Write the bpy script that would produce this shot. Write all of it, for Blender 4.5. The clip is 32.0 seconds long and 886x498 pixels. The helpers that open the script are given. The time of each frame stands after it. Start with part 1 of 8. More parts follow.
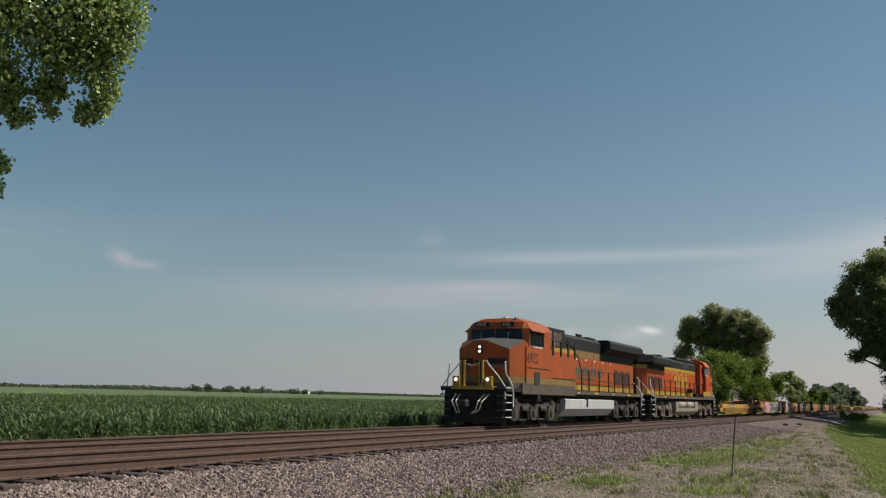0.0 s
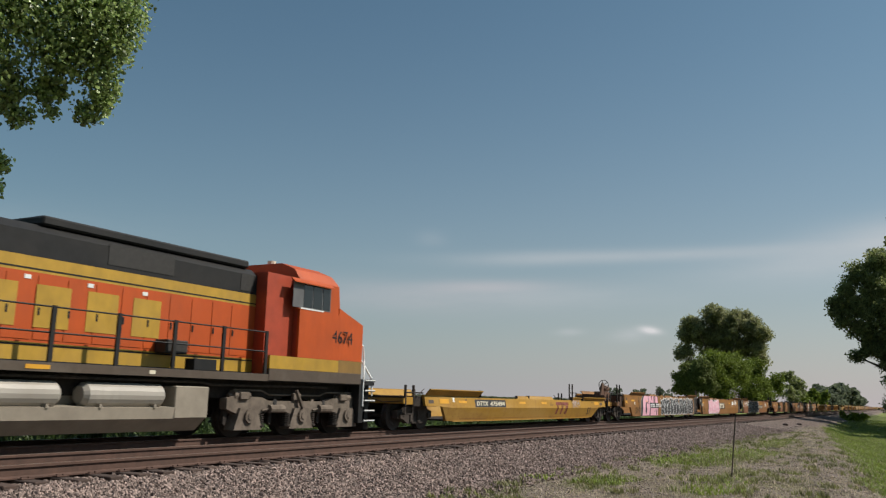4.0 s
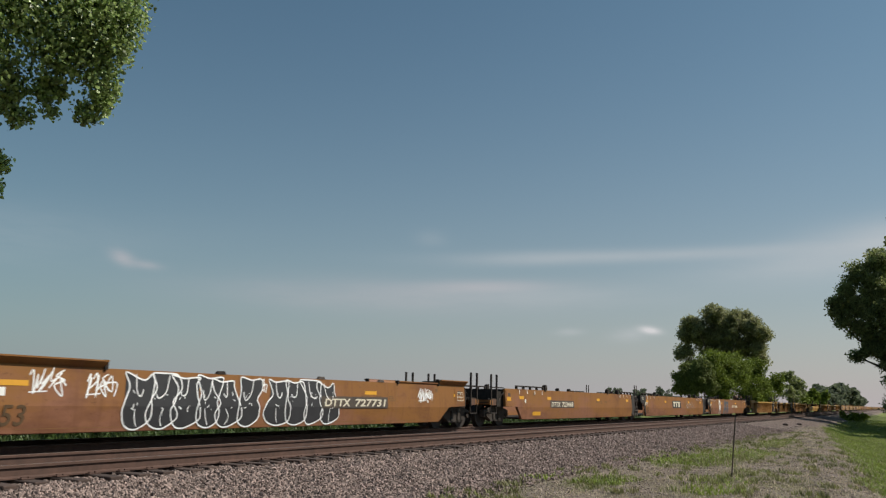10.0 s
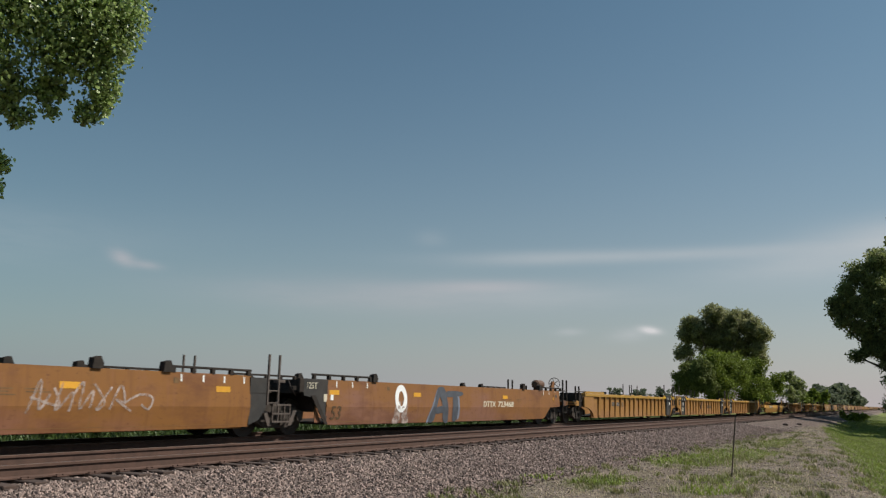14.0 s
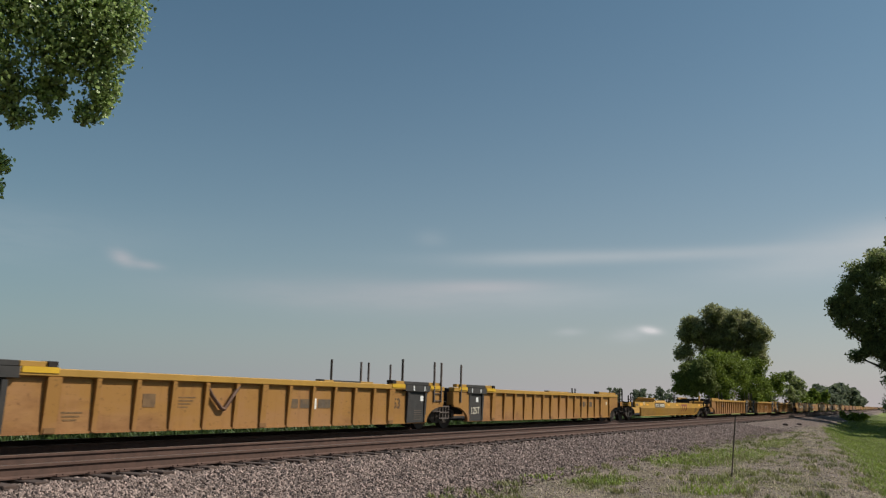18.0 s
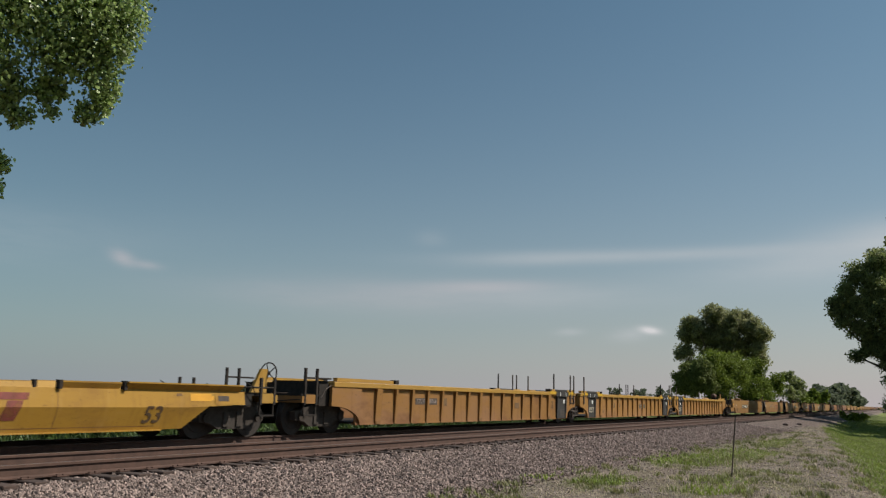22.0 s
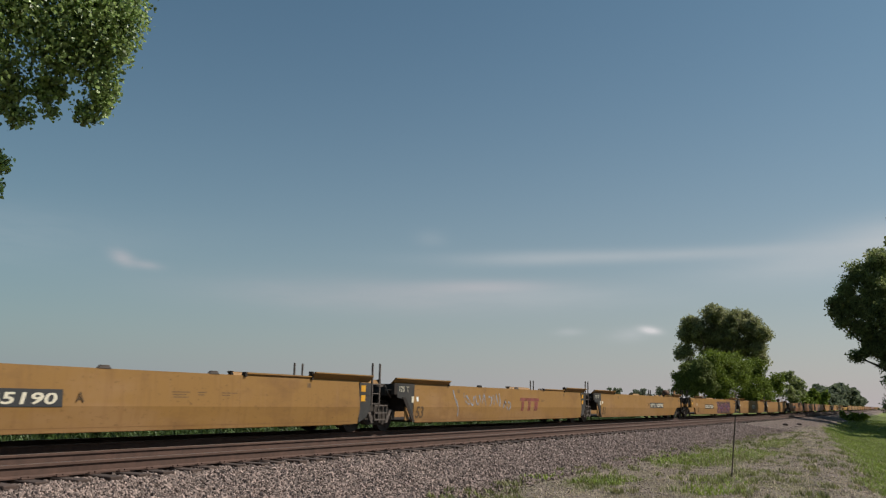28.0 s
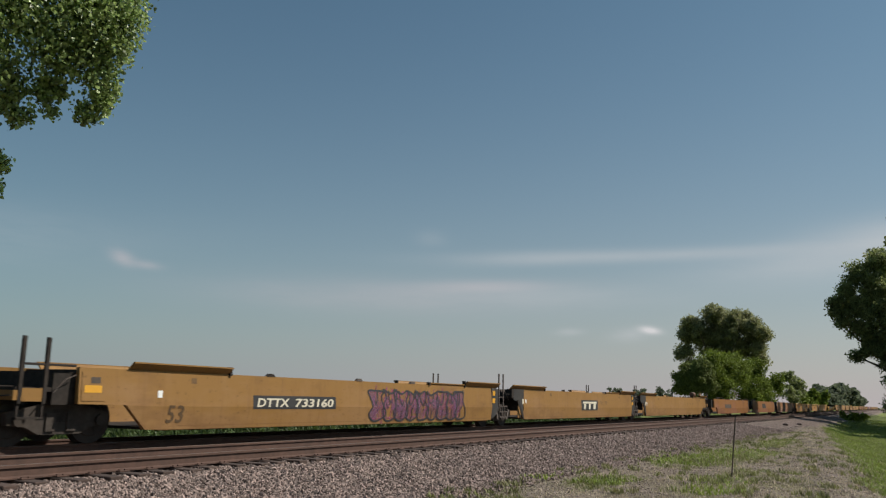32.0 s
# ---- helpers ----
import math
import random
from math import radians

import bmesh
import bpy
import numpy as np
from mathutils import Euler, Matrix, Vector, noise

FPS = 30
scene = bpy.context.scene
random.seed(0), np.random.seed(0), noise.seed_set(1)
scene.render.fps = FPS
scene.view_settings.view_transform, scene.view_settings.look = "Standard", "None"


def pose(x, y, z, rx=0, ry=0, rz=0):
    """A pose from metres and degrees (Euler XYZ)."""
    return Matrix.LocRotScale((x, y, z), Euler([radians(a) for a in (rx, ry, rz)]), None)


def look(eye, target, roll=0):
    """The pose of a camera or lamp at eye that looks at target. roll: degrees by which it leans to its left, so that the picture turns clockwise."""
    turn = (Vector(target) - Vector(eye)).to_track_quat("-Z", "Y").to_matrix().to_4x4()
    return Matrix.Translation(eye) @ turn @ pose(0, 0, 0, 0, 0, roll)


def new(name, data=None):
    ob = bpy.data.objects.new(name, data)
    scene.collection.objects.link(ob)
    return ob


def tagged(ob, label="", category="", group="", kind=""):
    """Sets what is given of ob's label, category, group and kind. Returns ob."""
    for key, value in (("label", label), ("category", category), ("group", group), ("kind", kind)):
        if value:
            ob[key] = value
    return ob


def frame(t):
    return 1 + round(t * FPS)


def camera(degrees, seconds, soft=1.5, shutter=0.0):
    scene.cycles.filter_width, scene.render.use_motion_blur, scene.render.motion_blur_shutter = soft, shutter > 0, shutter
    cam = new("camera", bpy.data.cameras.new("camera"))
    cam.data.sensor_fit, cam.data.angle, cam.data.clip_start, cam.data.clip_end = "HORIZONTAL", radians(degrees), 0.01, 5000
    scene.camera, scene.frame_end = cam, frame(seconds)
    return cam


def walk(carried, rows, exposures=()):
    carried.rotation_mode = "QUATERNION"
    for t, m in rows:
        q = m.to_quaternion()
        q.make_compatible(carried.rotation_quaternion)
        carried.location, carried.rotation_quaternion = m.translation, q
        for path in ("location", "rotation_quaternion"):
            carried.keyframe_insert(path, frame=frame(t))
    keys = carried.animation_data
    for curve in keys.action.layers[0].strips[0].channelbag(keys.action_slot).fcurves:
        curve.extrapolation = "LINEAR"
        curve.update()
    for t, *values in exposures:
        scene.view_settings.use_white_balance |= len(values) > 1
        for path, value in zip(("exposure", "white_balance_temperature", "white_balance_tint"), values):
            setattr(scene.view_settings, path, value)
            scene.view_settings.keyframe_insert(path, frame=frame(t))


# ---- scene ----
# ---------------------------------------------------------------- camera
# x runs along the track away from the camera, y across it, z = 0 on the rail tops of the main track
TRACK_Y = 15.30          # centre of the track that carries the train
SIDING_Y = 11.00         # centre of the nearer track
SIDING_Z = 0.087         # its rail tops lie a little higher
cam = camera(56.6, 32.0, soft=1.25, shutter=0.1)
EYE = (0.0, 0.0, 1.10)
yaw, pitch = radians(61.03), radians(10.20)
AIM = (math.sin(yaw) * math.cos(pitch), math.cos(yaw) * math.cos(pitch), 1.10 + math.sin(pitch))
VIEW = look(EYE, AIM, 1.41)
walk(cam, [(0.0, VIEW), (32.0, VIEW)], [(0.0, 0.04), (1.0, 0.14), (2.6, 0.20), (3.5, 0.12), (6.0, 0.0), (32.0, 0.0)])

# ---------------------------------------------------------------- sky and sun
SUN_DIR = Vector((0.50, -0.75, 1.0)).normalized()    # towards the sun
world = bpy.data.worlds.new("sky")
scene.world = world
world.use_nodes = True
wt = world.node_tree
wn, wl = wt.nodes, wt.links


def wmath(op, a, b=None, c=None):
    n = wn.new("ShaderNodeMath")
    n.operation = op
    for i, v in enumerate((a, b, c)):
        if v is None:
            continue
        if isinstance(v, (int, float)):
            n.inputs[i].default_value = v
        else:
            wl.new(v, n.inputs[i])
    return n.outputs[0]


def wmix(fac, a, b):
    n = wn.new("ShaderNodeMix")
    n.data_type = 'RGBA'
    wl.new(fac, n.inputs["Factor"])
    for v, sock in ((a, "A"), (b, "B")):
        if isinstance(v, tuple):
            n.inputs[sock].default_value = (*v, 1)
        else:
            wl.new(v, n.inputs[sock])
    return n.outputs["Result"]


sky = wn.new("ShaderNodeTexSky")
sky.sky_type = 'NISHITA'
sky.sun_disc = False
sky.sun_elevation = math.asin(SUN_DIR.z)
sky.sun_rotation = math.atan2(SUN_DIR.x, SUN_DIR.y)
sky.air_density = 1.0
sky.dust_density = 0.8
sky.ozone_density = 1.0
scaled = wn.new("ShaderNodeVectorMath")
scaled.operation = 'MULTIPLY'
scaled.inputs[1].default_value = (0.0560, 0.0743, 0.0705)
wl.new(sky.outputs[0], scaled.inputs[0])
# thin summer haze and cirrus: direction of view as azimuth and height
geo = wn.new("ShaderNodeTexCoord")
sep = wn.new("ShaderNodeSeparateXYZ")
wl.new(geo.outputs["Generated"], sep.inputs[0])
az = wmath('ARCTAN2', sep.outputs[0], sep.outputs[1])
el = wmath('ARCSINE', sep.outputs[2])
haze = wmath('MULTIPLY', wmath('EXPONENT', wmath('MULTIPLY', wmath('ABSOLUTE', el), -6.4)), 0.92)
# the haze is whiter towards the sun
near_sun = wn.new("ShaderNodeMapRange")
near_sun.inputs["From Min"].default_value, near_sun.inputs["From Max"].default_value = -0.45, 0.50
wl.new(wmath('COSINE', wmath('SUBTRACT', az, sky.sun_rotation)), near_sun.inputs["Value"])
color = wmix(haze, scaled.outputs[0], wmix(near_sun.outputs[0], (0.270, 0.310, 0.346), (0.478, 0.430, 0.446)))
stretch = wn.new("ShaderNodeCombineXYZ")
wl.new(wmath('MULTIPLY', az, 5.0), stretch.inputs[0])
wl.new(wmath('MULTIPLY', el, 26.0), stretch.inputs[1])
fibre = wn.new("ShaderNodeTexNoise")
fibre.inputs["Scale"].default_value = 1.6
fibre.inputs["Detail"].default_value = 7
fibre.inputs["Roughness"].default_value = 0.62
wl.new(stretch.outputs[0], fibre.inputs["Vector"])


def cloud(a0, e0, wa, we, amount, tilt=0.0, soft=0.5):
    """How much a cloud about (a0, e0) covers, torn by the fibre noise."""
    da = wmath('SUBTRACT', az, a0)
    de = wmath('SUBTRACT', wmath('SUBTRACT', el, e0), wmath('MULTIPLY', da, tilt))
    g = wmath('EXPONENT', wmath('MULTIPLY', wmath('ADD', wmath('POWER', wmath('DIVIDE', wmath('ABSOLUTE', da), wa), 2.0), wmath('POWER', wmath('DIVIDE', wmath('ABSOLUTE', de), we), 2.0)), -1.0))
    f = wmath('ADD', wmath('MULTIPLY', wmath('SUBTRACT', fibre.outputs["Fac"], 0.5), soft * 4), 0.8)
    n = wn.new("ShaderNodeClamp")
    wl.new(wmath('MULTIPLY', wmath('MULTIPLY', g, f), amount), n.inputs[0])
    return n.outputs[0]


WHITE, PINKISH = (0.52, 0.54, 0.56), (0.56, 0.51, 0.53)
for a0, e0, wa, we, amount, tilt, soft, tint in (
        (1.33, 0.171, 0.21, 0.0075, 0.50, 0.015, 0.16, WHITE),     # long streak
        (1.17, 0.167, 0.10, 0.009, 0.25, 0.05, 0.20, WHITE),
        (1.60, 0.181, 0.13, 0.024, 0.85, 0.12, 0.16, WHITE),       # its bright head
        (1.50, 0.150, 0.16, 0.020, 0.30, 0.05, 0.25, WHITE),
        (1.115, 0.133, 0.085, 0.0075, 0.42, 0.03, 0.20, PINKISH),  # upper edge of the broad thin bank
        (1.00, 0.118, 0.20, 0.020, 0.34, 0.0, 0.25, PINKISH),
        (1.20, 0.122, 0.14, 0.014, 0.26, 0.0, 0.30, WHITE),
        (0.690, 0.147, 0.013, 0.0075, 0.55, -0.25, 0.35, PINKISH),  # small puffs
        (0.716, 0.141, 0.016, 0.005, 0.35, -0.1, 0.4, PINKISH),
        (1.050, 0.190, 0.018, 0.010, 0.16, 0.0, 0.4, WHITE),
        (1.219, 0.080, 0.016, 0.0045, 0.42, 0.05, 0.3, WHITE),
        (1.314, 0.083, 0.011, 0.0040, 1.4, -0.12, 0.5, (0.66, 0.65, 0.66)),
        (1.292, 0.078, 0.022, 0.008, 0.42, 0.1, 0.5, WHITE),
        (0.30, 0.15, 0.30, 0.03, 0.35, 0.05, 0.5, WHITE), (2.1, 0.16, 0.35, 0.04, 0.4, 0.05, 0.5, WHITE), (-1.6, 0.2, 0.6, 0.05, 0.35, 0.0, 0.5, WHITE)):
    color = wmix(cloud(a0, e0, wa, we, amount, tilt, soft), color, tint)
wl.new(color, wn["Background"].inputs["Color"])
wn["Background"].inputs["Strength"].default_value = 1.0

sun_data = bpy.data.lights.new("sun", 'SUN')
sun_data.energy = 5.0
sun_data.angle = radians(0.6)
sun_data.color = (1.0, 0.94, 0.84)
sun = new("sun", sun_data)
sun.matrix_world = look((0, 0, 60), Vector((0, 0, 60)) - SUN_DIR)
scene.view_settings.exposure = 0.0

# ---------------------------------------------------------------- mesh helpers
def part(name, bm, mat, parent=None, label="", smooth=False):
    """One mesh object from a bmesh, under parent."""
    me = bpy.data.meshes.new(name)
    if smooth:
        for f in bm.faces:
            f.smooth = True
    bm.to_mesh(me)
    bm.free()
    me.materials.append(mat)
    ob = new(name, me)
    if parent is not None:
        ob.parent = parent
    if label:
        ob["label"] = label
    return ob


def share(name, me, parent, m):
    """Another object on a mesh that exists already."""
    ob = new(name, me)
    ob.parent = parent
    ob.matrix_basis = m
    return ob


def empty(name, m=None):
    ob = new(name)
    ob.empty_display_size = 0.3
    if m is not None:
        ob.matrix_basis = m
    return ob


def array_mesh(name, verts, faces, mat, smooth=False):
    """A mesh from numpy arrays: verts (n,3), faces (m,3) or (m,4)."""
    me = bpy.data.meshes.new(name)
    me.from_pydata(verts.tolist() if hasattr(verts, "tolist") else verts, [], faces.tolist() if hasattr(faces, "tolist") else faces)
    if smooth:
        me.polygons.foreach_set("use_smooth", [True] * len(me.polygons))
    me.materials.append(mat)
    return new(name, me)


def box(bm, x0, x1, y0, y1, z0, z1, bevel=0.0):
    vs = [bm.verts.new((x, y, z)) for x in (x0, x1) for y in (y0, y1) for z in (z0, z1)]
    fs = []
    for a in ((0, 1, 3, 2), (4, 6, 7, 5), (0, 4, 5, 1), (2, 3, 7, 6), (0, 2, 6, 4), (1, 5, 7, 3)):
        fs.append(bm.faces.new([vs[i] for i in a]))
    if bevel:
        es = {e for f in fs for e in f.edges}
        bmesh.ops.bevel(bm, geom=list(es), offset=bevel, segments=1, affect='EDGES')
    return vs


def bx(x0, x1, y0, y1, z0, z1, bevel=0.0):
    bm = bmesh.new()
    box(bm, x0, x1, y0, y1, z0, z1, bevel)
    return bm


def tube(bm, a, b, r, seg=8, r2=None):
    """A closed cylinder or cone from a to b."""
    a, b = Vector(a), Vector(b)
    q = (b - a).to_track_quat("Z", "Y").to_matrix()
    r2 = r if r2 is None else r2
    ring = []
    for c, rr in ((a, r), (b, r2)):
        ring.append([bm.verts.new(c + q @ Vector((rr * math.cos(2 * math.pi * i / seg), rr * math.sin(2 * math.pi * i / seg), 0))) for i in range(seg)])
    for i in range(seg):
        j = (i + 1) % seg
        bm.faces.new((ring[0][i], ring[0][j], ring[1][j], ring[1][i]))
    bm.faces.new(ring[0][::-1])
    bm.faces.new(ring[1])


def rod(points, r, seg=6):
    """A bent bar through points."""
    bm = bmesh.new()
    for a, b in zip(points, points[1:]):
        tube(bm, a, b, r, seg)
    return bm


def prism(bm, profile, x0, x1, axis="x"):
    """A closed profile of (y, z) pulled along x, of (x, z) pulled along y, or of (x, y) pulled along z."""
    ring = []
    for x in (x0, x1):
        ring.append([bm.verts.new((x, u, v) if axis == "x" else (u, x, v) if axis == "y" else (u, v, x)) for u, v in profile])
    n = len(profile)
    for i in range(n):
        j = (i + 1) % n
        bm.faces.new((ring[0][i], ring[0][j], ring[1][j], ring[1][i]))
    bm.faces.new(ring[0][::-1])
    bm.faces.new(ring[1])
    bmesh.ops.recalc_face_normals(bm, faces=bm.faces[:])


def pri(profile, x0, x1, axis="x"):
    bm = bmesh.new()
    prism(bm, profile, x0, x1, axis)
    return bm

# ---------------------------------------------------------------- materials
def material(name, base, rough=0.6, metal=0.0, var=0.25, scale=3.0, bump=0.0, bump_scale=40.0, second=None, second_scale=0.6, second_amount=0.5, streak=0.0, rnd=0.0, island=0.0, spec=0.5, translucent=0.0):
    """A surface with variation at two scales: grain (var, scale) and stains of a second colour; streak pulls the stains downwards."""
    m = bpy.data.materials.new(name)
    m.use_nodes = True
    nt = m.node_tree
    n, l = nt.nodes, nt.links
    bsdf = n["Principled BSDF"]
    co = n.new("ShaderNodeTexCoord")
    mp = n.new("ShaderNodeMapping")
    mp.inputs["Scale"].default_value = (1, 1, 1 - 0.85 * streak)
    l.new(co.outputs["Object"], mp.inputs["Vector"])
    fine = n.new("ShaderNodeTexNoise")
    fine.inputs["Scale"].default_value = scale
    fine.inputs["Detail"].default_value = 5
    fine.inputs["Roughness"].default_value = 0.65
    l.new(mp.outputs[0], fine.inputs["Vector"])
    hsv = n.new("ShaderNodeHueSaturation")
    hsv.inputs["Color"].default_value = (*base, 1)
    mr = n.new("ShaderNodeMapRange")
    mr.inputs["From Min"].default_value, mr.inputs["From Max"].default_value = 0.3, 0.7
    mr.inputs["To Min"].default_value, mr.inputs["To Max"].default_value = 1 - var, 1 + var
    l.new(fine.outputs["Fac"], mr.inputs["Value"])
    value = mr.outputs[0]
    for amount, node, sock in ((rnd, "ShaderNodeObjectInfo", "Random"), (island, "ShaderNodeNewGeometry", "Random Per Island")):
        if amount:
            oi = n.new(node)
            r2 = n.new("ShaderNodeMapRange")
            r2.inputs["To Min"].default_value, r2.inputs["To Max"].default_value = 1 - amount, 1 + amount
            l.new(oi.outputs[sock], r2.inputs["Value"])
            mul = n.new("ShaderNodeMath")
            mul.operation = 'MULTIPLY'
            l.new(value, mul.inputs[0])
            l.new(r2.outputs[0], mul.inputs[1])
            value = mul.outputs[0]
    l.new(value, hsv.inputs["Value"])
    color = hsv.outputs[0]
    if second:
        big = n.new("ShaderNodeTexNoise")
        big.inputs["Scale"].default_value = second_scale
        big.inputs["Detail"].default_value = 6
        big.inputs["Roughness"].default_value = 0.7
        l.new(mp.outputs[0], big.inputs["Vector"])
        ramp = n.new("ShaderNodeMapRange")
        ramp.inputs["From Min"].default_value, ramp.inputs["From Max"].default_value = 0.45, 0.72
        ramp.inputs["To Max"].default_value = second_amount
        l.new(big.outputs["Fac"], ramp.inputs["Value"])
        mix = n.new("ShaderNodeMix")
        mix.data_type = 'RGBA'
        l.new(ramp.outputs[0], mix.inputs["Factor"])
        l.new(color, mix.inputs["A"])
        mix.inputs["B"].default_value = (*second, 1)
        color = mix.outputs["Result"]
    l.new(color, bsdf.inputs["Base Color"])
    bsdf.inputs["Roughness"].default_value = rough
    bsdf.inputs["Metallic"].default_value = metal
    bsdf.inputs["Specular IOR Level"].default_value = spec
    if bump:
        bt = n.new("ShaderNodeTexNoise")
        bt.inputs["Scale"].default_value = bump_scale
        bt.inputs["Detail"].default_value = 4
        l.new(co.outputs["Object"], bt.inputs["Vector"])
        bp = n.new("ShaderNodeBump")
        bp.inputs["Strength"].default_value = bump
        bp.inputs["Distance"].default_value = 0.02
        l.new(bt.outputs["Fac"], bp.inputs["Height"])
        l.new(bp.outputs[0], bsdf.inputs["Normal"])
    if translucent:
        tr = n.new("ShaderNodeBsdfTranslucent")
        l.new(color, tr.inputs["Color"])
        ms = n.new("ShaderNodeMixShader")
        ms.inputs[0].default_value = translucent
        out = n["Material Output"]
        l.new(bsdf.outputs[0], ms.inputs[1])
        l.new(tr.outputs[0], ms.inputs[2])
        l.new(ms.outputs[0], out.inputs["Surface"])
    return m


def car_paint(name, base, dusty, grime, streaks=0.45, blotch=0.5, spec=0.3):
    """Old car paint: broad faded and dirty areas, thin rain streaks that run down from the top edge, small scuffs."""
    m = bpy.data.materials.new(name)
    m.use_nodes = True
    n, l = m.node_tree.nodes, m.node_tree.links
    b = n["Principled BSDF"]
    co = n.new("ShaderNodeTexCoord")

    def field(scale, detail, lo, hi, top):
        mp = n.new("ShaderNodeMapping")
        mp.inputs["Scale"].default_value = scale
        l.new(co.outputs["Object"], mp.inputs["Vector"])
        t = n.new("ShaderNodeTexNoise")
        t.inputs["Scale"].default_value, t.inputs["Detail"].default_value, t.inputs["Roughness"].default_value = 1.0, detail, 0.62
        l.new(mp.outputs[0], t.inputs["Vector"])
        r = n.new("ShaderNodeMapRange")
        r.inputs["From Min"].default_value, r.inputs["From Max"].default_value, r.inputs["To Max"].default_value = lo, hi, top
        l.new(t.outputs["Fac"], r.inputs["Value"])
        return r.outputs[0]

    def mix(f, a, c):
        x = n.new("ShaderNodeMix")
        x.data_type = 'RGBA'
        l.new(f, x.inputs["Factor"])
        for v, k in ((a, "A"), (c, "B")):
            if isinstance(v, tuple):
                x.inputs[k].default_value = (*v, 1)
            else:
                l.new(v, x.inputs[k])
        return x.outputs["Result"]

    c = mix(field((0.28, 0.28, 0.9), 4, 0.46, 0.62, blotch), base, dusty)
    c = mix(field((0.5, 0.5, 1.3), 5, 0.52, 0.70, blotch), c, grime)
    c = mix(field((5.0, 5.0, 0.32), 4, 0.53, 0.74, streaks), c, grime)
    c = mix(field((3.0, 3.0, 0.5), 5, 0.57, 0.74, streaks), c, dusty)
    c = mix(field((9.0, 9.0, 14.0), 5, 0.60, 0.70, 0.5), c, tuple(0.55 * v for v in grime))
    l.new(c, b.inputs["Base Color"])
    b.inputs["Roughness"].default_value, b.inputs["Specular IOR Level"].default_value = 0.62, spec
    return m


M = {}
M["logo_green"] = material("faded_dark_green_mark", (0.075, 0.062, 0.036), 0.7, var=0.3, scale=6)
M["orange"] = material("orange_paint", (0.43, 0.072, 0.012), 0.5, var=0.12, scale=2.0, second=(0.27, 0.060, 0.020), second_scale=0.9, second_amount=0.5, streak=0.6, spec=0.35)
M["black"] = material("black_paint", (0.014, 0.014, 0.015), 0.6, var=0.25, second=(0.032, 0.028, 0.025), second_amount=0.5, spec=0.25)
M["dark"] = material("grimy_steel", (0.030, 0.025, 0.022), 0.85, var=0.35, scale=6, second=(0.050, 0.036, 0.028), second_scale=1.5, second_amount=0.7, spec=0.2)
M["ftruck"] = material("sooty_truck_steel", (0.052, 0.043, 0.037), 0.85, var=0.35, scale=6, second=(0.055, 0.042, 0.033), second_scale=2.0, second_amount=0.6, spec=0.2)
M["truck"] = material("dusty_truck_steel", (0.070, 0.056, 0.047), 0.85, var=0.4, scale=7, second=(0.028, 0.022, 0.019), second_scale=1.6, second_amount=0.8, spec=0.25)
M["pale_truck"] = material("pale_dusty_truck_casting", (0.150, 0.120, 0.096), 0.85, var=0.3, scale=5, second=(0.075, 0.055, 0.043), second_scale=1.8, second_amount=0.7, spec=0.25)
M["wellyellow"] = car_paint("yellow_car_paint", (0.345, 0.186, 0.025), (0.39, 0.230, 0.064), (0.21, 0.100, 0.020), 0.5, 0.7)
M["smooth"] = car_paint("tan_car_paint", (0.238, 0.107, 0.026), (0.268, 0.132, 0.047), (0.140, 0.062, 0.020), 0.5, 0.7)
M["ballast"] = material("ballast_stone", (0.24, 0.195, 0.175), 0.9, var=0.5, scale=14, bump=1.0, bump_scale=18)
M["rust"] = material("rusty_rail", (0.082, 0.043, 0.031), 0.85, var=0.3, scale=5, second=(0.07, 0.04, 0.03), second_scale=2)
M["tie"] = material("creosoted_tie", (0.060, 0.038, 0.030), 0.9, var=0.4, scale=8, rnd=0.3)
M["corn"] = material("corn_leaf", (0.088, 0.135, 0.042), 0.6, var=0.3, scale=1.0, island=0.45, translucent=0.4)
M["leaf_dark"] = material("dark_tree_leaf", (0.215, 0.248, 0.092), 0.55, var=0.25, scale=1.0, island=0.35, translucent=0.5)
M["leaf"] = material("tree_leaf", (0.275, 0.285, 0.135), 0.55, var=0.25, scale=1.0, island=0.35, translucent=0.5)
M["bark"] = material("tree_bark", (0.09, 0.07, 0.055), 0.9, var=0.4, scale=6, bump=0.8)
M["white"] = material("white_paint", (0.72, 0.72, 0.70), 0.5, var=0.08)
M["stripe"] = material("yellow_stripe_paint", (0.40, 0.235, 0.024), 0.5, var=0.2, scale=2, second=(0.28, 0.17, 0.05), second_scale=0.8, second_amount=0.6, streak=0.4)
M["dull_stripe"] = material("weathered_yellow_stripe", (0.195, 0.108, 0.023), 0.65, var=0.2, scale=2, second=(0.16, 0.10, 0.04), second_scale=0.7, second_amount=0.7, streak=0.4)
M["red"] = material("shaded_red_paint", (0.33, 0.045, 0.016), 0.55, var=0.15)
M["sill"] = material("dust_grey_sill", (0.068, 0.048, 0.034), 0.8, var=0.15, scale=3, second=(0.11, 0.09, 0.07), second_scale=1.0, second_amount=0.7)
M["silver"] = material("silver_tank_paint", (0.47, 0.47, 0.465), 0.5, var=0.1, scale=2, second=(0.36, 0.34, 0.31), second_scale=0.7, second_amount=0.6, streak=0.5)
M["worn_orange"] = material("sun_worn_orange_paint", (0.320, 0.066, 0.013), 0.55, var=0.12, scale=2.0, second=(0.215, 0.060, 0.022), second_scale=0.8, second_amount=0.6, streak=0.5, spec=0.3)
M["bench_gravel"] = material("pale_bench_gravel", (0.27, 0.215, 0.185), 0.9, var=0.35, scale=9, island=0.5)
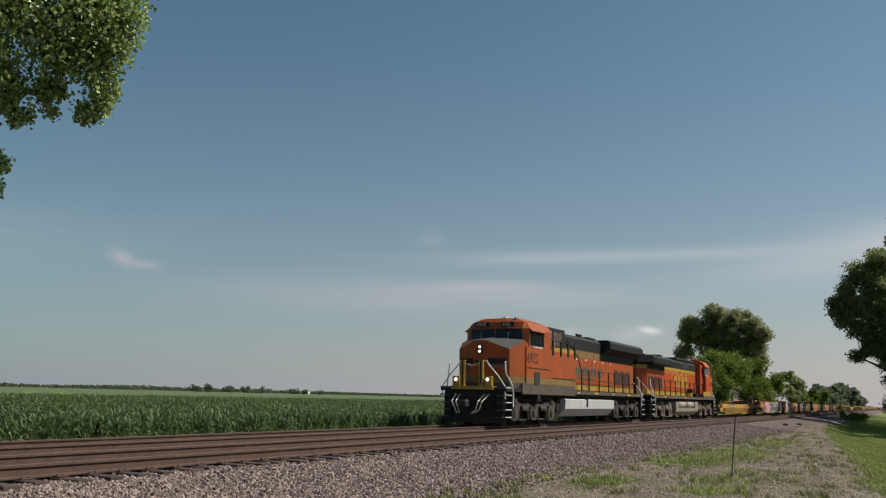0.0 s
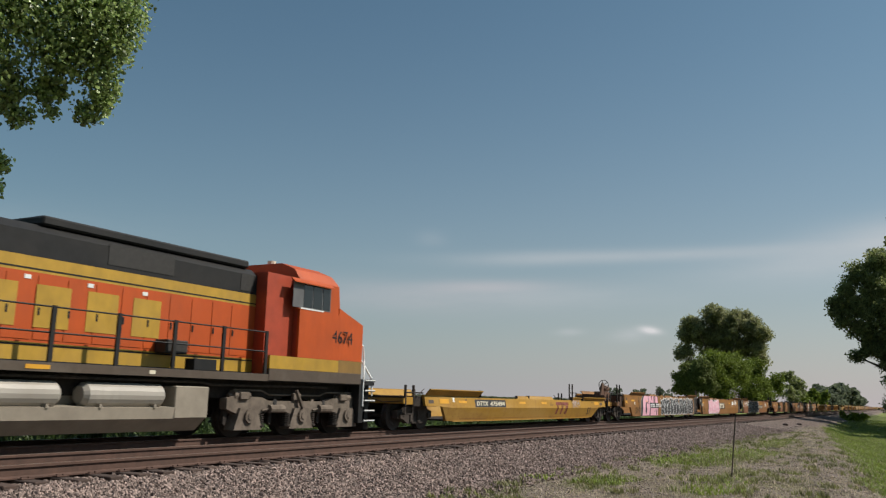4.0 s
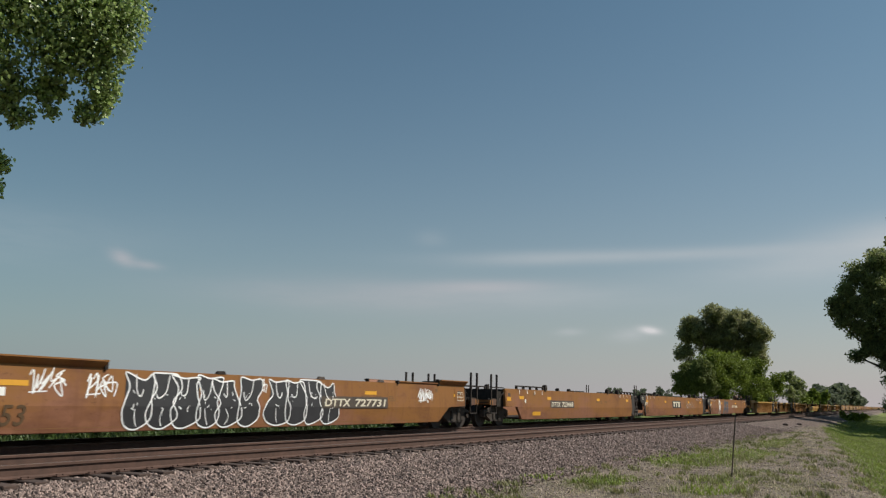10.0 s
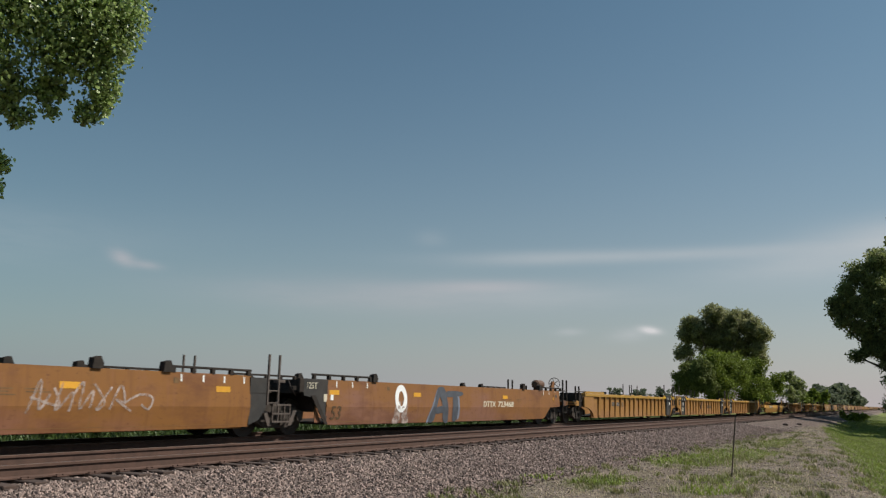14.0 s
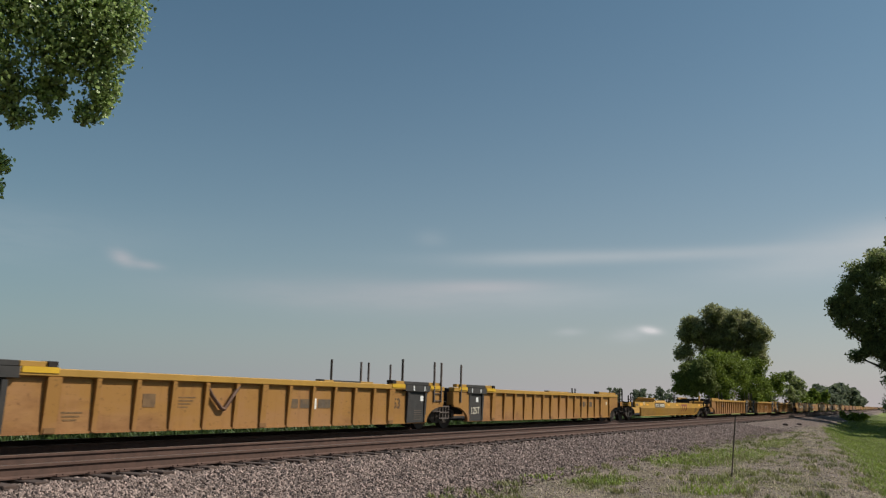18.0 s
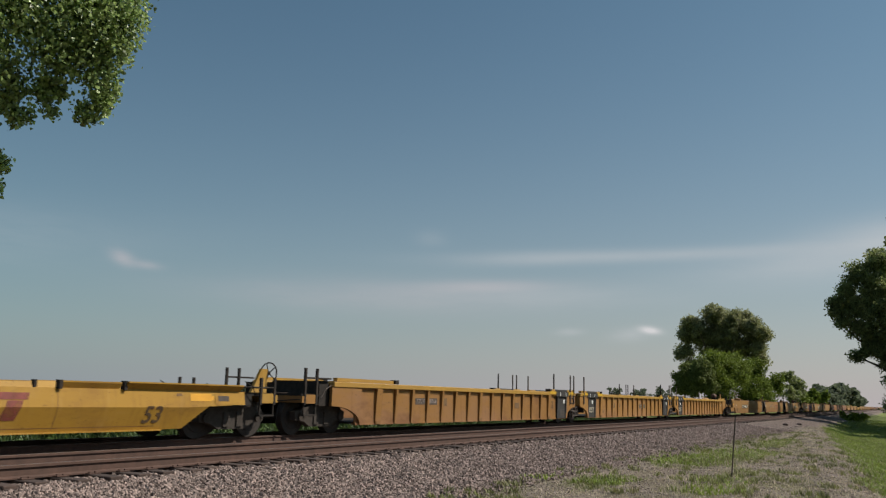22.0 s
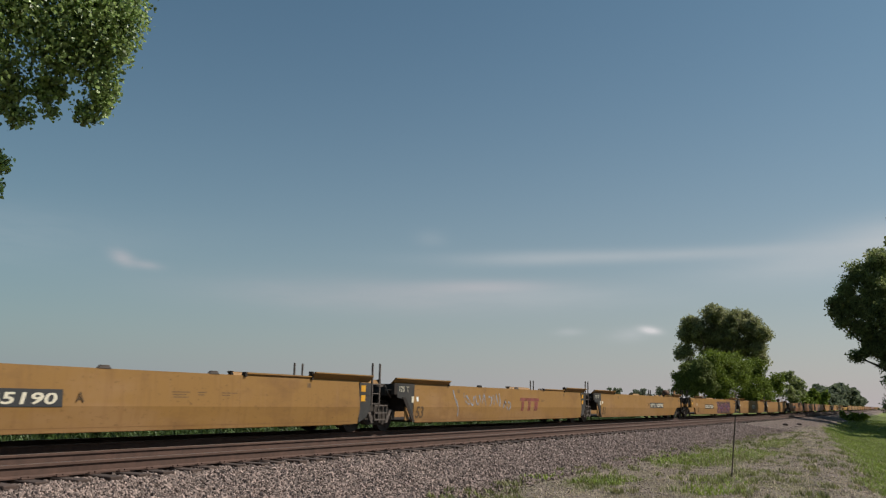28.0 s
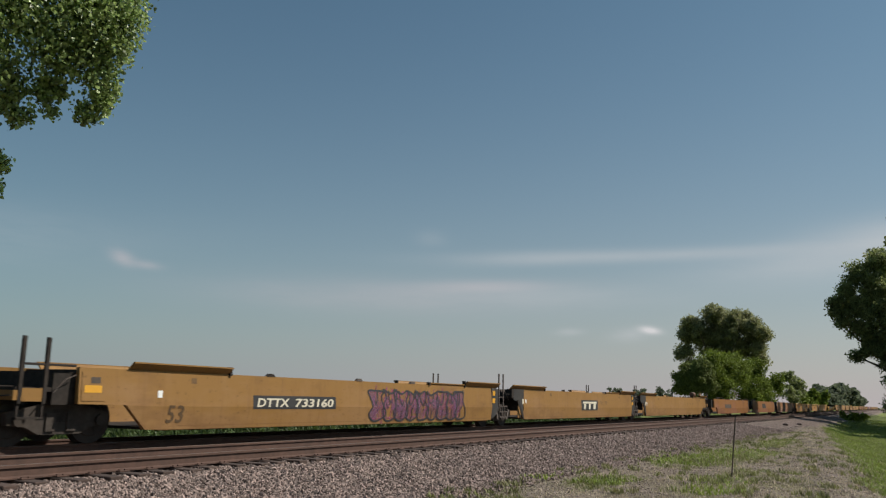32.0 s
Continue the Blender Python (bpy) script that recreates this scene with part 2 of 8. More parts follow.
M["resv"] = material("reservoir_grey", (0.34, 0.31, 0.27), 0.5, var=0.15, scale=3, second=(0.20, 0.17, 0.14), second_scale=1.5, second_amount=0.6)
M["dusty"] = material("dusty_tank_paint", (0.27, 0.23, 0.18), 0.6, var=0.12, scale=3, second=(0.17, 0.14, 0.11), second_scale=0.8, second_amount=0.6)
M["grey"] = material("grey_panel", (0.10, 0.10, 0.105), 0.6, var=0.15)
M["grille"] = material("dark_louvre", (0.018, 0.016, 0.015), 0.7, var=0.3, scale=12)
M["glass"] = material("dark_window_glass", (0.012, 0.014, 0.016), 0.08, var=0.02, spec=0.7)
M["steelwheel"] = material("wheel_steel", (0.030, 0.023, 0.019), 0.75, metal=0.1, var=0.3, scale=6)
M["browntank"] = material("rusty_reservoir", (0.105, 0.050, 0.028), 0.7, var=0.25, scale=4)
M["tan2"] = car_paint("faded_tan_car_paint", (0.252, 0.132, 0.037), (0.285, 0.158, 0.068), (0.165, 0.080, 0.028), 0.4, 0.7)
M["rustorange"] = car_paint("reddish_car_paint", (0.230, 0.100, 0.027), (0.232, 0.102, 0.062), (0.130, 0.050, 0.023), 0.5, 0.85)
# reddish paint pulled part way to maroon, a tint that stands for shade
M["rustpink"] = car_paint("shade_tinted_reddish_car_paint", (0.222, 0.098, 0.032), (0.226, 0.108, 0.074), (0.126, 0.050, 0.026), 0.5, 0.85)
M["ribyellow"] = car_paint("ribbed_car_paint", (0.300, 0.150, 0.038), (0.315, 0.160, 0.068), (0.170, 0.074, 0.026), 0.5, 0.75)
M["ribbrown"] = car_paint("rust_brown_car_paint", (0.265, 0.130, 0.036), (0.260, 0.134, 0.062), (0.140, 0.058, 0.024), 0.5, 0.85)
M["corner"] = material("dark_grey_corner_paint", (0.040, 0.038, 0.037), 0.75, var=0.2, scale=4, second=(0.075, 0.062, 0.052), second_scale=1.2, second_amount=0.5, spec=0.25)
M["step"] = material("dusty_ladder_steel", (0.105, 0.085, 0.075), 0.8, var=0.3, scale=6, second=(0.06, 0.04, 0.03), second_scale=2.0, second_amount=0.6, spec=0.25)
M["bright_yellow"] = material("bright_yellow_guide_paint", (0.56, 0.33, 0.012), 0.55, var=0.12, second=(0.40, 0.22, 0.03), second_scale=1.5, second_amount=0.5)
M["brownpanel"] = material("faded_brown_mark_panel", (0.062, 0.046, 0.036), 0.75, var=0.25, scale=5, second=(0.10, 0.065, 0.04), second_scale=2.0, second_amount=0.6)
M["spray_grey"] = material("grey_spray_outline", (0.30, 0.28, 0.27), 0.7, var=0.2, scale=4)
M["noseglare"] = material("dull_grey_nose_top", (0.055, 0.055, 0.055), 0.85, var=0.2, scale=4)
M["ribrail"] = material("yellow_rail_paint", (0.375, 0.205, 0.030), 0.55, var=0.14, scale=2, second=(0.27, 0.15, 0.045), second_scale=0.5, second_amount=0.6)
M["panelblack"] = material("black_data_panel", (0.020, 0.020, 0.022), 0.7, var=0.15, second=(0.07, 0.06, 0.055), second_amount=0.4)
M["ochre"] = material("yellow_reflector_strip", (0.62, 0.30, 0.02), 0.5, var=0.1)
M["pink"] = material("pink_spray_paint", (0.68, 0.36, 0.44), 0.7, var=0.08, scale=3)
M["spray_black"] = material("black_spray_paint", (0.022, 0.022, 0.025), 0.7, var=0.2, scale=3)
M["spray_white"] = material("white_spray_paint", (0.78, 0.78, 0.78), 0.7, var=0.08)
M["spray_red"] = material("faded_red_lettering", (0.20, 0.045, 0.035), 0.7, var=0.25, scale=4)
M["spray_blue"] = material("faded_blue_spray", (0.16, 0.18, 0.23), 0.7, var=0.25, scale=4)
M["slate_spray"] = material("dark_slate_spray", (0.060, 0.066, 0.082), 0.7, var=0.25, scale=4)
M["spray_purple"] = material("purple_spray_paint", (0.17, 0.07, 0.14), 0.7, var=0.25, scale=4)
M["spray_magenta"] = material("faded_magenta_spray", (0.30, 0.07, 0.15), 0.7, var=0.25, scale=4)
M["pale_tag"] = material("thin_pale_spray", (0.46, 0.37, 0.33), 0.7, var=0.3, scale=5)
M["pale_blue"] = material("worn_pale_blue_spray", (0.27, 0.30, 0.36), 0.7, var=0.2, scale=4)


def worn_thin(m, low, high, scale):
    """Lets the surface below show through paint that was sprayed thin."""
    n, l = m.node_tree.nodes, m.node_tree.links
    co, noise, mr = n.new("ShaderNodeTexCoord"), n.new("ShaderNodeTexNoise"), n.new("ShaderNodeMapRange")
    noise.inputs["Scale"].default_value = scale
    noise.inputs["Detail"].default_value = 4
    mr.inputs["From Min"].default_value, mr.inputs["From Max"].default_value = 0.35, 0.65
    mr.inputs["To Min"].default_value, mr.inputs["To Max"].default_value = low, high
    l.new(co.outputs["Object"], noise.inputs["Vector"])
    l.new(noise.outputs["Fac"], mr.inputs["Value"])
    l.new(mr.outputs[0], n["Principled BSDF"].inputs["Alpha"])


worn_thin(M["pale_blue"], 0.1, 0.75, 5.0)
worn_thin(M["pale_tag"], 0.15, 0.85, 6.0)
worn_thin(M["spray_purple"], 0.0, 0.7, 2.2)
worn_thin(M["spray_magenta"], 0.2, 0.85, 3.0)
worn_thin(M["spray_red"], 0.55, 1.0, 5.0)
M["worn_panel"] = material("worn_mark_panel", (0.085, 0.060, 0.038), 0.8, var=0.35, scale=7, second=(0.20, 0.11, 0.035), second_scale=3.0, second_amount=0.8)
M["worn_label"] = material("worn_brown_label", (0.150, 0.085, 0.036), 0.8, var=0.3, scale=6)
M["faint"] = material("faded_lettering", (0.09, 0.05, 0.02), 0.8, var=0.3, scale=8)
M["faded"] = material("worn_small_lettering", (0.145, 0.080, 0.030), 0.8, var=0.4, scale=14)
M["seam"] = material("weld_seam", (0.19, 0.092, 0.028), 0.7, var=0.2)
M["cream"] = material("cream_lettering", (0.62, 0.56, 0.44), 0.6, var=0.1)


def lamp_material(name, color, power):
    m = bpy.data.materials.new(name)
    m.use_nodes = True
    b = m.node_tree.nodes["Principled BSDF"]
    b.inputs["Base Color"].default_value = (0.8, 0.8, 0.75, 1)
    b.inputs["Emission Color"].default_value = (*color, 1)
    b.inputs["Emission Strength"].default_value = power
    return m


M["headlamp"] = lamp_material("lit_headlamp", (1.0, 0.90, 0.85), 1.4)

# ---------------------------------------------------------------- land
def smooth01(v, a, b):
    t = min(1.0, max(0.0, (v - a) / (b - a)))
    return t * t * (3 - 2 * t)


def crest(x):
    """Where the gravel bench ends and drops to the grass, on the camera's side."""
    return min(7.0, 0.75 + max(0.0, x - 14.0) * 0.092) if x > 0 else 0.75 - 0.2 * min(10, -x)


def ground_z(x, y):
    pts = ((9.95, -0.15), (9.62, -0.180), (8.6, -0.33), (7.3, -0.50), (6.4, -0.53))
    c = crest(x)
    if y >= 9.95:
        if y < 17.3:
            return -0.15 if y < 12.5 else -0.15 - 0.08 * min(1, (y - 12.5) / 1.0)
        if y < 19.6:
            return -0.23 - 0.705 * (y - 17.3) / 2.3
        return -0.935
    rough = 0.0
    if y < 8.6 and y > -12 and abs(x) < 200:
        rough = min(1.0, (8.6 - y) / 1.6) * (0.10 * noise.noise((x * 0.42, y * 0.5, 0)) + 0.05 * noise.noise((x * 1.3, y * 1.5, 3)) + 0.02 * noise.noise((x * 4.1, y * 4.3, 4)))
    if y > c:
        for (ya, za), (yb, zb) in zip(pts, pts[1:]):
            if y >= yb:
                return za + (zb - za) * (ya - y) / (ya - yb) + rough
        return -0.53 + rough
    return -0.53 - 0.72 * smooth01(c - y, -0.3, 2.9) + rough


def ground_mesh():
    xs = np.unique(np.concatenate([[-4500, -2500, -1200, -600, -300, -150, -80, -40, -20], np.arange(-10, 60, 0.35), np.arange(60, 160, 1.2), [170, 190, 220, 260, 320, 400, 550, 800, 1200, 2000, 3000, 4500]]))
    ys = np.unique(np.concatenate([[-4500, -2500, -1200, -600, -300, -150, -80, -40, -25, -18], np.arange(-12, -3, 0.6), np.arange(-3, 20.4, 0.22), [21, 23, 27, 35, 60, 120, 250, 500, 1000, 2000, 3000, 4500]]))
    V = []
    for x in xs:
        for y in ys:
            V.append((x, y, ground_z(x, y)))
    ny = len(ys)
    F = [(i * ny + j, (i + 1) * ny + j, (i + 1) * ny + j + 1, i * ny + j + 1) for i in range(len(xs) - 1) for j in range(ny - 1)]
    return V, F


PATCHES = ((25.0, 5.5, 3.0, 1.15, 1.0), (29.0, 4.9, 3.6, 1.25, 0.95), (24.0, 4.4, 2.0, 0.6, 0.6), (21.0, 3.4, 2.6, 0.8, 0.5), (16.9, 5.4, 1.9, 0.6, 0.8), (15.2, 6.6, 2.2, 0.40, 0.6), (12.6, 6.2, 2.2, 0.45, 0.5), (40.0, 4.9, 5.0, 0.7, 0.8), (44.0, 6.4, 6.0, 0.5, 0.5), (17.5, 3.4, 2.6, 0.8, 0.55), (19.0, 2.2, 2.4, 0.6, 0.45), (33.0, 3.6, 4.0, 0.5, 0.4), (36.0, 6.0, 4.0, 0.5, 0.5))


def grass_at(x, y):
    """How thickly grass covers the ground: patches on the gravel bench, full cover beyond its edge."""
    if y > 18.2:
        return 1.0
    c = crest(x)
    n = noise.noise((x * 0.45, y * 0.9, 5.0))
    g = smooth01(c - y + 0.6 * n + 0.5 * noise.noise((x * 1.6, y * 1.9, 8.0)), 0.25, 1.1)
    if y < 7.9:
        for px, py, rx, ry, k in PATCHES:
            d = ((x - px) / rx) ** 2 + ((y - py) / ry) ** 2 + 0.9 * noise.noise((x * 1.1, y * 2.0, 9.0)) + 0.5 * noise.noise((x * 3.3, y * 4.4, 6.0))
            g = max(g, k * smooth01(1.6 - d, 0.0, 1.3))
        g = max(g, 0.20 * smooth01(noise.noise((x * 0.35, y * 0.8, 2.0)) + 0.4 * noise.noise((x * 1.3, y * 2.2, 4.0)), -0.25, 0.5) * smooth01(6.9 - y, 0.0, 1.2))
    return g


def ballast_at(x, y):
    n = 0.5 * noise.noise((x * 0.5, y * 0.5, 1.0))
    return smooth01(y + n, 5.9, 7.5) if y < 12 else smooth01(18.4 - y + n, 0.0, 0.7)


def ground_material():
    """Dirt with gravel, ballast and turf, blended by where each lies."""
    m = bpy.data.materials.new("ground")
    m.use_nodes = True
    n, l = m.node_tree.nodes, m.node_tree.links
    b = n["Principled BSDF"]
    co = n.new("ShaderNodeTexCoord")

    def noisy(scale, lo, hi, detail=6, rough=0.7):
        t = n.new("ShaderNodeTexNoise")
        t.inputs["Scale"].default_value, t.inputs["Detail"].default_value, t.inputs["Roughness"].default_value = scale, detail, rough
        l.new(co.outputs["Object"], t.inputs["Vector"])
        r = n.new("ShaderNodeValToRGB")
        r.color_ramp.elements[0].color, r.color_ramp.elements[1].color = (*lo, 1), (*hi, 1)
        r.color_ramp.elements[0].position, r.color_ramp.elements[1].position = 0.32, 0.68
        l.new(t.outputs["Fac"], r.inputs[0])
        return r.outputs[0], t.outputs["Fac"]

    def cells(scale, lo, hi):
        v = n.new("ShaderNodeTexVoronoi")
        v.inputs["Scale"].default_value = scale
        l.new(co.outputs["Object"], v.inputs["Vector"])
        s = n.new("ShaderNodeSeparateColor")
        l.new(v.outputs["Color"], s.inputs[0])
        r = n.new("ShaderNodeValToRGB")
        r.color_ramp.elements[0].color, r.color_ramp.elements[1].color = (*lo, 1), (*hi, 1)
        l.new(s.outputs[0], r.inputs[0])
        return r.outputs[0], v.outputs["Distance"]

    def mix(f, a, c):
        x = n.new("ShaderNodeMix")
        x.data_type = 'RGBA'
        l.new(f, x.inputs["Factor"])
        l.new(a, x.inputs["A"])
        l.new(c, x.inputs["B"])
        return x.outputs["Result"]

    def attr(name):
        a = n.new("ShaderNodeAttribute")
        a.attribute_name = name
        return a.outputs["Fac"]

    stone, edge = cells(17.0, (0.075, 0.056, 0.048), (0.22, 0.168, 0.147))
    dirt, _ = noisy(7.0, (0.115, 0.090, 0.073), (0.25, 0.198, 0.165))
    pebble, edge2 = cells(40.0, (0.09, 0.071, 0.060), (0.30, 0.238, 0.204))
    earth, spread = noisy(0.7, (0.105, 0.078, 0.058), (0.30, 0.245, 0.205), 8, 0.72)
    olive, _ = noisy(5.0, (0.11, 0.10, 0.042), (0.23, 0.205, 0.105))

    def share_of(scale, lo, hi, top):
        _, fac = noisy(scale, (0, 0, 0), (1, 1, 1), 7, 0.7)
        r = n.new("ShaderNodeMapRange")
        r.inputs["From Min"].default_value, r.inputs["From Max"].default_value, r.inputs["To Max"].default_value = lo, hi, top
        l.new(fac, r.inputs["Value"])
        return r.outputs[0]

    half = n.new("ShaderNodeValue")
    half.outputs[0].default_value = 0.45
    dirt = mix(half.outputs[0], dirt, pebble)
    dirt = mix(share_of(1.3, 0.40, 0.66, 0.75), dirt, earth)
    dirt = mix(share_of(0.9, 0.48, 0.64, 0.7), dirt, olive)
    turf, _ = noisy(2.5, (0.100, 0.118, 0.032), (0.185, 0.210, 0.062))
    c = mix(attr("ballast"), dirt, stone)
    thin = n.new("ShaderNodeMath")
    thin.operation = 'POWER'
    thin.inputs[1].default_value = 2.2
    l.new(attr("grass"), thin.inputs[0])
    c = mix(thin.outputs[0], c, turf)
    l.new(c, b.inputs["Base Color"])
    b.inputs["Roughness"].default_value = 0.95
    b.inputs["Specular IOR Level"].default_value = 0.2
    _, soft = noisy(22.0, (0, 0, 0), (1, 1, 1))
    bp = n.new("ShaderNodeBump")
    bp.inputs["Strength"].default_value = 0.8
    bp.inputs["Distance"].default_value = 0.05
    inv = n.new("ShaderNodeMath")
    inv.operation = 'MULTIPLY'
    l.new(edge, inv.inputs[0])
    l.new(attr("ballast"), inv.inputs[1])
    height = n.new("ShaderNodeMath")
    height.operation = 'SUBTRACT'
    l.new(soft, height.inputs[0])
    l.new(inv.outputs[0], height.inputs[1])
    l.new(height.outputs[0], bp.inputs["Height"])
    l.new(bp.outputs[0], b.inputs["Normal"])
    return m


V, F = ground_mesh()
M["ground"] = ground_material()
ground = array_mesh("ground", V, F, M["ground"], True)
for key, fn in (("grass", grass_at), ("ballast", ballast_at)):
    at = ground.data.attributes.new(key, 'FLOAT', 'POINT')
    at.data.foreach_set("value", [fn(v[0], v[1]) for v in V])
tagged(ground, "gravel bench and green grass beside the railway", "ground", kind="structure")


# ---------------------------------------------------------------- fast meshes for what cannot be counted
def stuff_mesh(name, verts, quads, mat, label, category, smooth=False):
    """verts (n,3) and quads (m,4) or triangles (m,3) as numpy arrays."""
    me = bpy.data.meshes.new(name)
    k = quads.shape[1]
    me.vertices.add(len(verts))
    me.vertices.foreach_set("co", verts.astype(np.float32).ravel())
    me.loops.add(quads.size)
    me.loops.foreach_set("vertex_index", quads.astype(np.int32).ravel())
    me.polygons.add(len(quads))
    me.polygons.foreach_set("loop_start", np.arange(0, quads.size, k, dtype=np.int32))
    me.update(calc_edges=True)
    if not smooth:
        me.shade_flat()
    me.materials.append(mat)
    ob = new(name, me)
    if label:
        tagged(ob, label, category, kind="stuff")
    return ob


def scatter(template_v, template_f, places, turns, sizes, squash=None):
    """Copies of a small template at places, each turned about z and sized."""
    n, k = len(places), len(template_v)
    c, s = np.cos(turns)[:, None], np.sin(turns)[:, None]
    t = template_v[None] * sizes[:, None, None]
    if squash is not None:
        t = t * squash[:, None, :]
    x = t[..., 0] * c - t[..., 1] * s
    y = t[..., 0] * s + t[..., 1] * c
    v = np.stack([x, y, t[..., 2]], -1) + places[:, None, :]
    f = template_f[None] + (np.arange(n) * k)[:, None, None]
    return v.reshape(-1, 3), f.reshape(-1, template_f.shape[1])


# ---------------------------------------------------------------- ballast stones
STONE = (np.array([(1, 0, 0), (-1, 0, 0), (0, 1, 0), (0, -1, 0), (0.1, 0.1, 0.8), (0, 0, -0.8), (0.7, 0.6, 0.45), (-0.6, 0.7, 0.4), (-0.6, -0.7, 0.45), (0.7, -0.6, 0.35)], float),
         np.array([(4, 6, 7), (4, 7, 8), (4, 8, 9), (4, 9, 6), (0, 2, 6), (2, 7, 6), (2, 1, 7), (1, 8, 7), (1, 3, 8), (3, 9, 8), (3, 0, 9), (0, 6, 9), (0, 5, 2), (2, 5, 1), (1, 5, 3), (3, 5, 0)]))


def stones(count, xr, yr, size, seed, dense=2.0):
    rng = np.random.default_rng(seed)
    x = xr[0] + (xr[1] - xr[0]) * rng.random(count) ** dense
    y = rng.uniform(*yr, count)
    keep = np.array([ballast_at(a, b) > rng.random() * 0.9 for a, b in zip(x, y)])
    x, y = x[keep], y[keep]
    z = np.array([ground_z(a, b) for a, b in zip(x, y)]) + rng.uniform(-0.005, 0.03, len(x))
    ico, tri = STONE
    n = len(x)
    k = len(ico)
    # every stone is squashed, tipped over by its own tilt and turned
    t = ico[None] * rng.uniform(0.55, 1.45, (n, 1, 3)) * (size * rng.uniform(0.55, 1.6, n))[:, None, None]
    t = t * rng.uniform(0.75, 1.25, (n, k, 1))
    for i, j in ((1, 2), (0, 2), (0, 1)):
        tilt = rng.uniform(0, 6.28, n)[:, None]
        a, b = t[..., i] * np.cos(tilt) - t[..., j] * np.sin(tilt), t[..., i] * np.sin(tilt) + t[..., j] * np.cos(tilt)
        t[..., i], t[..., j] = a, b
    v = t + np.stack([x, y, z], -1)[:, None, :]
    f = tri[None] + (np.arange(n) * k)[:, None, None]
    return v.reshape(-1, 3), f.reshape(-1, 3)


M["stone"] = material("crushed_stone", (0.230, 0.171, 0.148), 0.9, var=0.3, scale=9, island=0.7, bump=0.3, bump_scale=60)
v, f = stones(140000, (5.0, 60.0), (6.3, 9.98), 0.0215, 4, 1.8)
stuff_mesh("ballast_stones", v, f, M["stone"], "pinkish grey crushed stone ballast on the track shoulder", "ballast")
v, f = stones(8000, (2.0, 40.0), (12.4, 14.2), 0.03, 5, 1.5)
stuff_mesh("ballast_stones", v, f, M["stone"], "crushed stone ballast between the two tracks", "ballast")


# ---------------------------------------------------------------- grass
def thatch_at(x, y):
    """How thickly dry stems lie on the bench."""
    n = noise.noise((x * 0.6, y * 1.1, 12.0)) + 0.6 * noise.noise((x * 2.3, y * 2.9, 14.0))
    return (0.25 + 0.6 * smooth01(n, -0.5, 0.5)) * smooth01(7.1 - y, 0.0, 1.4) * smooth01(y - crest(x), -1.9, -0.6)


def blades(count, xr, yr, height, width, seed, dense=1.0, limit=0.15, cover=None):
    rng = np.random.default_rng(seed)
    x = xr[0] + (xr[1] - xr[0]) * rng.random(count) ** dense
    y = rng.uniform(*yr, count)
    cover = cover or grass_at
    keep = np.array([cover(a, b) > max(limit, rng.random()) for a, b in zip(x, y)])
    x, y = x[keep], y[keep]
    z = np.array([ground_z(a, b) for a, b in zip(x, y)]) - 0.01
    n = len(x)
    t = np.array([(-0.5, 0, 0), (0.5, 0, 0), (0.32, 0.12, 0.55), (-0.32, 0.12, 0.55), (0.02, 0.45, 1.0), (-0.02, 0.45, 1.0)], float)
    f = np.array([(0, 1, 2, 3), (3, 2, 4, 5)])
    h = height * rng.uniform(0.45, 1.35, n)
    sq = np.stack([np.full(n, width), h * rng.uniform(0.3, 2.0, n), h], -1)
    return scatter(t, f, np.stack([x, y, z], -1), rng.uniform(0, 6.28, n), np.ones(n), sq)


M["grass"] = material("grass_blade", (0.168, 0.182, 0.058), 0.6, var=0.25, scale=0.8, island=0.5, second=(0.30, 0.26, 0.13), second_scale=0.35, second_amount=0.6, translucent=0.4)
M["grass2"] = material("lush_grass_blade", (0.205, 0.262, 0.045), 0.6, var=0.25, scale=0.5, island=0.4, translucent=0.35)
M["straw"] = material("dry_grass_blade", (0.46, 0.39, 0.28), 0.7, var=0.3, scale=0.8, island=0.6, translucent=0.2)
# smaller stones strewn over the bench
rng = np.random.default_rng(15)
n = 42000
x = 9.0 + 70.0 * rng.random(n) ** 1.6
y = rng.uniform(-0.6, 7.4, n)
keep = np.array([crest(a) - 1.3 < b and grass_at(a, b) < 0.3 + 0.5 * rng.random() for a, b in zip(x, y)])
x, y = x[keep], y[keep]
z = np.array([ground_z(a, b) for a, b in zip(x, y)]) + 0.01
v, f = scatter(*STONE, np.stack([x, y, z], -1), rng.uniform(0, 6.28, len(x)), 0.013 * rng.uniform(0.5, 2.0, len(x)), rng.uniform(0.6, 1.3, (len(x), 3)))
stuff_mesh("gravel", v, f, M["bench_gravel"], "loose grey-brown gravel strewn over the bench", "gravel")
v, f = blades(300000, (9.0, 75.0), (-0.5, 7.8), 0.048, 0.012, 6, 1.5, 0.12, lambda a, b: grass_at(a, b) ** 1.6)
stuff_mesh("grass", v, f, M["grass"], "short weedy green grass in patches on gravel", "grass")
v, f = blades(300000, (9.0, 75.0), (-0.9, 7.2), 0.050, 0.011, 7, 1.7, 0.05, thatch_at)
stuff_mesh("grass", v, f, M["straw"], "dry straw-coloured grass stems on gravel", "grass")
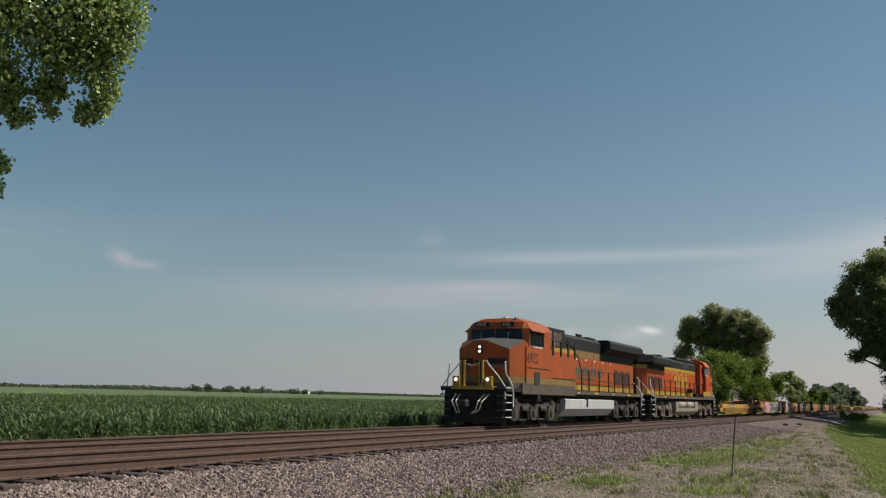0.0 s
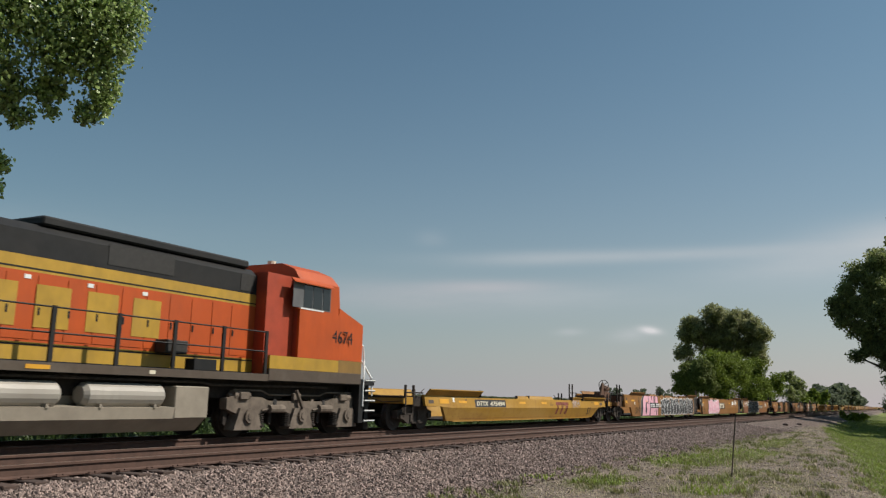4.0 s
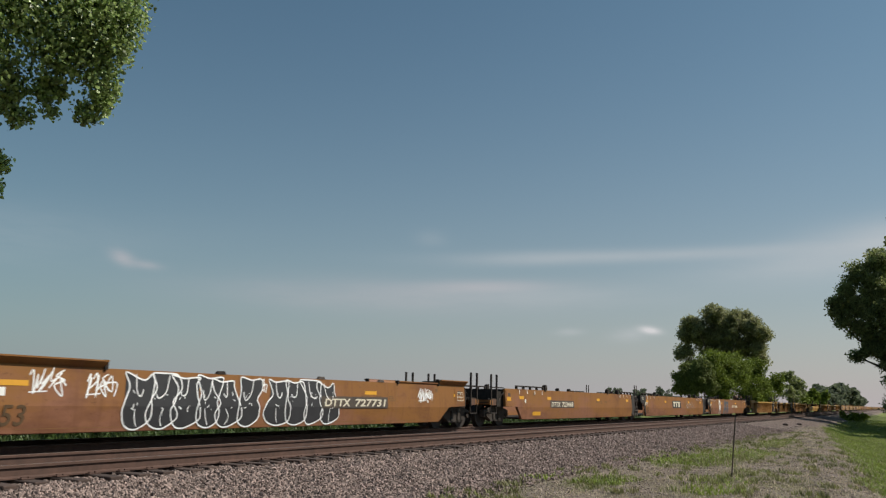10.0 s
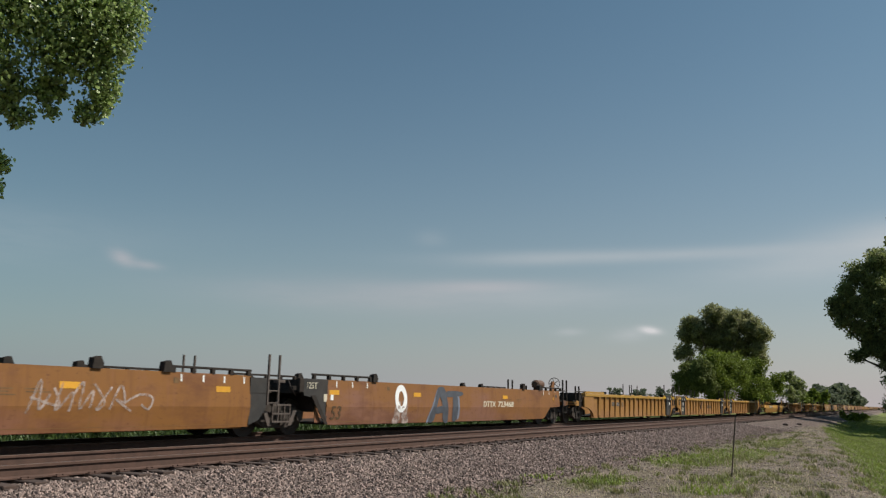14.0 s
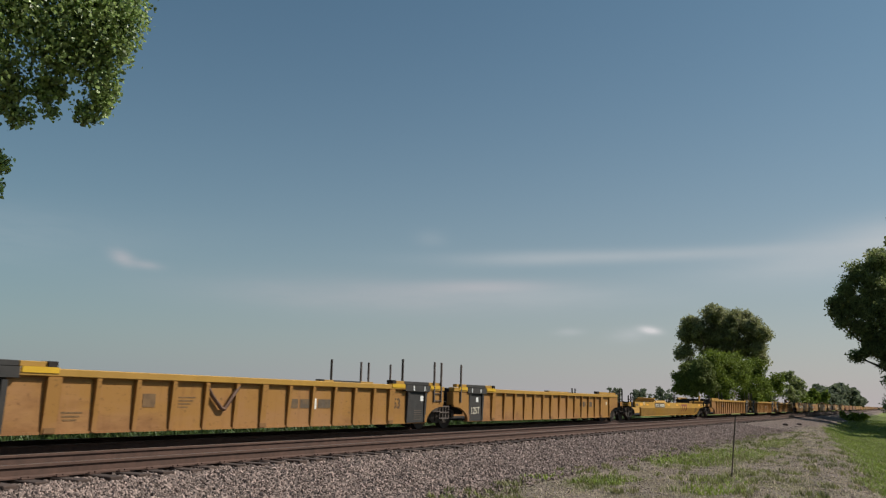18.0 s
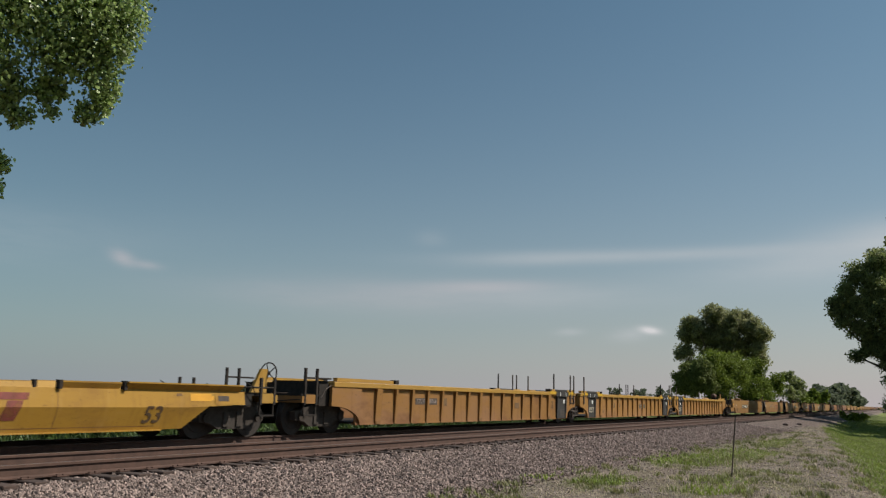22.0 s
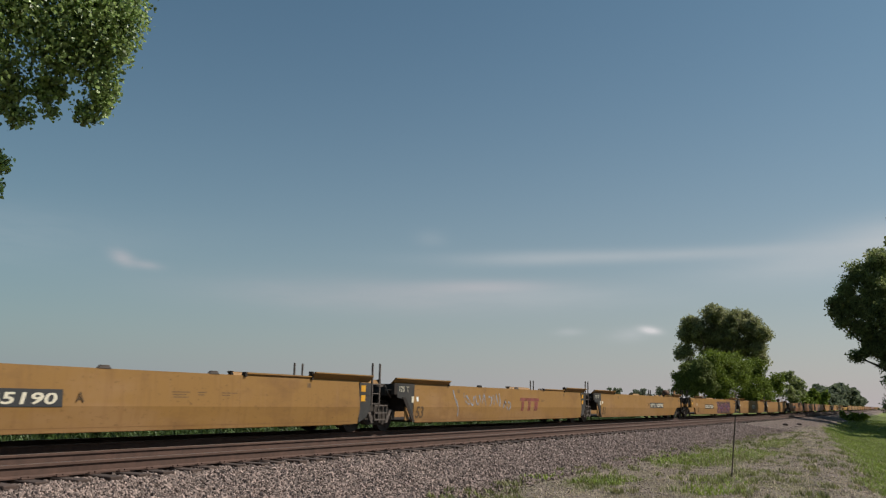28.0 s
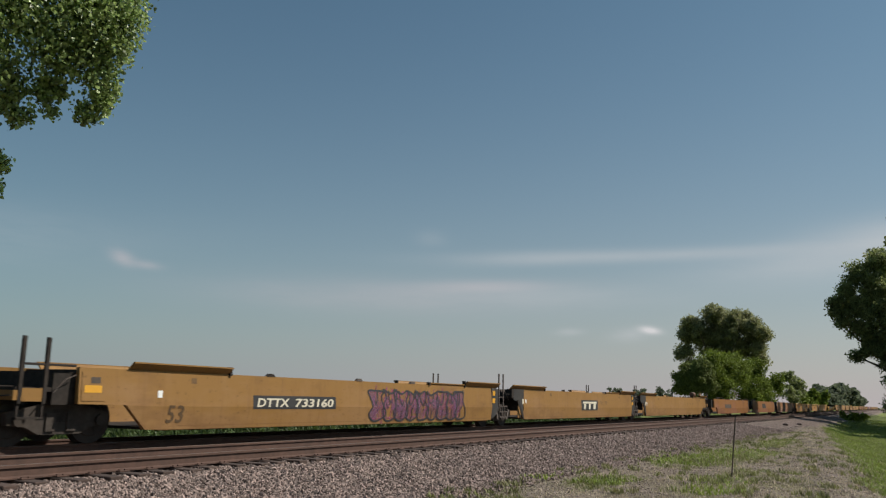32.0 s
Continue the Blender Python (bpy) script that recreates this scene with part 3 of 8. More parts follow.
# low weeds in tufts
rng = np.random.default_rng(27)
n = 900
x = 10.0 + 45.0 * rng.random(n) ** 1.5
y = rng.uniform(0.2, 6.9, n)
keep = np.array([b > crest(a) - 1.0 and noise.noise((a * 0.5, b * 0.9, 21.0)) > -0.1 for a, b in zip(x, y)])
x, y = np.repeat(x[keep], 26), np.repeat(y[keep], 26)
x, y = x + rng.normal(0, 0.07, len(x)), y + rng.normal(0, 0.06, len(y))
z = np.array([ground_z(a, b) for a, b in zip(x, y)]) - 0.01
h = 0.11 * rng.uniform(0.35, 1.3, len(x))
v, f = scatter(np.array([(-0.5, 0, 0), (0.5, 0, 0), (0.5, 0.25, 0.6), (-0.5, 0.25, 0.6), (0.05, 0.6, 1.0), (-0.05, 0.6, 1.0)], float), np.array([(0, 1, 2, 3), (3, 2, 4, 5)]), np.stack([x, y, z], -1), rng.uniform(0, 6.28, len(x)), np.ones(len(x)), np.stack([np.full(len(x), 0.022), h * rng.uniform(0.4, 1.8, len(x)), h], -1))
stuff_mesh("weeds", v, f, M["grass"], "low olive-green weeds in tufts on the gravel", "weeds")
v, f = blades(120000, (16.0, 170.0), (-9.0, 7.0), 0.10, 0.035, 8, 1.6, 0.5)
stuff_mesh("grass", v, f, M["grass2"], "lush bright green grass below the gravel bench", "grass")
v, f = blades(26000, (-9.0, 16.0), (-9.0, 1.0), 0.12, 0.02, 19, 1.0, 0.6)
stuff_mesh("grass", v, f, M["grass2"], "green grass round the edge of the bench", "grass")
v, f = blades(26000, (0.0, 120.0), (17.9, 19.6), 0.36, 0.03, 9, 1.2, 0.3)
stuff_mesh("grass", v, f, M["grass2"], "short green grass between the ballast and the corn", "grass")


# ---------------------------------------------------------------- corn
def corn_plant(seed, leaves, height):
    rng = np.random.default_rng(seed)
    V, F = [], []
    for a in (0.0, 1.57):
        b = len(V)
        c, s = 0.013 * math.cos(a), 0.013 * math.sin(a)
        V += [(-c, -s, 0), (c, s, 0), (c * 0.6, s * 0.6, height * 0.86), (-c * 0.6, -s * 0.6, height * 0.86)]
        F.append((b, b + 1, b + 2, b + 3))
    for k in range(leaves):
        z = height * (0.25 + 0.62 * k / leaves)
        a = k * math.pi + rng.uniform(-0.6, 0.6)
        L = rng.uniform(0.24, 0.42) * (1 - 0.25 * k / leaves)
        w = rng.uniform(0.024, 0.036)
        rise = rng.uniform(0.20, 0.38)
        pts = [(0.0, z), (L * 0.30, z + rise * 0.75), (L * 0.65, z + rise), (L, z + rise * rng.uniform(0.35, 0.95))]
        b = len(V)
        for i, (r, zz) in enumerate(pts):
            ww = w * (0.7, 1.0, 0.8, 0.12)[i]
            x, y = r * math.cos(a), r * math.sin(a)
            nx, ny = -math.sin(a) * ww, math.cos(a) * ww
            V += [(x + nx, y + ny, zz), (x - nx, y - ny, zz - 0.015)]
        for i in range(3):
            F.append((b + 2 * i, b + 2 * i + 1, b + 2 * i + 3, b + 2 * i + 2))
    return np.array(V, float), np.array(F)


def corn_block(rows, step, x_of, seed, leaves, height, size):
    rng = np.random.default_rng(seed)
    VV, FF, base = [], [], 0
    for variant in range(4):
        tv, tf = corn_plant(seed * 10 + variant, leaves, height)
        px, py = [], []
        for y in rows:
            a, b = x_of(y)
            n = max(1, int((b - a) / step / 4))
            px.append(rng.uniform(a, b, n))
            py.append(y + rng.normal(0, 0.06, n))
        px, py = np.concatenate(px), np.concatenate(py)
        p = np.stack([px, py, np.full(len(px), -0.935)], -1)
        v, f = scatter(tv, tf, p, rng.uniform(0, 6.28, len(px)), size * rng.uniform(0.88, 1.1, len(px)))
        VV.append(v)
        FF.append(f + base)
        base += len(v)
    return np.concatenate(VV), np.concatenate(FF)


v, f = corn_block(np.arange(19.4, 34.0, 0.76), 0.17, lambda y: (0.50 * y, min(95.0, 3.6 * y)), 3, 12, 1.22, 1.0)
stuff_mesh("corn", v, f, M["corn"], "dense green corn standing in rows beside the track", "corn")
v, f = corn_block(np.arange(34.0, 130.0, 1.5), 0.55, lambda y: (0.50 * y, min(95.0 + 4.0 * (y - 34.0), 3.4 * y)), 4, 6, 1.26, 1.06)
stuff_mesh("corn", v, f, M["corn"], "green corn field away from the track", "corn")


def far_field():
    xs = np.concatenate([np.arange(20, 400, 6.0), np.arange(400, 3600, 60.0)])
    ys = np.concatenate([np.arange(96, 200, 3.0), np.arange(200, 1500, 40.0)])
    X, Y = np.meshgrid(xs, ys, indexing="ij")
    rng = np.random.default_rng(8)
    Z = 0.40 + rng.normal(0, 0.05, X.shape)
    Z[:, 0] = -0.9
    v = np.stack([X, Y, Z], -1).reshape(-1, 3)
    ny = len(ys)
    i, j = np.meshgrid(np.arange(len(xs) - 1), np.arange(ny - 1), indexing="ij")
    a = (i * ny + j).ravel()
    return v, np.stack([a, a + ny, a + ny + 1, a + 1], -1)


M["cornfar"] = material("distant_corn", (0.088, 0.128, 0.042), 0.8, var=0.35, scale=0.5, second=(0.045, 0.080, 0.022), second_scale=0.06, second_amount=0.6)
v, f = far_field()
stuff_mesh("corn_field", v, f, M["cornfar"], "flat green corn field that reaches the horizon", "corn field")


# ---------------------------------------------------------------- trees
def leaf_cloud(clumps, count, size, seed, shell=0.55, droop=0.0, facing=(0, 0, 0)):
    """Leaves, each a small folded blade, gathered in clumps of (centre, radius, flattening)."""
    rng = np.random.default_rng(seed)
    w = np.array([r ** 2 for _, r, _ in clumps])
    pick = rng.choice(len(clumps), count, p=w / w.sum())
    c = np.array([clumps[i][0] for i in range(len(clumps))], float)[pick]
    r = np.array([cl[1] for cl in clumps])[pick]
    fl = np.array([cl[2] for cl in clumps])[pick]
    d = rng.normal(size=(count, 3))
    d /= np.linalg.norm(d, axis=1)[:, None]
    rad = r * (shell + (1 - shell) * rng.random(count)) * (1 + 0.11 * rng.normal(size=count))
    p = c + d * rad[:, None] * np.stack([np.ones(count), np.ones(count), fl], -1)
    a = rng.normal(size=(count, 3)) + np.array([0, 0, -droop])
    a /= np.linalg.norm(a, axis=1)[:, None]
    # blades turn their faces to the light
    n = rng.normal(size=(count, 3)) * 0.55 + np.array(SUN_DIR) * 0.6 + np.array([0, 0, 0.15]) + np.array(facing)
    n -= a * (n * a).sum(1)[:, None]
    n /= np.linalg.norm(n, axis=1)[:, None]
    b = np.cross(n, a)
    s = size * rng.uniform(0.6, 1.35, count)[:, None]
    # a blunt heart-shaped blade of six corners, folded along its rib
    out = [(-0.50, 0.0, 0.0), (-0.28, 0.40, 0.10), (0.12, 0.36, 0.10), (0.62, 0.0, 0.0), (0.12, -0.36, 0.10), (-0.28, -0.40, 0.10)]
    v = np.stack([p + a * s * i + b * s * j + n * s * k for i, j, k in out], 1)
    return v.reshape(-1, 3), np.arange(count * 6).reshape(-1, 6)


def clump_set(blobs, per, r_small, seed):
    """Breaks big rounded masses into many smaller clumps with an uneven outline."""
    rng = np.random.default_rng(seed)
    out = []
    for (c, r, fl), n in zip(blobs, per):
        for _ in range(n):
            d = rng.normal(size=3)
            d /= np.linalg.norm(d)
            k = r * rng.uniform(0.15, 0.92)
            out.append((tuple(np.array(c) + d * k * np.array([1, 1, fl])), r_small * rng.uniform(0.6, 1.3), 0.85))
    return out


def limb(bm, a, b, r1, r2, rng, bends=3):
    a, b = Vector(a), Vector(b)
    prev, pr = a, r1
    for i in range(1, bends + 1):
        t = i / bends
        q = a.lerp(b, t)
        if i < bends:
            q += Vector((rng.uniform(-1, 1), rng.uniform(-1, 1), rng.uniform(-0.5, 0.5))) * (b - a).length * 0.06
        r = r1 + (r2 - r1) * t
        tube(bm, prev, q, pr, 8, r)
        prev, pr = q, r
    return prev


def tree(name, label, base, fork, girth, clumps, leaves, size, seed, leaf="leaf", limbs=9, shell=0.4, droop=0.3, facing=(-0.42, -0.15, 0.0)):
    rng = random.Random(seed)
    ob = empty(name, pose(*base))
    tagged(ob, label, "tree")
    bm = bmesh.new()
    f = Vector(fork) - Vector(base)
    limb(bm, (0, 0, -0.3), f, girth, girth * 0.72, rng, 4)
    part("trunk", bm, M["bark"], ob)
    for i in range(limbs):
        c = clumps[rng.randrange(len(clumps))][0]
        bm = bmesh.new()
        limb(bm, f * rng.uniform(0.8, 1.0), Vector(c) - Vector(base), girth * 0.45, girth * 0.08, rng, 4)
        part("limb", bm, M["bark"], ob)
    v, q = leaf_cloud([(tuple(np.array(c) - np.array(base)), r, fl) for c, r, fl in clumps], leaves, size, seed, shell, droop, facing)
    crown = stuff_mesh("crown", v, q, M[leaf], "", "")
    crown.parent = ob
    return ob


M["leaf_bright"] = material("fresh_leaf", (0.140, 0.186, 0.028), 0.7, spec=0.2, var=0.25, scale=0.5, island=0.4, translucent=0.35)
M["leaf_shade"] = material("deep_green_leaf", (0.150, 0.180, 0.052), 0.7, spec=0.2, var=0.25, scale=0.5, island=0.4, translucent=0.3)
# far leaves: distance haze is mixed into this grey-green base colour
M["leaf_far"] = material("haze_greyed_far_leaf", (0.125, 0.148, 0.092), 0.8, var=0.15, scale=0.1, island=0.15, translucent=0.5)
M["leaf_near"] = material("cottonwood_leaf", (0.235, 0.310, 0.100), 0.38, var=0.2, scale=2.0, island=0.6, translucent=0.42)

# the tree whose boughs hang in from beside the camera
NEAR = [((5.25, 8.2, 5.15), 0.55, 1.0), ((4.9, 8.5, 4.7), 0.5, 1.0), ((5.7, 7.9, 5.2), 0.55, 1.0), ((5.95, 7.75, 5.3), 0.42, 1.0), ((5.98, 7.74, 4.98), 0.33, 1.0), ((5.5, 8.1, 4.75), 0.36, 0.9), ((5.95, 7.9, 4.65), 0.30, 1.0), ((5.98, 7.86, 4.42), 0.20, 1.1), ((5.90, 8.02, 4.22), 0.16, 1.2), ((6.02, 7.9, 4.30), 0.13, 1.2), ((5.35, 8.45, 4.35), 0.20, 1.1), ((5.33, 8.5, 4.12), 0.15, 1.1), ((5.28, 8.52, 4.25), 0.18, 1.0), ((5.55, 8.3, 4.42), 0.16, 1.0), ((5.2, 8.5, 4.5), 0.25, 1.0), ((5.62, 7.85, 5.45), 0.38, 1.0), ((5.0, 8.3, 5.35), 0.5, 1.0), ((6.00, 7.64, 5.42), 0.33, 1.0), ((5.75, 8.0, 4.85), 0.35, 1.0), ((5.38, 8.66, 3.58), 0.13, 1.1), ((5.43, 8.67, 3.50), 0.08, 1.1), ((5.38, 8.70, 3.26), 0.12, 1.2), ((5.28, 8.72, 3.40), 0.16, 1.3), ((5.58, 8.3, 4.28), 0.15, 1.2), ((5.66, 8.25, 4.18), 0.11, 1.2), ((5.70, 8.2, 4.42), 0.14, 1.0), ((5.48, 8.42, 4.10), 0.12, 1.2), ((5.60, 8.3, 4.5), 0.18, 1.0), ((5.38, 8.48, 4.04), 0.12, 1.2), ((6.0, 8.02, 4.18), 0.12, 1.2), ((6.08, 7.9, 4.35), 0.14, 1.1), ((6.1, 7.85, 4.52), 0.15, 1.0)]
near_fill = clump_set([((4.4, 8.0, 6.4), 1.6, 0.8), ((2.5, 8.0, 6.4), 2.0, 0.8), ((0.5, 7.0, 7.2), 2.6, 0.8), ((-2.0, 6.5, 6.8), 2.8, 0.8), ((2.0, 6.5, 8.6), 2.4, 0.8), ((-4.5, 7.5, 6.0), 2.2, 0.8)], (14, 20, 34, 34, 24, 20), 0.6, 71)
near_fill = [c for c in near_fill if c[0][0] < 0.5 * c[0][1] - 1.6 and c[0][0] < 2.6]
cottonwood = tree("tree", "tall leafy cottonwood tree with hanging boughs of glossy leaves", (-2.2, 6.2, -0.53), (-1.4, 6.4, 3.6), 0.34, NEAR, 16500, 0.046, 7, "leaf_near", 0, 0.25, 0.6, (-0.35, -0.55, -0.25))
v, q = leaf_cloud([(tuple(np.array(c) - np.array((-2.2, 6.2, -0.53))), r, fl) for c, r, fl in near_fill], 11000, 0.15, 72, 0.2, 0.4)
outer = stuff_mesh("crown", v, q, M["leaf_near"], "", "")
outer.parent = cottonwood
bm = bmesh.new()
rng = random.Random(5)
base = Vector((-2.2, 6.2, -0.53))
for a, b, r1, r2 in (((-1.4, 6.4, 3.6), (2.6, 7.8, 6.4), 0.16, 0.07), ((2.6, 7.8, 6.4), (5.2, 8.1, 6.0), 0.07, 0.03), ((5.2, 8.1, 6.0), (5.9, 7.8, 5.3), 0.025, 0.008), ((5.2, 8.1, 6.0), (5.4, 8.2, 5.0), 0.02, 0.007), ((5.4, 8.2, 5.0), (5.35, 8.45, 4.3), 0.008, 0.003), ((5.9, 7.8, 5.3), (5.97, 7.95, 4.4), 0.008, 0.003), ((2.6, 7.8, 6.4), (3.9, 8.7, 4.4), 0.04, 0.015), ((3.9, 8.7, 4.4), (5.36, 8.68, 3.45), 0.012, 0.004)):
    limb(bm, Vector(a) - base, Vector(b) - base, r1, r2, rng, 4)
part("bough", bm, M["bark"], cottonwood)

# big tree on the far side of the track, with bushes before it
MID = clump_set([((175.0, 36.8, 15.4), 3.1, 0.95), ((175.0, 32.3, 17.6), 3.2, 0.9), ((175.0, 27.1, 17.2), 3.0, 0.9), ((175.0, 23.9, 14.4), 2.4, 0.95), ((175.0, 38.7, 11.6), 2.0, 1.0), ((175.0, 32.9, 13.0), 3.8, 0.9), ((175.0, 27.3, 12.4), 3.6, 0.9), ((175.0, 38.0, 8.2), 1.8, 1.0), ((175.0, 31.2, 8.4), 3.6, 0.9), ((175.0, 24.4, 10.0), 1.9, 1.0), ((174.0, 30.7, 15.0), 3.2, 1.0)] + [((172.0, 36.9, 17.5), 1.7, 1.0), ((172.0, 32.3, 19.0), 2.0, 1.0), ((172.0, 28.2, 18.4), 1.6, 1.0), ((172.0, 25.0, 16.8), 1.5, 1.0), ((172.0, 23.0, 15.0), 1.9, 1.0), ((172.0, 24.2, 12.1), 1.6, 1.0), ((172.0, 38.1, 14.5), 1.5, 1.0), ((172.0, 34.9, 15.4), 2.4, 1.0), ((172.0, 28.3, 15.6), 2.6, 1.0)], (54, 58, 54, 40, 26, 60, 56, 18, 50, 26, 60) + (13,) * 9, 1.25, 21)
tree("tree", "large round-crowned cottonwood behind the track", (175, 31.5, -0.9), (175, 31.2, 6), 0.6, MID, 74000, 0.32, 22, "leaf", 10, 0.3, 0.3, (-0.12, -0.38, 0.1))
BUSH = clump_set([((137.4, 23.5, 6.0), 2.9, 1.0), ((160.6, 23.5, 6.2), 3.1, 1.0), ((187.9, 23.5, 5.4), 2.6, 1.0), ((127.3, 23.5, 3.0), 2.6, 1.0), ((156.4, 23.5, 3.0), 3.0, 1.0), ((172, 23.5, 3.2), 3.0, 1.0), ((124, 24.5, 6.2), 2.4, 1.0), ((148, 24, 6.6), 2.8, 1.0), ((129, 24, 7.0), 2.4, 1.0), ((141, 24, 7.3), 2.3, 1.0)], (60, 60, 44, 50, 46, 40, 44, 50, 50, 46), 1.1, 31)
tree("bush", "wide bright green bush beside the track", (135, 23.5, -0.9), (135, 23.5, 1.2), 0.2, BUSH, 88000, 0.23, 32, "leaf_bright", 8, 0.3, 0.3, (-0.1, -0.4, 0.15))
DARK = clump_set([((236.2, 24.5, 7.2), 2.1, 1.1), ((226.7, 24.5, 8.2), 1.6, 1.1), ((249.1, 24.5, 5.0), 2.2, 1.0), ((232, 24.5, 3.5), 3.0, 1.0)], (24, 16, 20, 24), 1.1, 35)
tree("tree", "small dark-leaved tree beside the track", (234, 24.5, -0.9), (234, 24.5, 1.5), 0.25, DARK, 6500, 0.38, 36, "leaf_dark", 6, 0.3)
SHADE = clump_set([((112.0, 25.4, 4.3), 1.1, 1.0), ((112.0, 24.1, 4.9), 1.5, 1.0), ((112.0, 25.5, 3.0), 1.2, 1.0), ((112.0, 22.9, 5.4), 1.5, 1.0), ((112.0, 24.6, 5.6), 1.0, 1.0), ((112.0, 23.8, 3.1), 1.6, 1.0), ((112.0, 22.5, 3.6), 1.8, 1.0)], (16, 24, 18, 24, 14, 26, 26), 0.7, 37)
tree("bush", "dark green bush in the shade of a tree", (112, 24.4, -0.9), (112, 24.4, 0.5), 0.12, SHADE, 22000, 0.2, 38, "leaf_shade", 4, 0.3)
for i, (x, y, h, r) in enumerate(((245, 25, 4.2, 3.6), (270, 26, 4.8, 4.0), (300, 27, 5.0, 4.6), (335, 27, 5.2, 5.0), (375, 29, 6.0, 5.5), (420, 31, 7.0, 6.5), (480, 34, 9.5, 9), (545, 36, 11.5, 11), (620, 38, 13, 12), (700, 40, 14, 14), (790, 42, 14, 15), (880, 44, 13, 16), (980, 46, 11, 14), (1100, 48, 9, 15))):
    cl = clump_set([((x, y, h * 0.55), r, 0.55 * h / r + 0.2)], (26,), r * 0.3, 40 + i)
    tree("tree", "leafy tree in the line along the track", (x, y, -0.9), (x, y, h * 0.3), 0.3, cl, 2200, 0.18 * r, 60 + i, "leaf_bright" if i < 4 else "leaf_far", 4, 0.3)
# tall tree on the camera's side of the track
RIGHT = clump_set([((101, 5.8, 12.4), 0.8, 0.8), ((101, 5.1, 10.4), 0.9, 0.8), ((101, 4.6, 13.6), 1.3, 0.9), ((101, 3.1, 15.6), 1.8, 0.9), ((101, 0.9, 17.0), 2.1, 0.9), ((101, 2.5, 11.6), 2.5, 1.0), ((101, 0.3, 9.2), 2.0, 0.9), ((101, 3.9, 6.6), 0.7, 0.7), ((101, 3.0, 7.1), 0.8, 0.7), ((101, 1.8, 7.3), 1.0, 0.8), ((101, 0.8, 5.8), 0.9, 1.0), ((101, 5.8, 11.4), 0.8, 0.9), ((101, 2.5, 13.2), 2.0, 1.0), ((101, 4.2, 11.8), 1.3, 1.0), ((101, 3.5, 9.6), 1.3, 0.9), ((101, 2.6, 8.5), 1.2, 0.9), ((101, 1.1, 7.9), 1.8, 0.9), ((101, 0.5, 3.6), 0.9, 1.2), ((101, 0.6, 1.4), 0.9, 1.2), ((101, 0.4, 13.5), 3.6, 1.0), ((102, -3.5, 12.5), 5.5, 1.0), ((102, -1.5, 6.5), 2.6, 1.0)], (14, 16, 24, 32, 36, 46, 36, 12, 14, 18, 18, 14, 44, 24, 26, 22, 34, 18, 18, 60, 50, 20), 0.85, 51)
tree("tree", "tall dark-leaved cottonwood over the grass bank", (102, 0.2, -1.2), (102, 0.3, 6.0), 0.5, RIGHT, 56000, 0.21, 52, "leaf_dark", 12, 0.3, 0.3, (-0.2, -0.3, 0.1))
# more trees of that row, which shade the bank and the track ahead
for i, (x, y, h) in enumerate(((84, -6.5, 13), (95, -6.0, 14), (93, -3.4, 10), (101, -3.4, 11), (111, -3.2, 11), (123, -3.2, 12), (137, -3.2, 12), (107, -5.6, 18), (120, -5.4, 22), (129, -5.0, 29), (141, -4.6, 31), (154, -4.2, 31), (169, -3.8, 31), (190, -3.2, 31), (216, -2.6, 31), (245, -2.4, 31))):
    cl = clump_set([((x, y, h * 0.68), h * 0.31, 1.2), ((x + 3, y - 1, h * 0.5), h * 0.26, 1.2), ((x - 3, y, h * 0.46), h * 0.26, 1.2)], (36, 24, 24), 1.3, 150 + i)
    tree("tree", "leafy cottonwood on the grass bank", (x, y, -1.2), (x, y, h * 0.35), 0.4, cl, 11000, 0.5, 160 + i, "leaf", 7, 0.3)
SHRUB = clump_set([((126, 6.3, -0.3), 1.4, 0.5), ((133, 6.0, -0.3), 1.3, 0.5), ((142, 5.2, -0.4), 1.6, 0.4)], (10, 10, 10), 0.5, 53)
tree("shrub", "low green shrub at the edge of the grass", (130, 6.0, -0.9), (130, 6.0, -0.6), 0.05, SHRUB, 2500, 0.2, 54, "leaf_bright", 3, 0.3)
# trees far off across the fields
for i, (x, y, h, r) in enumerate(((596, 600, 8.0, 7), (612, 600, 9.5, 8), (640, 600, 7.5, 9), (668, 600, 8.5, 9), (690, 600, 7.0, 9), (745, 600, 8.5, 8), (765, 600, 6.5, 7), (795, 600, 7.0, 6), (437, 134, 10.2, 5.6), (476, 134, 11.4, 6.0), (492, 135, 11.6, 6.2), (545, 136, 12.4, 6.6), (575, 138, 11.6, 6.6))):
    cl = clump_set([((x, y, h * 0.45), r, 0.5 * h / r)], (16,), r * 0.32, 80 + i)
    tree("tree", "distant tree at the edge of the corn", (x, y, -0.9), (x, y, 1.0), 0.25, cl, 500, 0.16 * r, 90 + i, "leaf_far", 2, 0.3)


def far_woods():
    rng = np.random.default_rng(12)
    n = 9000
    y = rng.uniform(1500, 1650, n)
    x = rng.uniform(0.5, 3.2, n) * y
    top = 7 + 5 * np.array([noise.noise((a * 0.004, 0, 3)) + 0.5 * noise.noise((a * 0.02, 0, 7)) for a in x])
    cl = [((x[i], y[i], rng.uniform(0, 1) * max(2.0, top[i])), 3.0, 0.8) for i in range(n)]
    return leaf_cloud(cl, n * 10, 3.2, 13, 0.2)


v, q = far_woods()
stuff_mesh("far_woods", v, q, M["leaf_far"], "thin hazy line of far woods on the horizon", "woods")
shed = empty("farm_shed", pose(1150, 900, -0.9))
tagged(shed, "small white farm shed far across the corn", "shed")
part("wall", bx(-8, 8, -4, 4, 0, 4.2), M["white"], shed)
part("roof", pri([(-4.4, 4.2), (0, 6.2), (4.4, 4.2)], -8.5, 8.5), M["white"], shed)

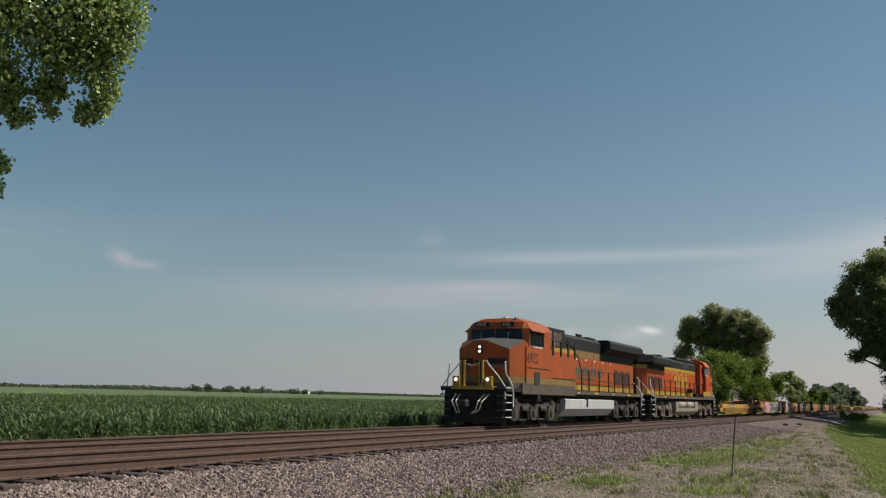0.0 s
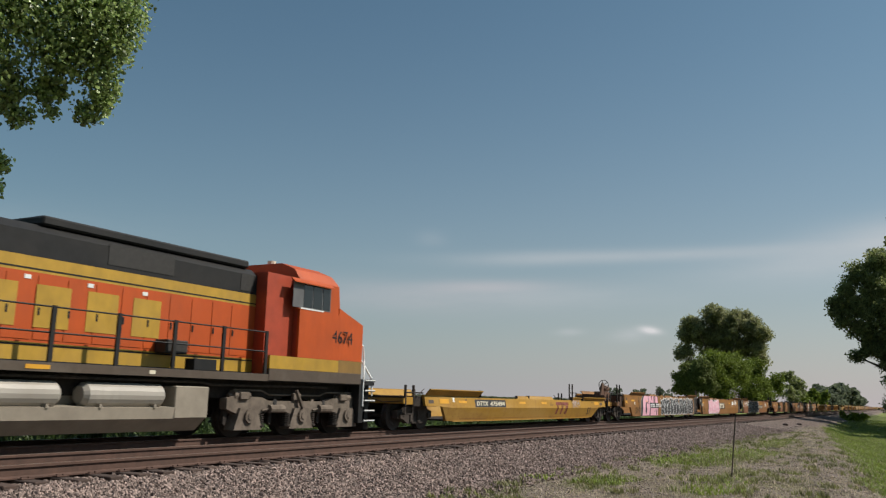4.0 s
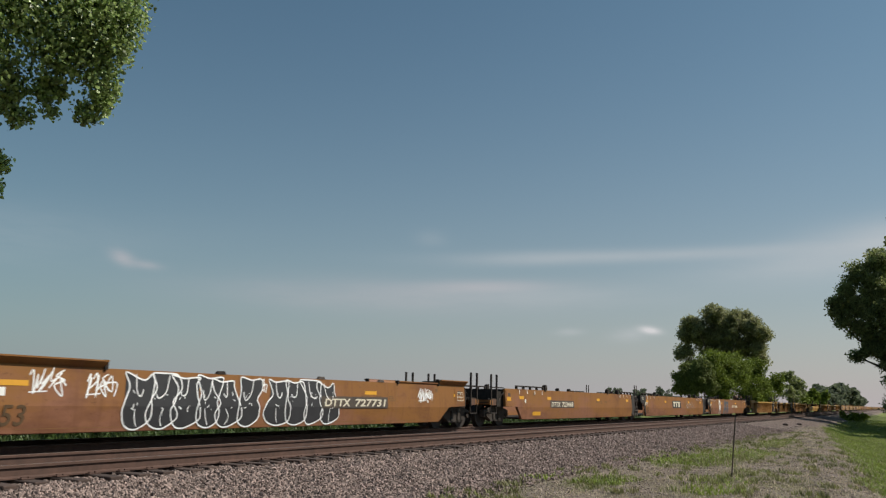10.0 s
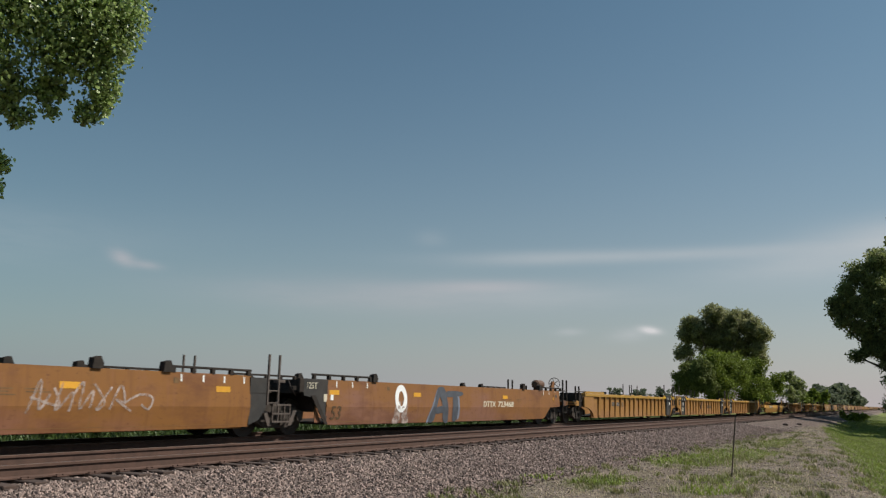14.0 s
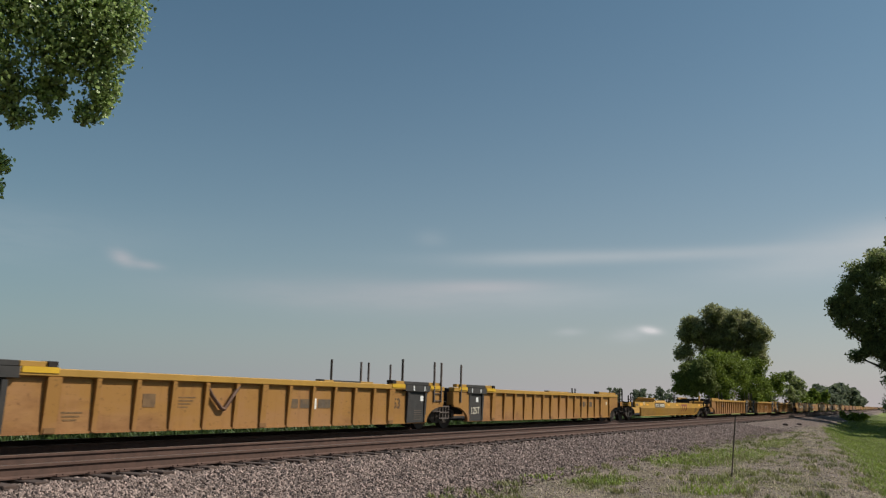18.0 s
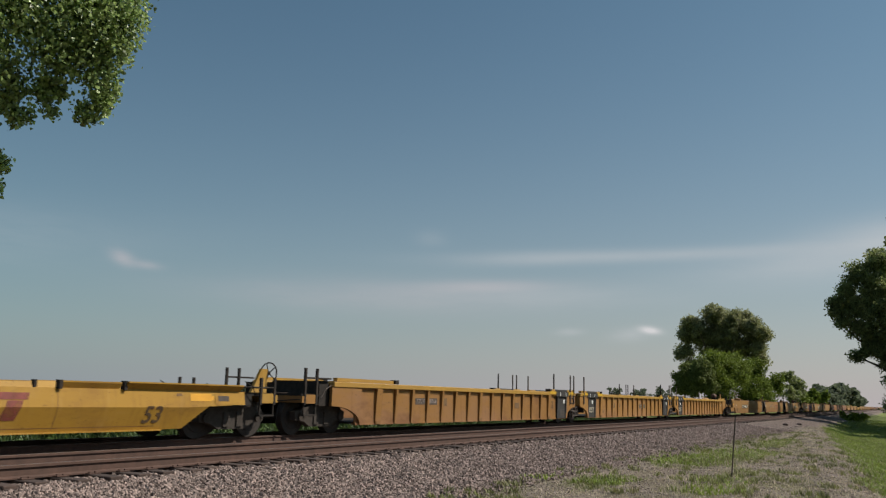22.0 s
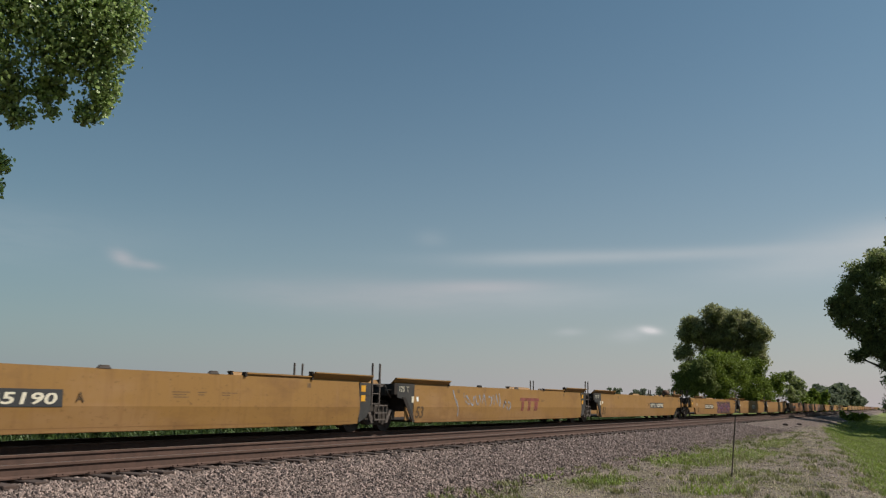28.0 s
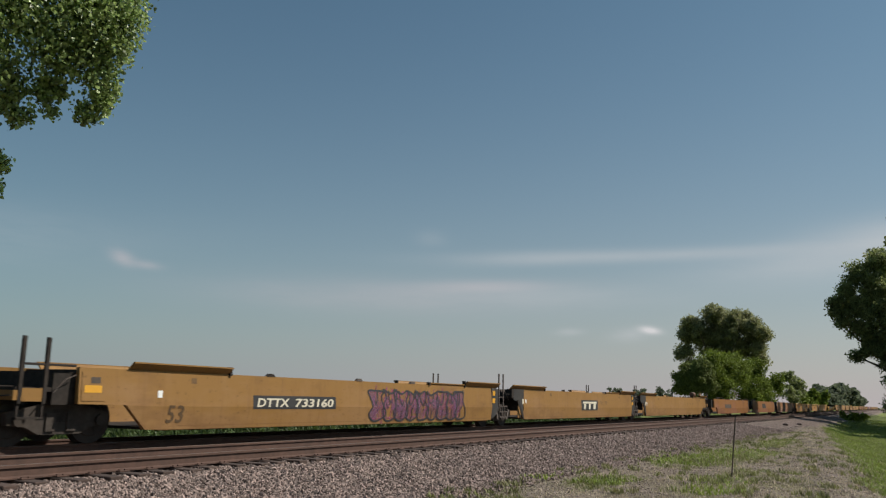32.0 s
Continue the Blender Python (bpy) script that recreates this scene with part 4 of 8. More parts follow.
# steel post and litter on the bench
post = part("fence_post", rod([(19.62, 3.42, -0.62), (19.8, 3.31, 0.84)], 0.015, 6), M["truck"])
tagged(post, "thin dark steel post leaning on the gravel bench", "post")
for k, (x, y, l, a) in enumerate(((27.3, 2.7, 0.55, 0.4), (24.6, 2.1, 0.5, 0.2), (33.0, 4.0, 0.7, 0.9))):
    z = ground_z(x, y) + 0.05
    ob = part("stick", rod([(x, y, z), (x + l * 0.5, y + a * 0.3, z + 0.06), (x + l, y + a * 0.5, z + 0.02)], 0.018, 5), M["straw"])
    tagged(ob, "pale dry stick lying on gravel", "stick", "sticks on the bench")
for k, (x, y) in enumerate(((76.0, 7.6), (70.0, 8.0), (28.0, 8.3))):
    bm = bmesh.new()
    bmesh.ops.create_icosphere(bm, subdivisions=1, radius=0.25 if k < 2 else 0.07)
    for vv in bm.verts:
        vv.co = Vector((vv.co.x * 1.6, vv.co.y, vv.co.z * 0.6)) * (1 + 0.25 * noise.noise(vv.co * 5))
    ob = part("old_tie_piece", bm, M["tie"])
    ob.matrix_basis = pose(x, y, ground_z(x, y) + 0.05)
    tagged(ob, "dark broken piece of old timber on ballast", "timber", "timber pieces on the bench")


# ---------------------------------------------------------------- the two tracks
RAIL = ((-0.075, -0.178), (0.075, -0.178), (0.075, -0.160), (0.014, -0.140), (0.011, -0.045), (0.037, -0.036), (0.037, -0.006), (0.028, 0.0), (-0.028, 0.0), (-0.037, -0.006), (-0.037, -0.036), (-0.011, -0.045), (-0.014, -0.140), (-0.075, -0.160))
M["railtop"] = material("worn_rail_head", (0.16, 0.115, 0.09), 0.45, metal=0.3, var=0.2, scale=4)


def railway(y, z, label, x0, n):
    track = empty("railway_track", pose(0, y, z))
    tagged(track, label, "railway track", "railway tracks", "structure")
    for side in (-0.755, 0.755):
        r = part("rail", pri([(side + a, b) for a, b in RAIL], -120, 2500), M["rust"], track)
        part("rail_head", bx(-120, 2500, side - 0.026, side + 0.026, 0.0005, 0.0025), M["railtop"], r)
    rng = random.Random(int(y * 10))
    if "tie" not in MESH0:
        bm = bmesh.new()
        box(bm, -0.115, 0.115, -1.3, 1.3, -0.178, 0.0, 0.012)
        o = part("tie", bm, M["tie"])
        MESH0["tie"] = o.data
        bpy.data.objects.remove(o)
    for k in range(n):
        t = share("tie", MESH0["tie"], track, pose(x0 + 0.52 * k + rng.uniform(-0.03, 0.03), rng.uniform(-0.08, 0.08), -0.178 - rng.uniform(0.0, 0.012), 0, 0, rng.uniform(-1.5, 1.5)))
    bm = bmesh.new()
    for k in range(n, n + 420):
        box(bm, x0 + 0.52 * k - 0.115, x0 + 0.52 * k + 0.115, -1.3, 1.3, -0.36, -0.178)
    t = part("tie_row", bm, M["tie"], track, "dark row of ties farther along")
    t["kind"] = "stuff"
    # tie plates and spikes of the nearest stretch
    bm = bmesh.new()
    for k in range(n):
        for side in (-0.755, 0.755):
            x = x0 + 0.52 * k
            box(bm, x - 0.09, x + 0.09, side - 0.17, side + 0.17, -0.178, -0.166)
            for sx in (-0.05, 0.05):
                for sy in (-0.10, 0.10):
                    box(bm, x + sx - 0.008, x + sx + 0.008, side + sy - 0.012, side + sy + 0.012, -0.166, -0.148)
    t = part("plates_and_spikes", bm, M["rust"], track, "rusty tie plates and spikes")
    t["kind"] = "stuff"
    return track


MESH0 = {}
main_track = railway(TRACK_Y, 0.0, "main railway track with worn brown steel rails", 4.0, 110)
siding = railway(SIDING_Y, SIDING_Z, "nearer railway track with rusty rails on ballast", 3.0, 150)

# ---------------------------------------------------------------- lettering
def lettering(name, text, size, mat, parent, m, label="", shear=0.0, bold=0.0):
    """Flat raised characters; m places their lower left corner, the text runs along its x and up its y."""
    cu = bpy.data.curves.new(name, 'FONT')
    cu.body, cu.size, cu.extrude, cu.shear, cu.offset = text, size * 1.38, 0.003, shear, bold
    cu.resolution_u = 3
    tmp = bpy.data.objects.new("tmp", cu)
    me = bpy.data.meshes.new_from_object(tmp)
    bpy.data.objects.remove(tmp)
    me.materials.clear()
    me.materials.append(mat)
    ob = new(name, me)
    ob.parent = parent
    ob.matrix_basis = m
    if label:
        ob["label"] = label
    return ob


def upright(x, y, z, flip=False, lean=0.0):
    """The pose of writing on a side wall that faces -y (or +y where flipped)."""
    return pose(x, y, z, 90 - lean, 0, 0) if not flip else pose(x, y, z, 90 + lean, 0, 180)


# ---------------------------------------------------------------- running gear
def wheelset(parent, x, r, keep):
    """An axle with two wheels that turns under its truck."""
    bm = bmesh.new()
    tube(bm, (0, -1.0, 0), (0, 1.0, 0), 0.085, 8)
    for s in (-1, 1):
        tube(bm, (0, s * 0.69, 0), (0, s * 0.83, 0), r, 22)
        tube(bm, (0, s * 0.66, 0), (0, s * 0.70, 0), r + 0.025, 22)
        tube(bm, (0, s * 0.83, 0), (0, s * 0.845, 0), r * 0.72, 14, r * 0.66)
        for k in range(5):
            a = k * 2 * math.pi / 5
            tube(bm, (0.5 * r * math.cos(a), s * 0.84, 0.5 * r * math.sin(a)), (0.5 * r * math.cos(a), s * 0.852, 0.5 * r * math.sin(a)), 0.05, 6)
    ob = part("wheelset", bm, M["steelwheel"], parent)
    ob.matrix_basis = pose(x, 0, r)
    keep.append((ob, x, r))
    return ob


WHEELS = []      # wheelsets with the thing that carries them
MESH = {}        # shared meshes of repeated parts


def loco_truck(parent, xc, newer):
    """A six-wheel truck: cluttered and sooty on the newer one, with pale dusty cast frames on the older."""
    steel = M["truck" if newer else "pale_truck"]
    bm = bmesh.new()
    box(bm, -2.7, 2.7, -0.55, 0.55, 0.55, 0.95)
    box(bm, -0.4, 0.4, -1.0, 1.0, 0.6, 1.05)
    tr = part("truck", bm, M["dark"], parent, "grimy six-wheel truck")
    tr.matrix_basis = pose(xc, 0, 0)
    for s in (-1, 1):
        ya, yb = (-1.28, -1.05) if s < 0 else (1.05, 1.28)
        prof = [(-2.75, 0.70), (-2.75, 0.95), (-2.45, 1.02), (-1.5, 0.98), (-1.25, 0.90), (1.25, 0.90), (1.5, 0.98), (2.45, 1.02), (2.75, 0.95), (2.75, 0.70), (2.4, 0.58), (1.75, 0.58), (1.45, 0.62), (0.55, 0.62), (0.3, 0.55), (-0.3, 0.55), (-0.55, 0.62), (-1.45, 0.62), (-1.75, 0.58), (-2.4, 0.58)]
        part("side_frame", pri(prof, ya, yb, "y"), steel, tr)
        for ax in (-2.05, 0, 2.05):
            bm = bmesh.new()
            yc = -1.36 if s < 0 else 1.04
            foot = [(ax - 0.34, 0.30), (ax - 0.40, 0.60), (ax - 0.30, 0.80), (ax + 0.30, 0.80), (ax + 0.40, 0.60), (ax + 0.34, 0.30), (ax + 0.2, 0.22), (ax - 0.2, 0.22)] if newer else [(ax - 0.50, 0.20), (ax - 0.30, 0.72), (ax + 0.30, 0.72), (ax + 0.50, 0.20)]
            prism(bm, foot, yc, yc + 0.32, "y")
            jb = part("journal_box", bm, steel, tr)
            bm = bmesh.new()
            tube(bm, (ax, s * 1.36, 0.53), (ax, s * 1.42, 0.53), 0.17, 14)
            tube(bm, (ax, s * 1.42, 0.53), (ax, s * 1.44, 0.53), 0.09, 10)
            part("bearing_cap", bm, M["sill"] if newer else steel, tr)
        for ax in (-1.55, -0.52, 0.52, 1.55):
            bm = bmesh.new()
            for k in range(6):
                tube(bm, (ax, s * 1.24, 0.30 + k * 0.05), (ax, s * 1.24, 0.332 + k * 0.05), 0.12, 10)
            tube(bm, (ax, s * 1.24, 0.26), (ax, s * 1.24, 0.30), 0.15, 10)
            part("spring", bm, M["dark"], tr)
        for a, b in ((-1.72, -0.34), (0.34, 1.72)) if newer else ():
            part("tie_bar", bx(a, b, s * 1.22 - 0.05, s * 1.22 + 0.05, 0.22, 0.27), steel, tr)
        for ax in (-2.62, -1.0, 1.0, 2.62):
            part("brake_shoe", pri([(ax - 0.06, 0.86), (ax + 0.08, 0.86), (ax + 0.12, 0.36), (ax + 0.02, 0.30)], s * 1.12 - 0.05, s * 1.12 + 0.05, "y"), M["dark"], tr)
        for ax in (-1.9, 0.2, 2.2):
            part("frame_bracket", bx(ax - 0.16, ax + 0.16, s * 1.30 - 0.05, s * 1.30 + 0.05, 0.92, 1.10, 0.02), steel, tr)
        for ax in (-2.35, 1.95):
            bm = bmesh.new()
            tube(bm, (ax, s * 1.18, 1.02), (ax + 0.55, s * 1.18, 1.02), 0.13, 10)
            tube(bm, (ax + 0.55, s * 1.18, 1.02), (ax + 0.68, s * 1.18, 1.02), 0.05, 8)
            part("brake_cylinder", bm, steel, tr)
        for ax in (-1.02, 1.02):
            bm = bmesh.new()
            tube(bm, (ax - 0.3, s * 1.30, 0.70), (ax + 0.25, s * 1.30, 0.70), 0.11, 10)
            tube(bm, (ax + 0.25, s * 1.30, 0.70), (ax + 0.5, s * 1.30, 0.66), 0.03, 6)
            part("brake_cylinder", bm, steel, tr)
            part("brake_lever", pri([(ax + 0.42, 0.95), (ax + 0.52, 0.95), (ax + 0.62, 0.34), (ax + 0.54, 0.34)], s * 1.24 - 0.03, s * 1.24 + 0.03, "y"), steel, tr)
            part("frame_slot", bx(ax - 0.06, ax + 0.06, s * 1.283 - 0.006, s * 1.283 + 0.006, 0.80, 0.94), M["grille"], tr)
        part("side_damper", rod([(0.25, s * 1.34, 1.18), (0.0, s * 1.38, 0.72)], 0.05, 7), steel, tr)
        part("brake_pipe", rod([(-2.5, s * 1.22, 1.16), (-1.2, s * 1.22, 1.14), (-0.9, s * 1.22, 1.05), (1.2, s * 1.22, 1.05), (1.5, s * 1.22, 1.15), (2.5, s * 1.22, 1.15)], 0.022, 5), steel, tr)
    ws = []
    for ax in (-2.05, 0, 2.05):
        wheelset(tr, ax, 0.533, ws)
    return ws


def freight_truck(parent, xc):
    """A two-axle freight truck, 1.78 m between the axles."""
    if "bolster" not in MESH:
        bm = bmesh.new()
        box(bm, -0.2, 0.2, -1.1, 1.1, 0.42, 0.72, 0.03)
        box(bm, -0.5, 0.5, -0.35, 0.35, 0.5, 0.8, 0.03)
        o = part("truck", bm, M["dark"])
        MESH["bolster"] = o.data
        bpy.data.objects.remove(o)
        bm = bmesh.new()
        prism(bm, [(-1.12, 0.62), (-1.10, 0.40), (-0.72, 0.36), (-0.45, 0.22), (0.45, 0.22), (0.72, 0.36), (1.10, 0.40), (1.12, 0.62), (0.8, 0.70), (0.35, 0.82), (-0.35, 0.82), (-0.8, 0.70)], -0.10, 0.10, "y")
        box(bm, -0.33, -0.13, -0.14, 0.14, 0.28, 0.62)
        box(bm, 0.13, 0.33, -0.14, 0.14, 0.28, 0.62)
        for ax in (-0.89, 0.89):
            tube(bm, (ax, -0.16, 0.48), (ax, 0.16, 0.48), 0.11, 10)
        o = part("side_frame", bm, M["ftruck"])
        MESH["frame"] = o.data
        bpy.data.objects.remove(o)
        keep = []
        o = wheelset(None, 0, 0.48, keep)
        MESH["wheelset"] = o.data
        bpy.data.objects.remove(o)
    tr = share("truck", MESH["bolster"], parent, pose(xc, 0, 0))
    for y in (-1.0, 1.0):
        share("side_frame", MESH["frame"], tr, pose(0, y, 0))
    ws = []
    for ax in (-0.89, 0.89):
        w = share("wheelset", MESH["wheelset"], tr, pose(ax, 0, 0.48))
        ws.append((w, xc + ax, 0.48))
    return ws


# ---------------------------------------------------------------- locomotives
def stair(parent, x, s, back):
    """Four treads with white edges at one corner; back is the way (+1 or -1) towards the hood."""
    y0, y1 = (s * 1.02, s * 1.50) if s > 0 else (-1.50, -1.02)
    for k in range(5):
        z = 0.33 + 0.29 * k
        part("step_tread", bx(x - 0.27, x + 0.27, y0, y1, z, z + 0.025), M["grey"], parent)
        ye = s * 1.515
        part("step_edge", bx(x - 0.27, x + 0.27, min(s * 1.49, ye), max(s * 1.49, ye), z + 0.028, z + 0.055), M["white"], parent)
    xs = x + back * 0.34
    part("step_panel", bx(min(xs, xs + back * 0.22), max(xs, xs + back * 0.22), y0, y1, 0.30, 1.56, 0.01), M["black"], parent)
    part("step_back", bx(x - 0.3, x + 0.3, s * 0.98 - 0.02, s * 0.98 + 0.02, 0.3, 1.5), M["black"], parent)


def hand_rails(parent, posts, ya, z_top, z_low, mat):
    for s in (-1, 1):
        for px in posts:
            part("rail_post", bx(px - 0.045, px + 0.045, s * ya - 0.025, s * ya + 0.025, z_low, z_top), mat, parent)
        for z in (z_top - 0.03, z_low + 0.55):
            part("handrail", rod([(posts[0], s * ya, z), (posts[-1], s * ya, z)], 0.018, 5), mat, parent)


def locomotive(newer, s0, turned, number, label):
    """A six-axle road diesel, 22.3 m over the couplers, x = 0 at the coupler before the cab."""
    loco = empty("locomotive")
    tagged(loco, label, "locomotive", "locomotives of the train")
    P = lambda name, bm, mat, lab="", smooth=False: part(name, bm, M["worn_orange" if newer and mat == "orange" else mat], loco, lab, smooth)
    # frame and deck
    P("frame", bx(0.95, 21.35, -1.0, 1.0, 0.95, 1.38), "dark")
    P("deck", bx(1.0, 21.3, -1.5, 1.5, 1.38, 1.56, 0.01), "black")
    for s in (-1, 1):
        y = s * 1.515
        P("deck_edge", bx(9.0 if newer else 5.8, 20.9, min(y, s * 1.50), max(y, s * 1.50), 1.385, 1.555), "sill")
        for k, px in enumerate((9.4, 11.9, 15.0, 17.8, 20.0)):
            P("deck_marker", bx(px, px + (0.50 if k % 2 else 0.16), min(s * 1.517, s * 1.524), max(s * 1.517, s * 1.524), 1.43, 1.51), "ochre" if k % 2 else "cream")
    # cab and nose: outlines seen from above, pulled up; the older one's lie further forward
    o = 0.0 if newer else -0.4
    def plan(name, mat, rings, lab=""):
        bm = bmesh.new()
        loops = [[bm.verts.new(p) for p in r] for r in rings]
        n = len(rings[0])
        for a, b in zip(loops, loops[1:]):
            for i in range(n):
                j = (i + 1) % n
                bm.faces.new((a[i], a[j], b[j], b[i]))
        bm.faces.new(loops[0][::-1])
        bm.faces.new(loops[-1])
        bmesh.ops.recalc_face_normals(bm, faces=bm.faces[:])
        return P(name, bm, mat, lab)

    def nose_ring(z, f=0.0, zs=None):
        zs = zs or [z] * 6
        q = 1.17 if newer else 1.40
        pts = [(1.62 + f + o, -0.28), (1.97 + f + o, -q), (2.95, -1.52), (2.95, 1.52), (1.97 + f + o, q), (1.62 + f + o, 0.28)]
        return [(x, y, zz) for (x, y), zz in zip(pts, zs)]

    nz = [3.48, 3.13, 3.50, 3.50, 3.13, 3.48]
    if newer:
        plan("nose_skirt", "sill", [nose_ring(1.56, 0.07), nose_ring(1.74, 0.06)])
        plan("nose_stripe", "dull_stripe", [nose_ring(1.744, 0.06), nose_ring(2.02, 0.05)])
        plan("nose", "orange", [nose_ring(2.024, 0.05), nose_ring(3.04, 0.0, nz)])
    else:
        plan("nose_skirt", "sill", [nose_ring(1.56), nose_ring(1.70)])
        plan("nose_stripe", "dull_stripe", [nose_ring(1.704), nose_ring(2.05)])
        plan("nose", "orange", [nose_ring(2.054), nose_ring(3.04, 0.0, nz)])
    # grey anti-glare top that rises to the windscreen
    bm = bmesh.new()
    lo = [bm.verts.new(p) for p in ((1.70 + o, -0.26, 3.475), (2.02 + o, -1.10, 3.16), (2.98, -1.42, 3.50), (2.98, 1.42, 3.50), (2.02 + o, 1.10, 3.16), (1.70 + o, 0.26, 3.475))]
    hi = [bm.verts.new(p) for p in ((1.72 + o, -0.24, 3.50), (2.04 + o, -1.08, 3.185), (3.0, -1.40, 3.58), (3.0, 1.40, 3.58), (2.04 + o, 1.08, 3.185), (1.72 + o, 0.24, 3.50))]
    ctr = bm.verts.new((3.0, 0, 3.72))
    for i in range(6):
        j = (i + 1) % 6
        if i != 2:
            bm.faces.new((lo[i], lo[j], hi[j], hi[i]))
    bm.faces.new((lo[2], lo[3], hi[3], ctr, hi[2]))
    bm.faces.new((hi[0], hi[1], hi[2], ctr))
    bm.faces.new((hi[0], ctr, hi[5]))
    bm.faces.new((hi[5], ctr, hi[3], hi[4]))
    bm.faces.new(lo[::-1])
    bmesh.ops.recalc_face_normals(bm, faces=bm.faces[:])
    P("nose_top", bm, "noseglare", "dull grey anti-glare nose top")
    cx = 5.85
    def cab_ring(z, w, f, back=cx):
        f += o
        return [(3.00 + f, -0.45, z), (3.16 + f, -min(w, 1.22), z), (3.32 + f, -w, z), (back, -w, z), (back, w, z), (3.32 + f, w, z), (3.16 + f, min(w, 1.22), z), (3.00 + f, 0.45, z)]
    back = cx if newer else 4.75
    if newer:
        for s in (-1, 1):
            ya, yb = (-1.545, -1.46) if s < 0 else (1.46, 1.545)
            P("side_skirt", bx(2.5, 8.95, ya, yb, 1.30, 1.75, 0.01), "sill", "dust-grey lower skirt")
            P("side_stripe", bx(2.906, 8.95, ya, yb, 1.754, 2.02), "dull_stripe")
            P("cab_side", bx(2.906, 5.80, ya, yb, 2.024, 3.30), "orange")
            P("body_side", bx(5.804, 8.95, ya, yb, 2.024, 3.28), "orange")
            P("body_top_stripe", bx(5.804, 8.95, ya, yb, 3.284, 3.46), "stripe")
            P("side_door", bx(3.76, 4.36, s * 1.556 - 0.008, s * 1.556 + 0.008, 1.72, 2.26), "grille", "dark vent door")
            P("drip_rail", bx(3.0, 5.6, s * 1.55 - 0.012, s * 1.55 + 0.012, 2.40, 2.43), "black")
            P("drip_rail", bx(5.9, 8.9, s * 1.55 - 0.012, s * 1.55 + 0.012, 2.045, 2.075), "black")
            P("bell_bracket", bx(4.15, 4.55, s * 1.48 - 0.06, s * 1.48 + 0.06, 1.0, 1.3, 0.02), "black")
        P("body_core", bx(2.95, 8.9, -1.45, 1.45, 1.56, 3.44), "orange")
    else:
        for s in (-1, 1):
            ya, yb = (-1.53, -1.45) if s < 0 else (1.45, 1.53)
            P("side_skirt", bx(1.75, 5.8, ya, yb, 1.40, 1.70, 0.01), "sill")
            P("side_stripe", bx(2.906, 5.8, ya, yb, 1.704, 2.03), "stripe")
            P("cab_side", bx(2.906, 4.72, ya, yb, 2.034, 3.30), "orange")
        P("body_core", bx(2.95, 4.70, -1.44, 1.44, 1.56, 3.30), "red")
        P("cab_back", bx(4.704, 5.8, -1.30, 1.30, 1.56, 4.15), "red", "deep red inset door area behind the cab")
    plan("cab_upper", "orange", [cab_ring(3.30, 1.50, -0.04, back), cab_ring(4.10, 1.50, 0.06, back), cab_ring(4.38, 1.30, 0.20, back), cab_ring(4.56, 0.85, 0.38, back)])
    # roof clutter
    bm = bmesh.new()
    for k in range(9):
        px = 3.0 + 0.28 * k
        box(bm, px + 0.45, px + 0.55, -0.84, -0.74, 4.55, 4.61)
    box(bm, 3.9, 4.3, -0.2, 0.2, 4.55, 4.63)
    tube(bm, (4.3, 0.1, 4.55), (4.3, 0.1, 4.72), 0.12, 10)
    P("roof_vents", bm, "cream")
    # windows
    for s in (-1, 1):
        w1 = s * 1.508
        P("window_frame", bx(3.36, 5.0, min(s * 1.49, w1), max(s * 1.49, w1), 3.34, 4.02), "grey")
        for a, b in ((3.40, 3.72), (3.76, 4.15), (4.19, 4.56), (4.60, 4.95)):
            if not newer and a > 4.3:
                continue
            P("window_pane", bx(a, b, min(s * 1.505, s * 1.516), max(s * 1.505, s * 1.516), 3.38, 3.98), "glass")
        P("window_sill", bx(3.7, 4.7, min(s * 1.505, s * 1.54), max(s * 1.505, s * 1.54), 3.31, 3.345), "white")
        P("sun_visor", pri([(s * 1.495, 4.06), (s * 1.62, 3.98), (s * 1.62, 4.01), (s * 1.495, 4.11)], 3.36, 5.1), "orange")
        # windscreen: a middle and a corner pane each side, leaning with the cab front
        bm = bmesh.new()
        q = [(2.985, s * 0.04, 3.66), (2.972, s * 0.452, 3.60), (3.060, s * 0.452, 4.08), (3.060, s * 0.04, 4.08)]
        bm.faces.new([bm.verts.new((x - 0.014 + o, y, z)) for x, y, z in (q if s > 0 else q[::-1])])
        bmesh.ops.solidify(bm, geom=bm.faces[:], thickness=0.012)
        P("windscreen_pane", bm, "glass")
        bm = bmesh.new()
        q = [(2.983, s * 0.458, 3.60), (3.142, s * 1.215, 3.51), (3.210, s * 1.215, 4.08), (3.062, s * 0.458, 4.08)]
        bm.faces.new([bm.verts.new((x - 0.018 + o, y + s * 0.004, z)) for x, y, z in (q if s > 0 else q[::-1])])
        bmesh.ops.solidify(bm, geom=bm.faces[:], thickness=0.012)
        P("windscreen_pane", bm, "glass")
        P("wiper", rod([(2.98 + o, s * 0.62, 3.66), (3.02 + o, s * 0.66, 3.95)], 0.012, 4), "cream")
        # number boards over the windscreen
        nb = P("number_board", bx(-0.03, 0.03, -0.33, 0.33, -0.11, 0.11, 0.01), "black")
        nb.matrix_basis = pose(3.08 + o, s * 0.60, 4.27, 0, 8, s * 10)
        lettering("number", number, 0.15, M["cream"], nb, pose(-0.034, 0.27, -0.075, 90, 0, -90))
    
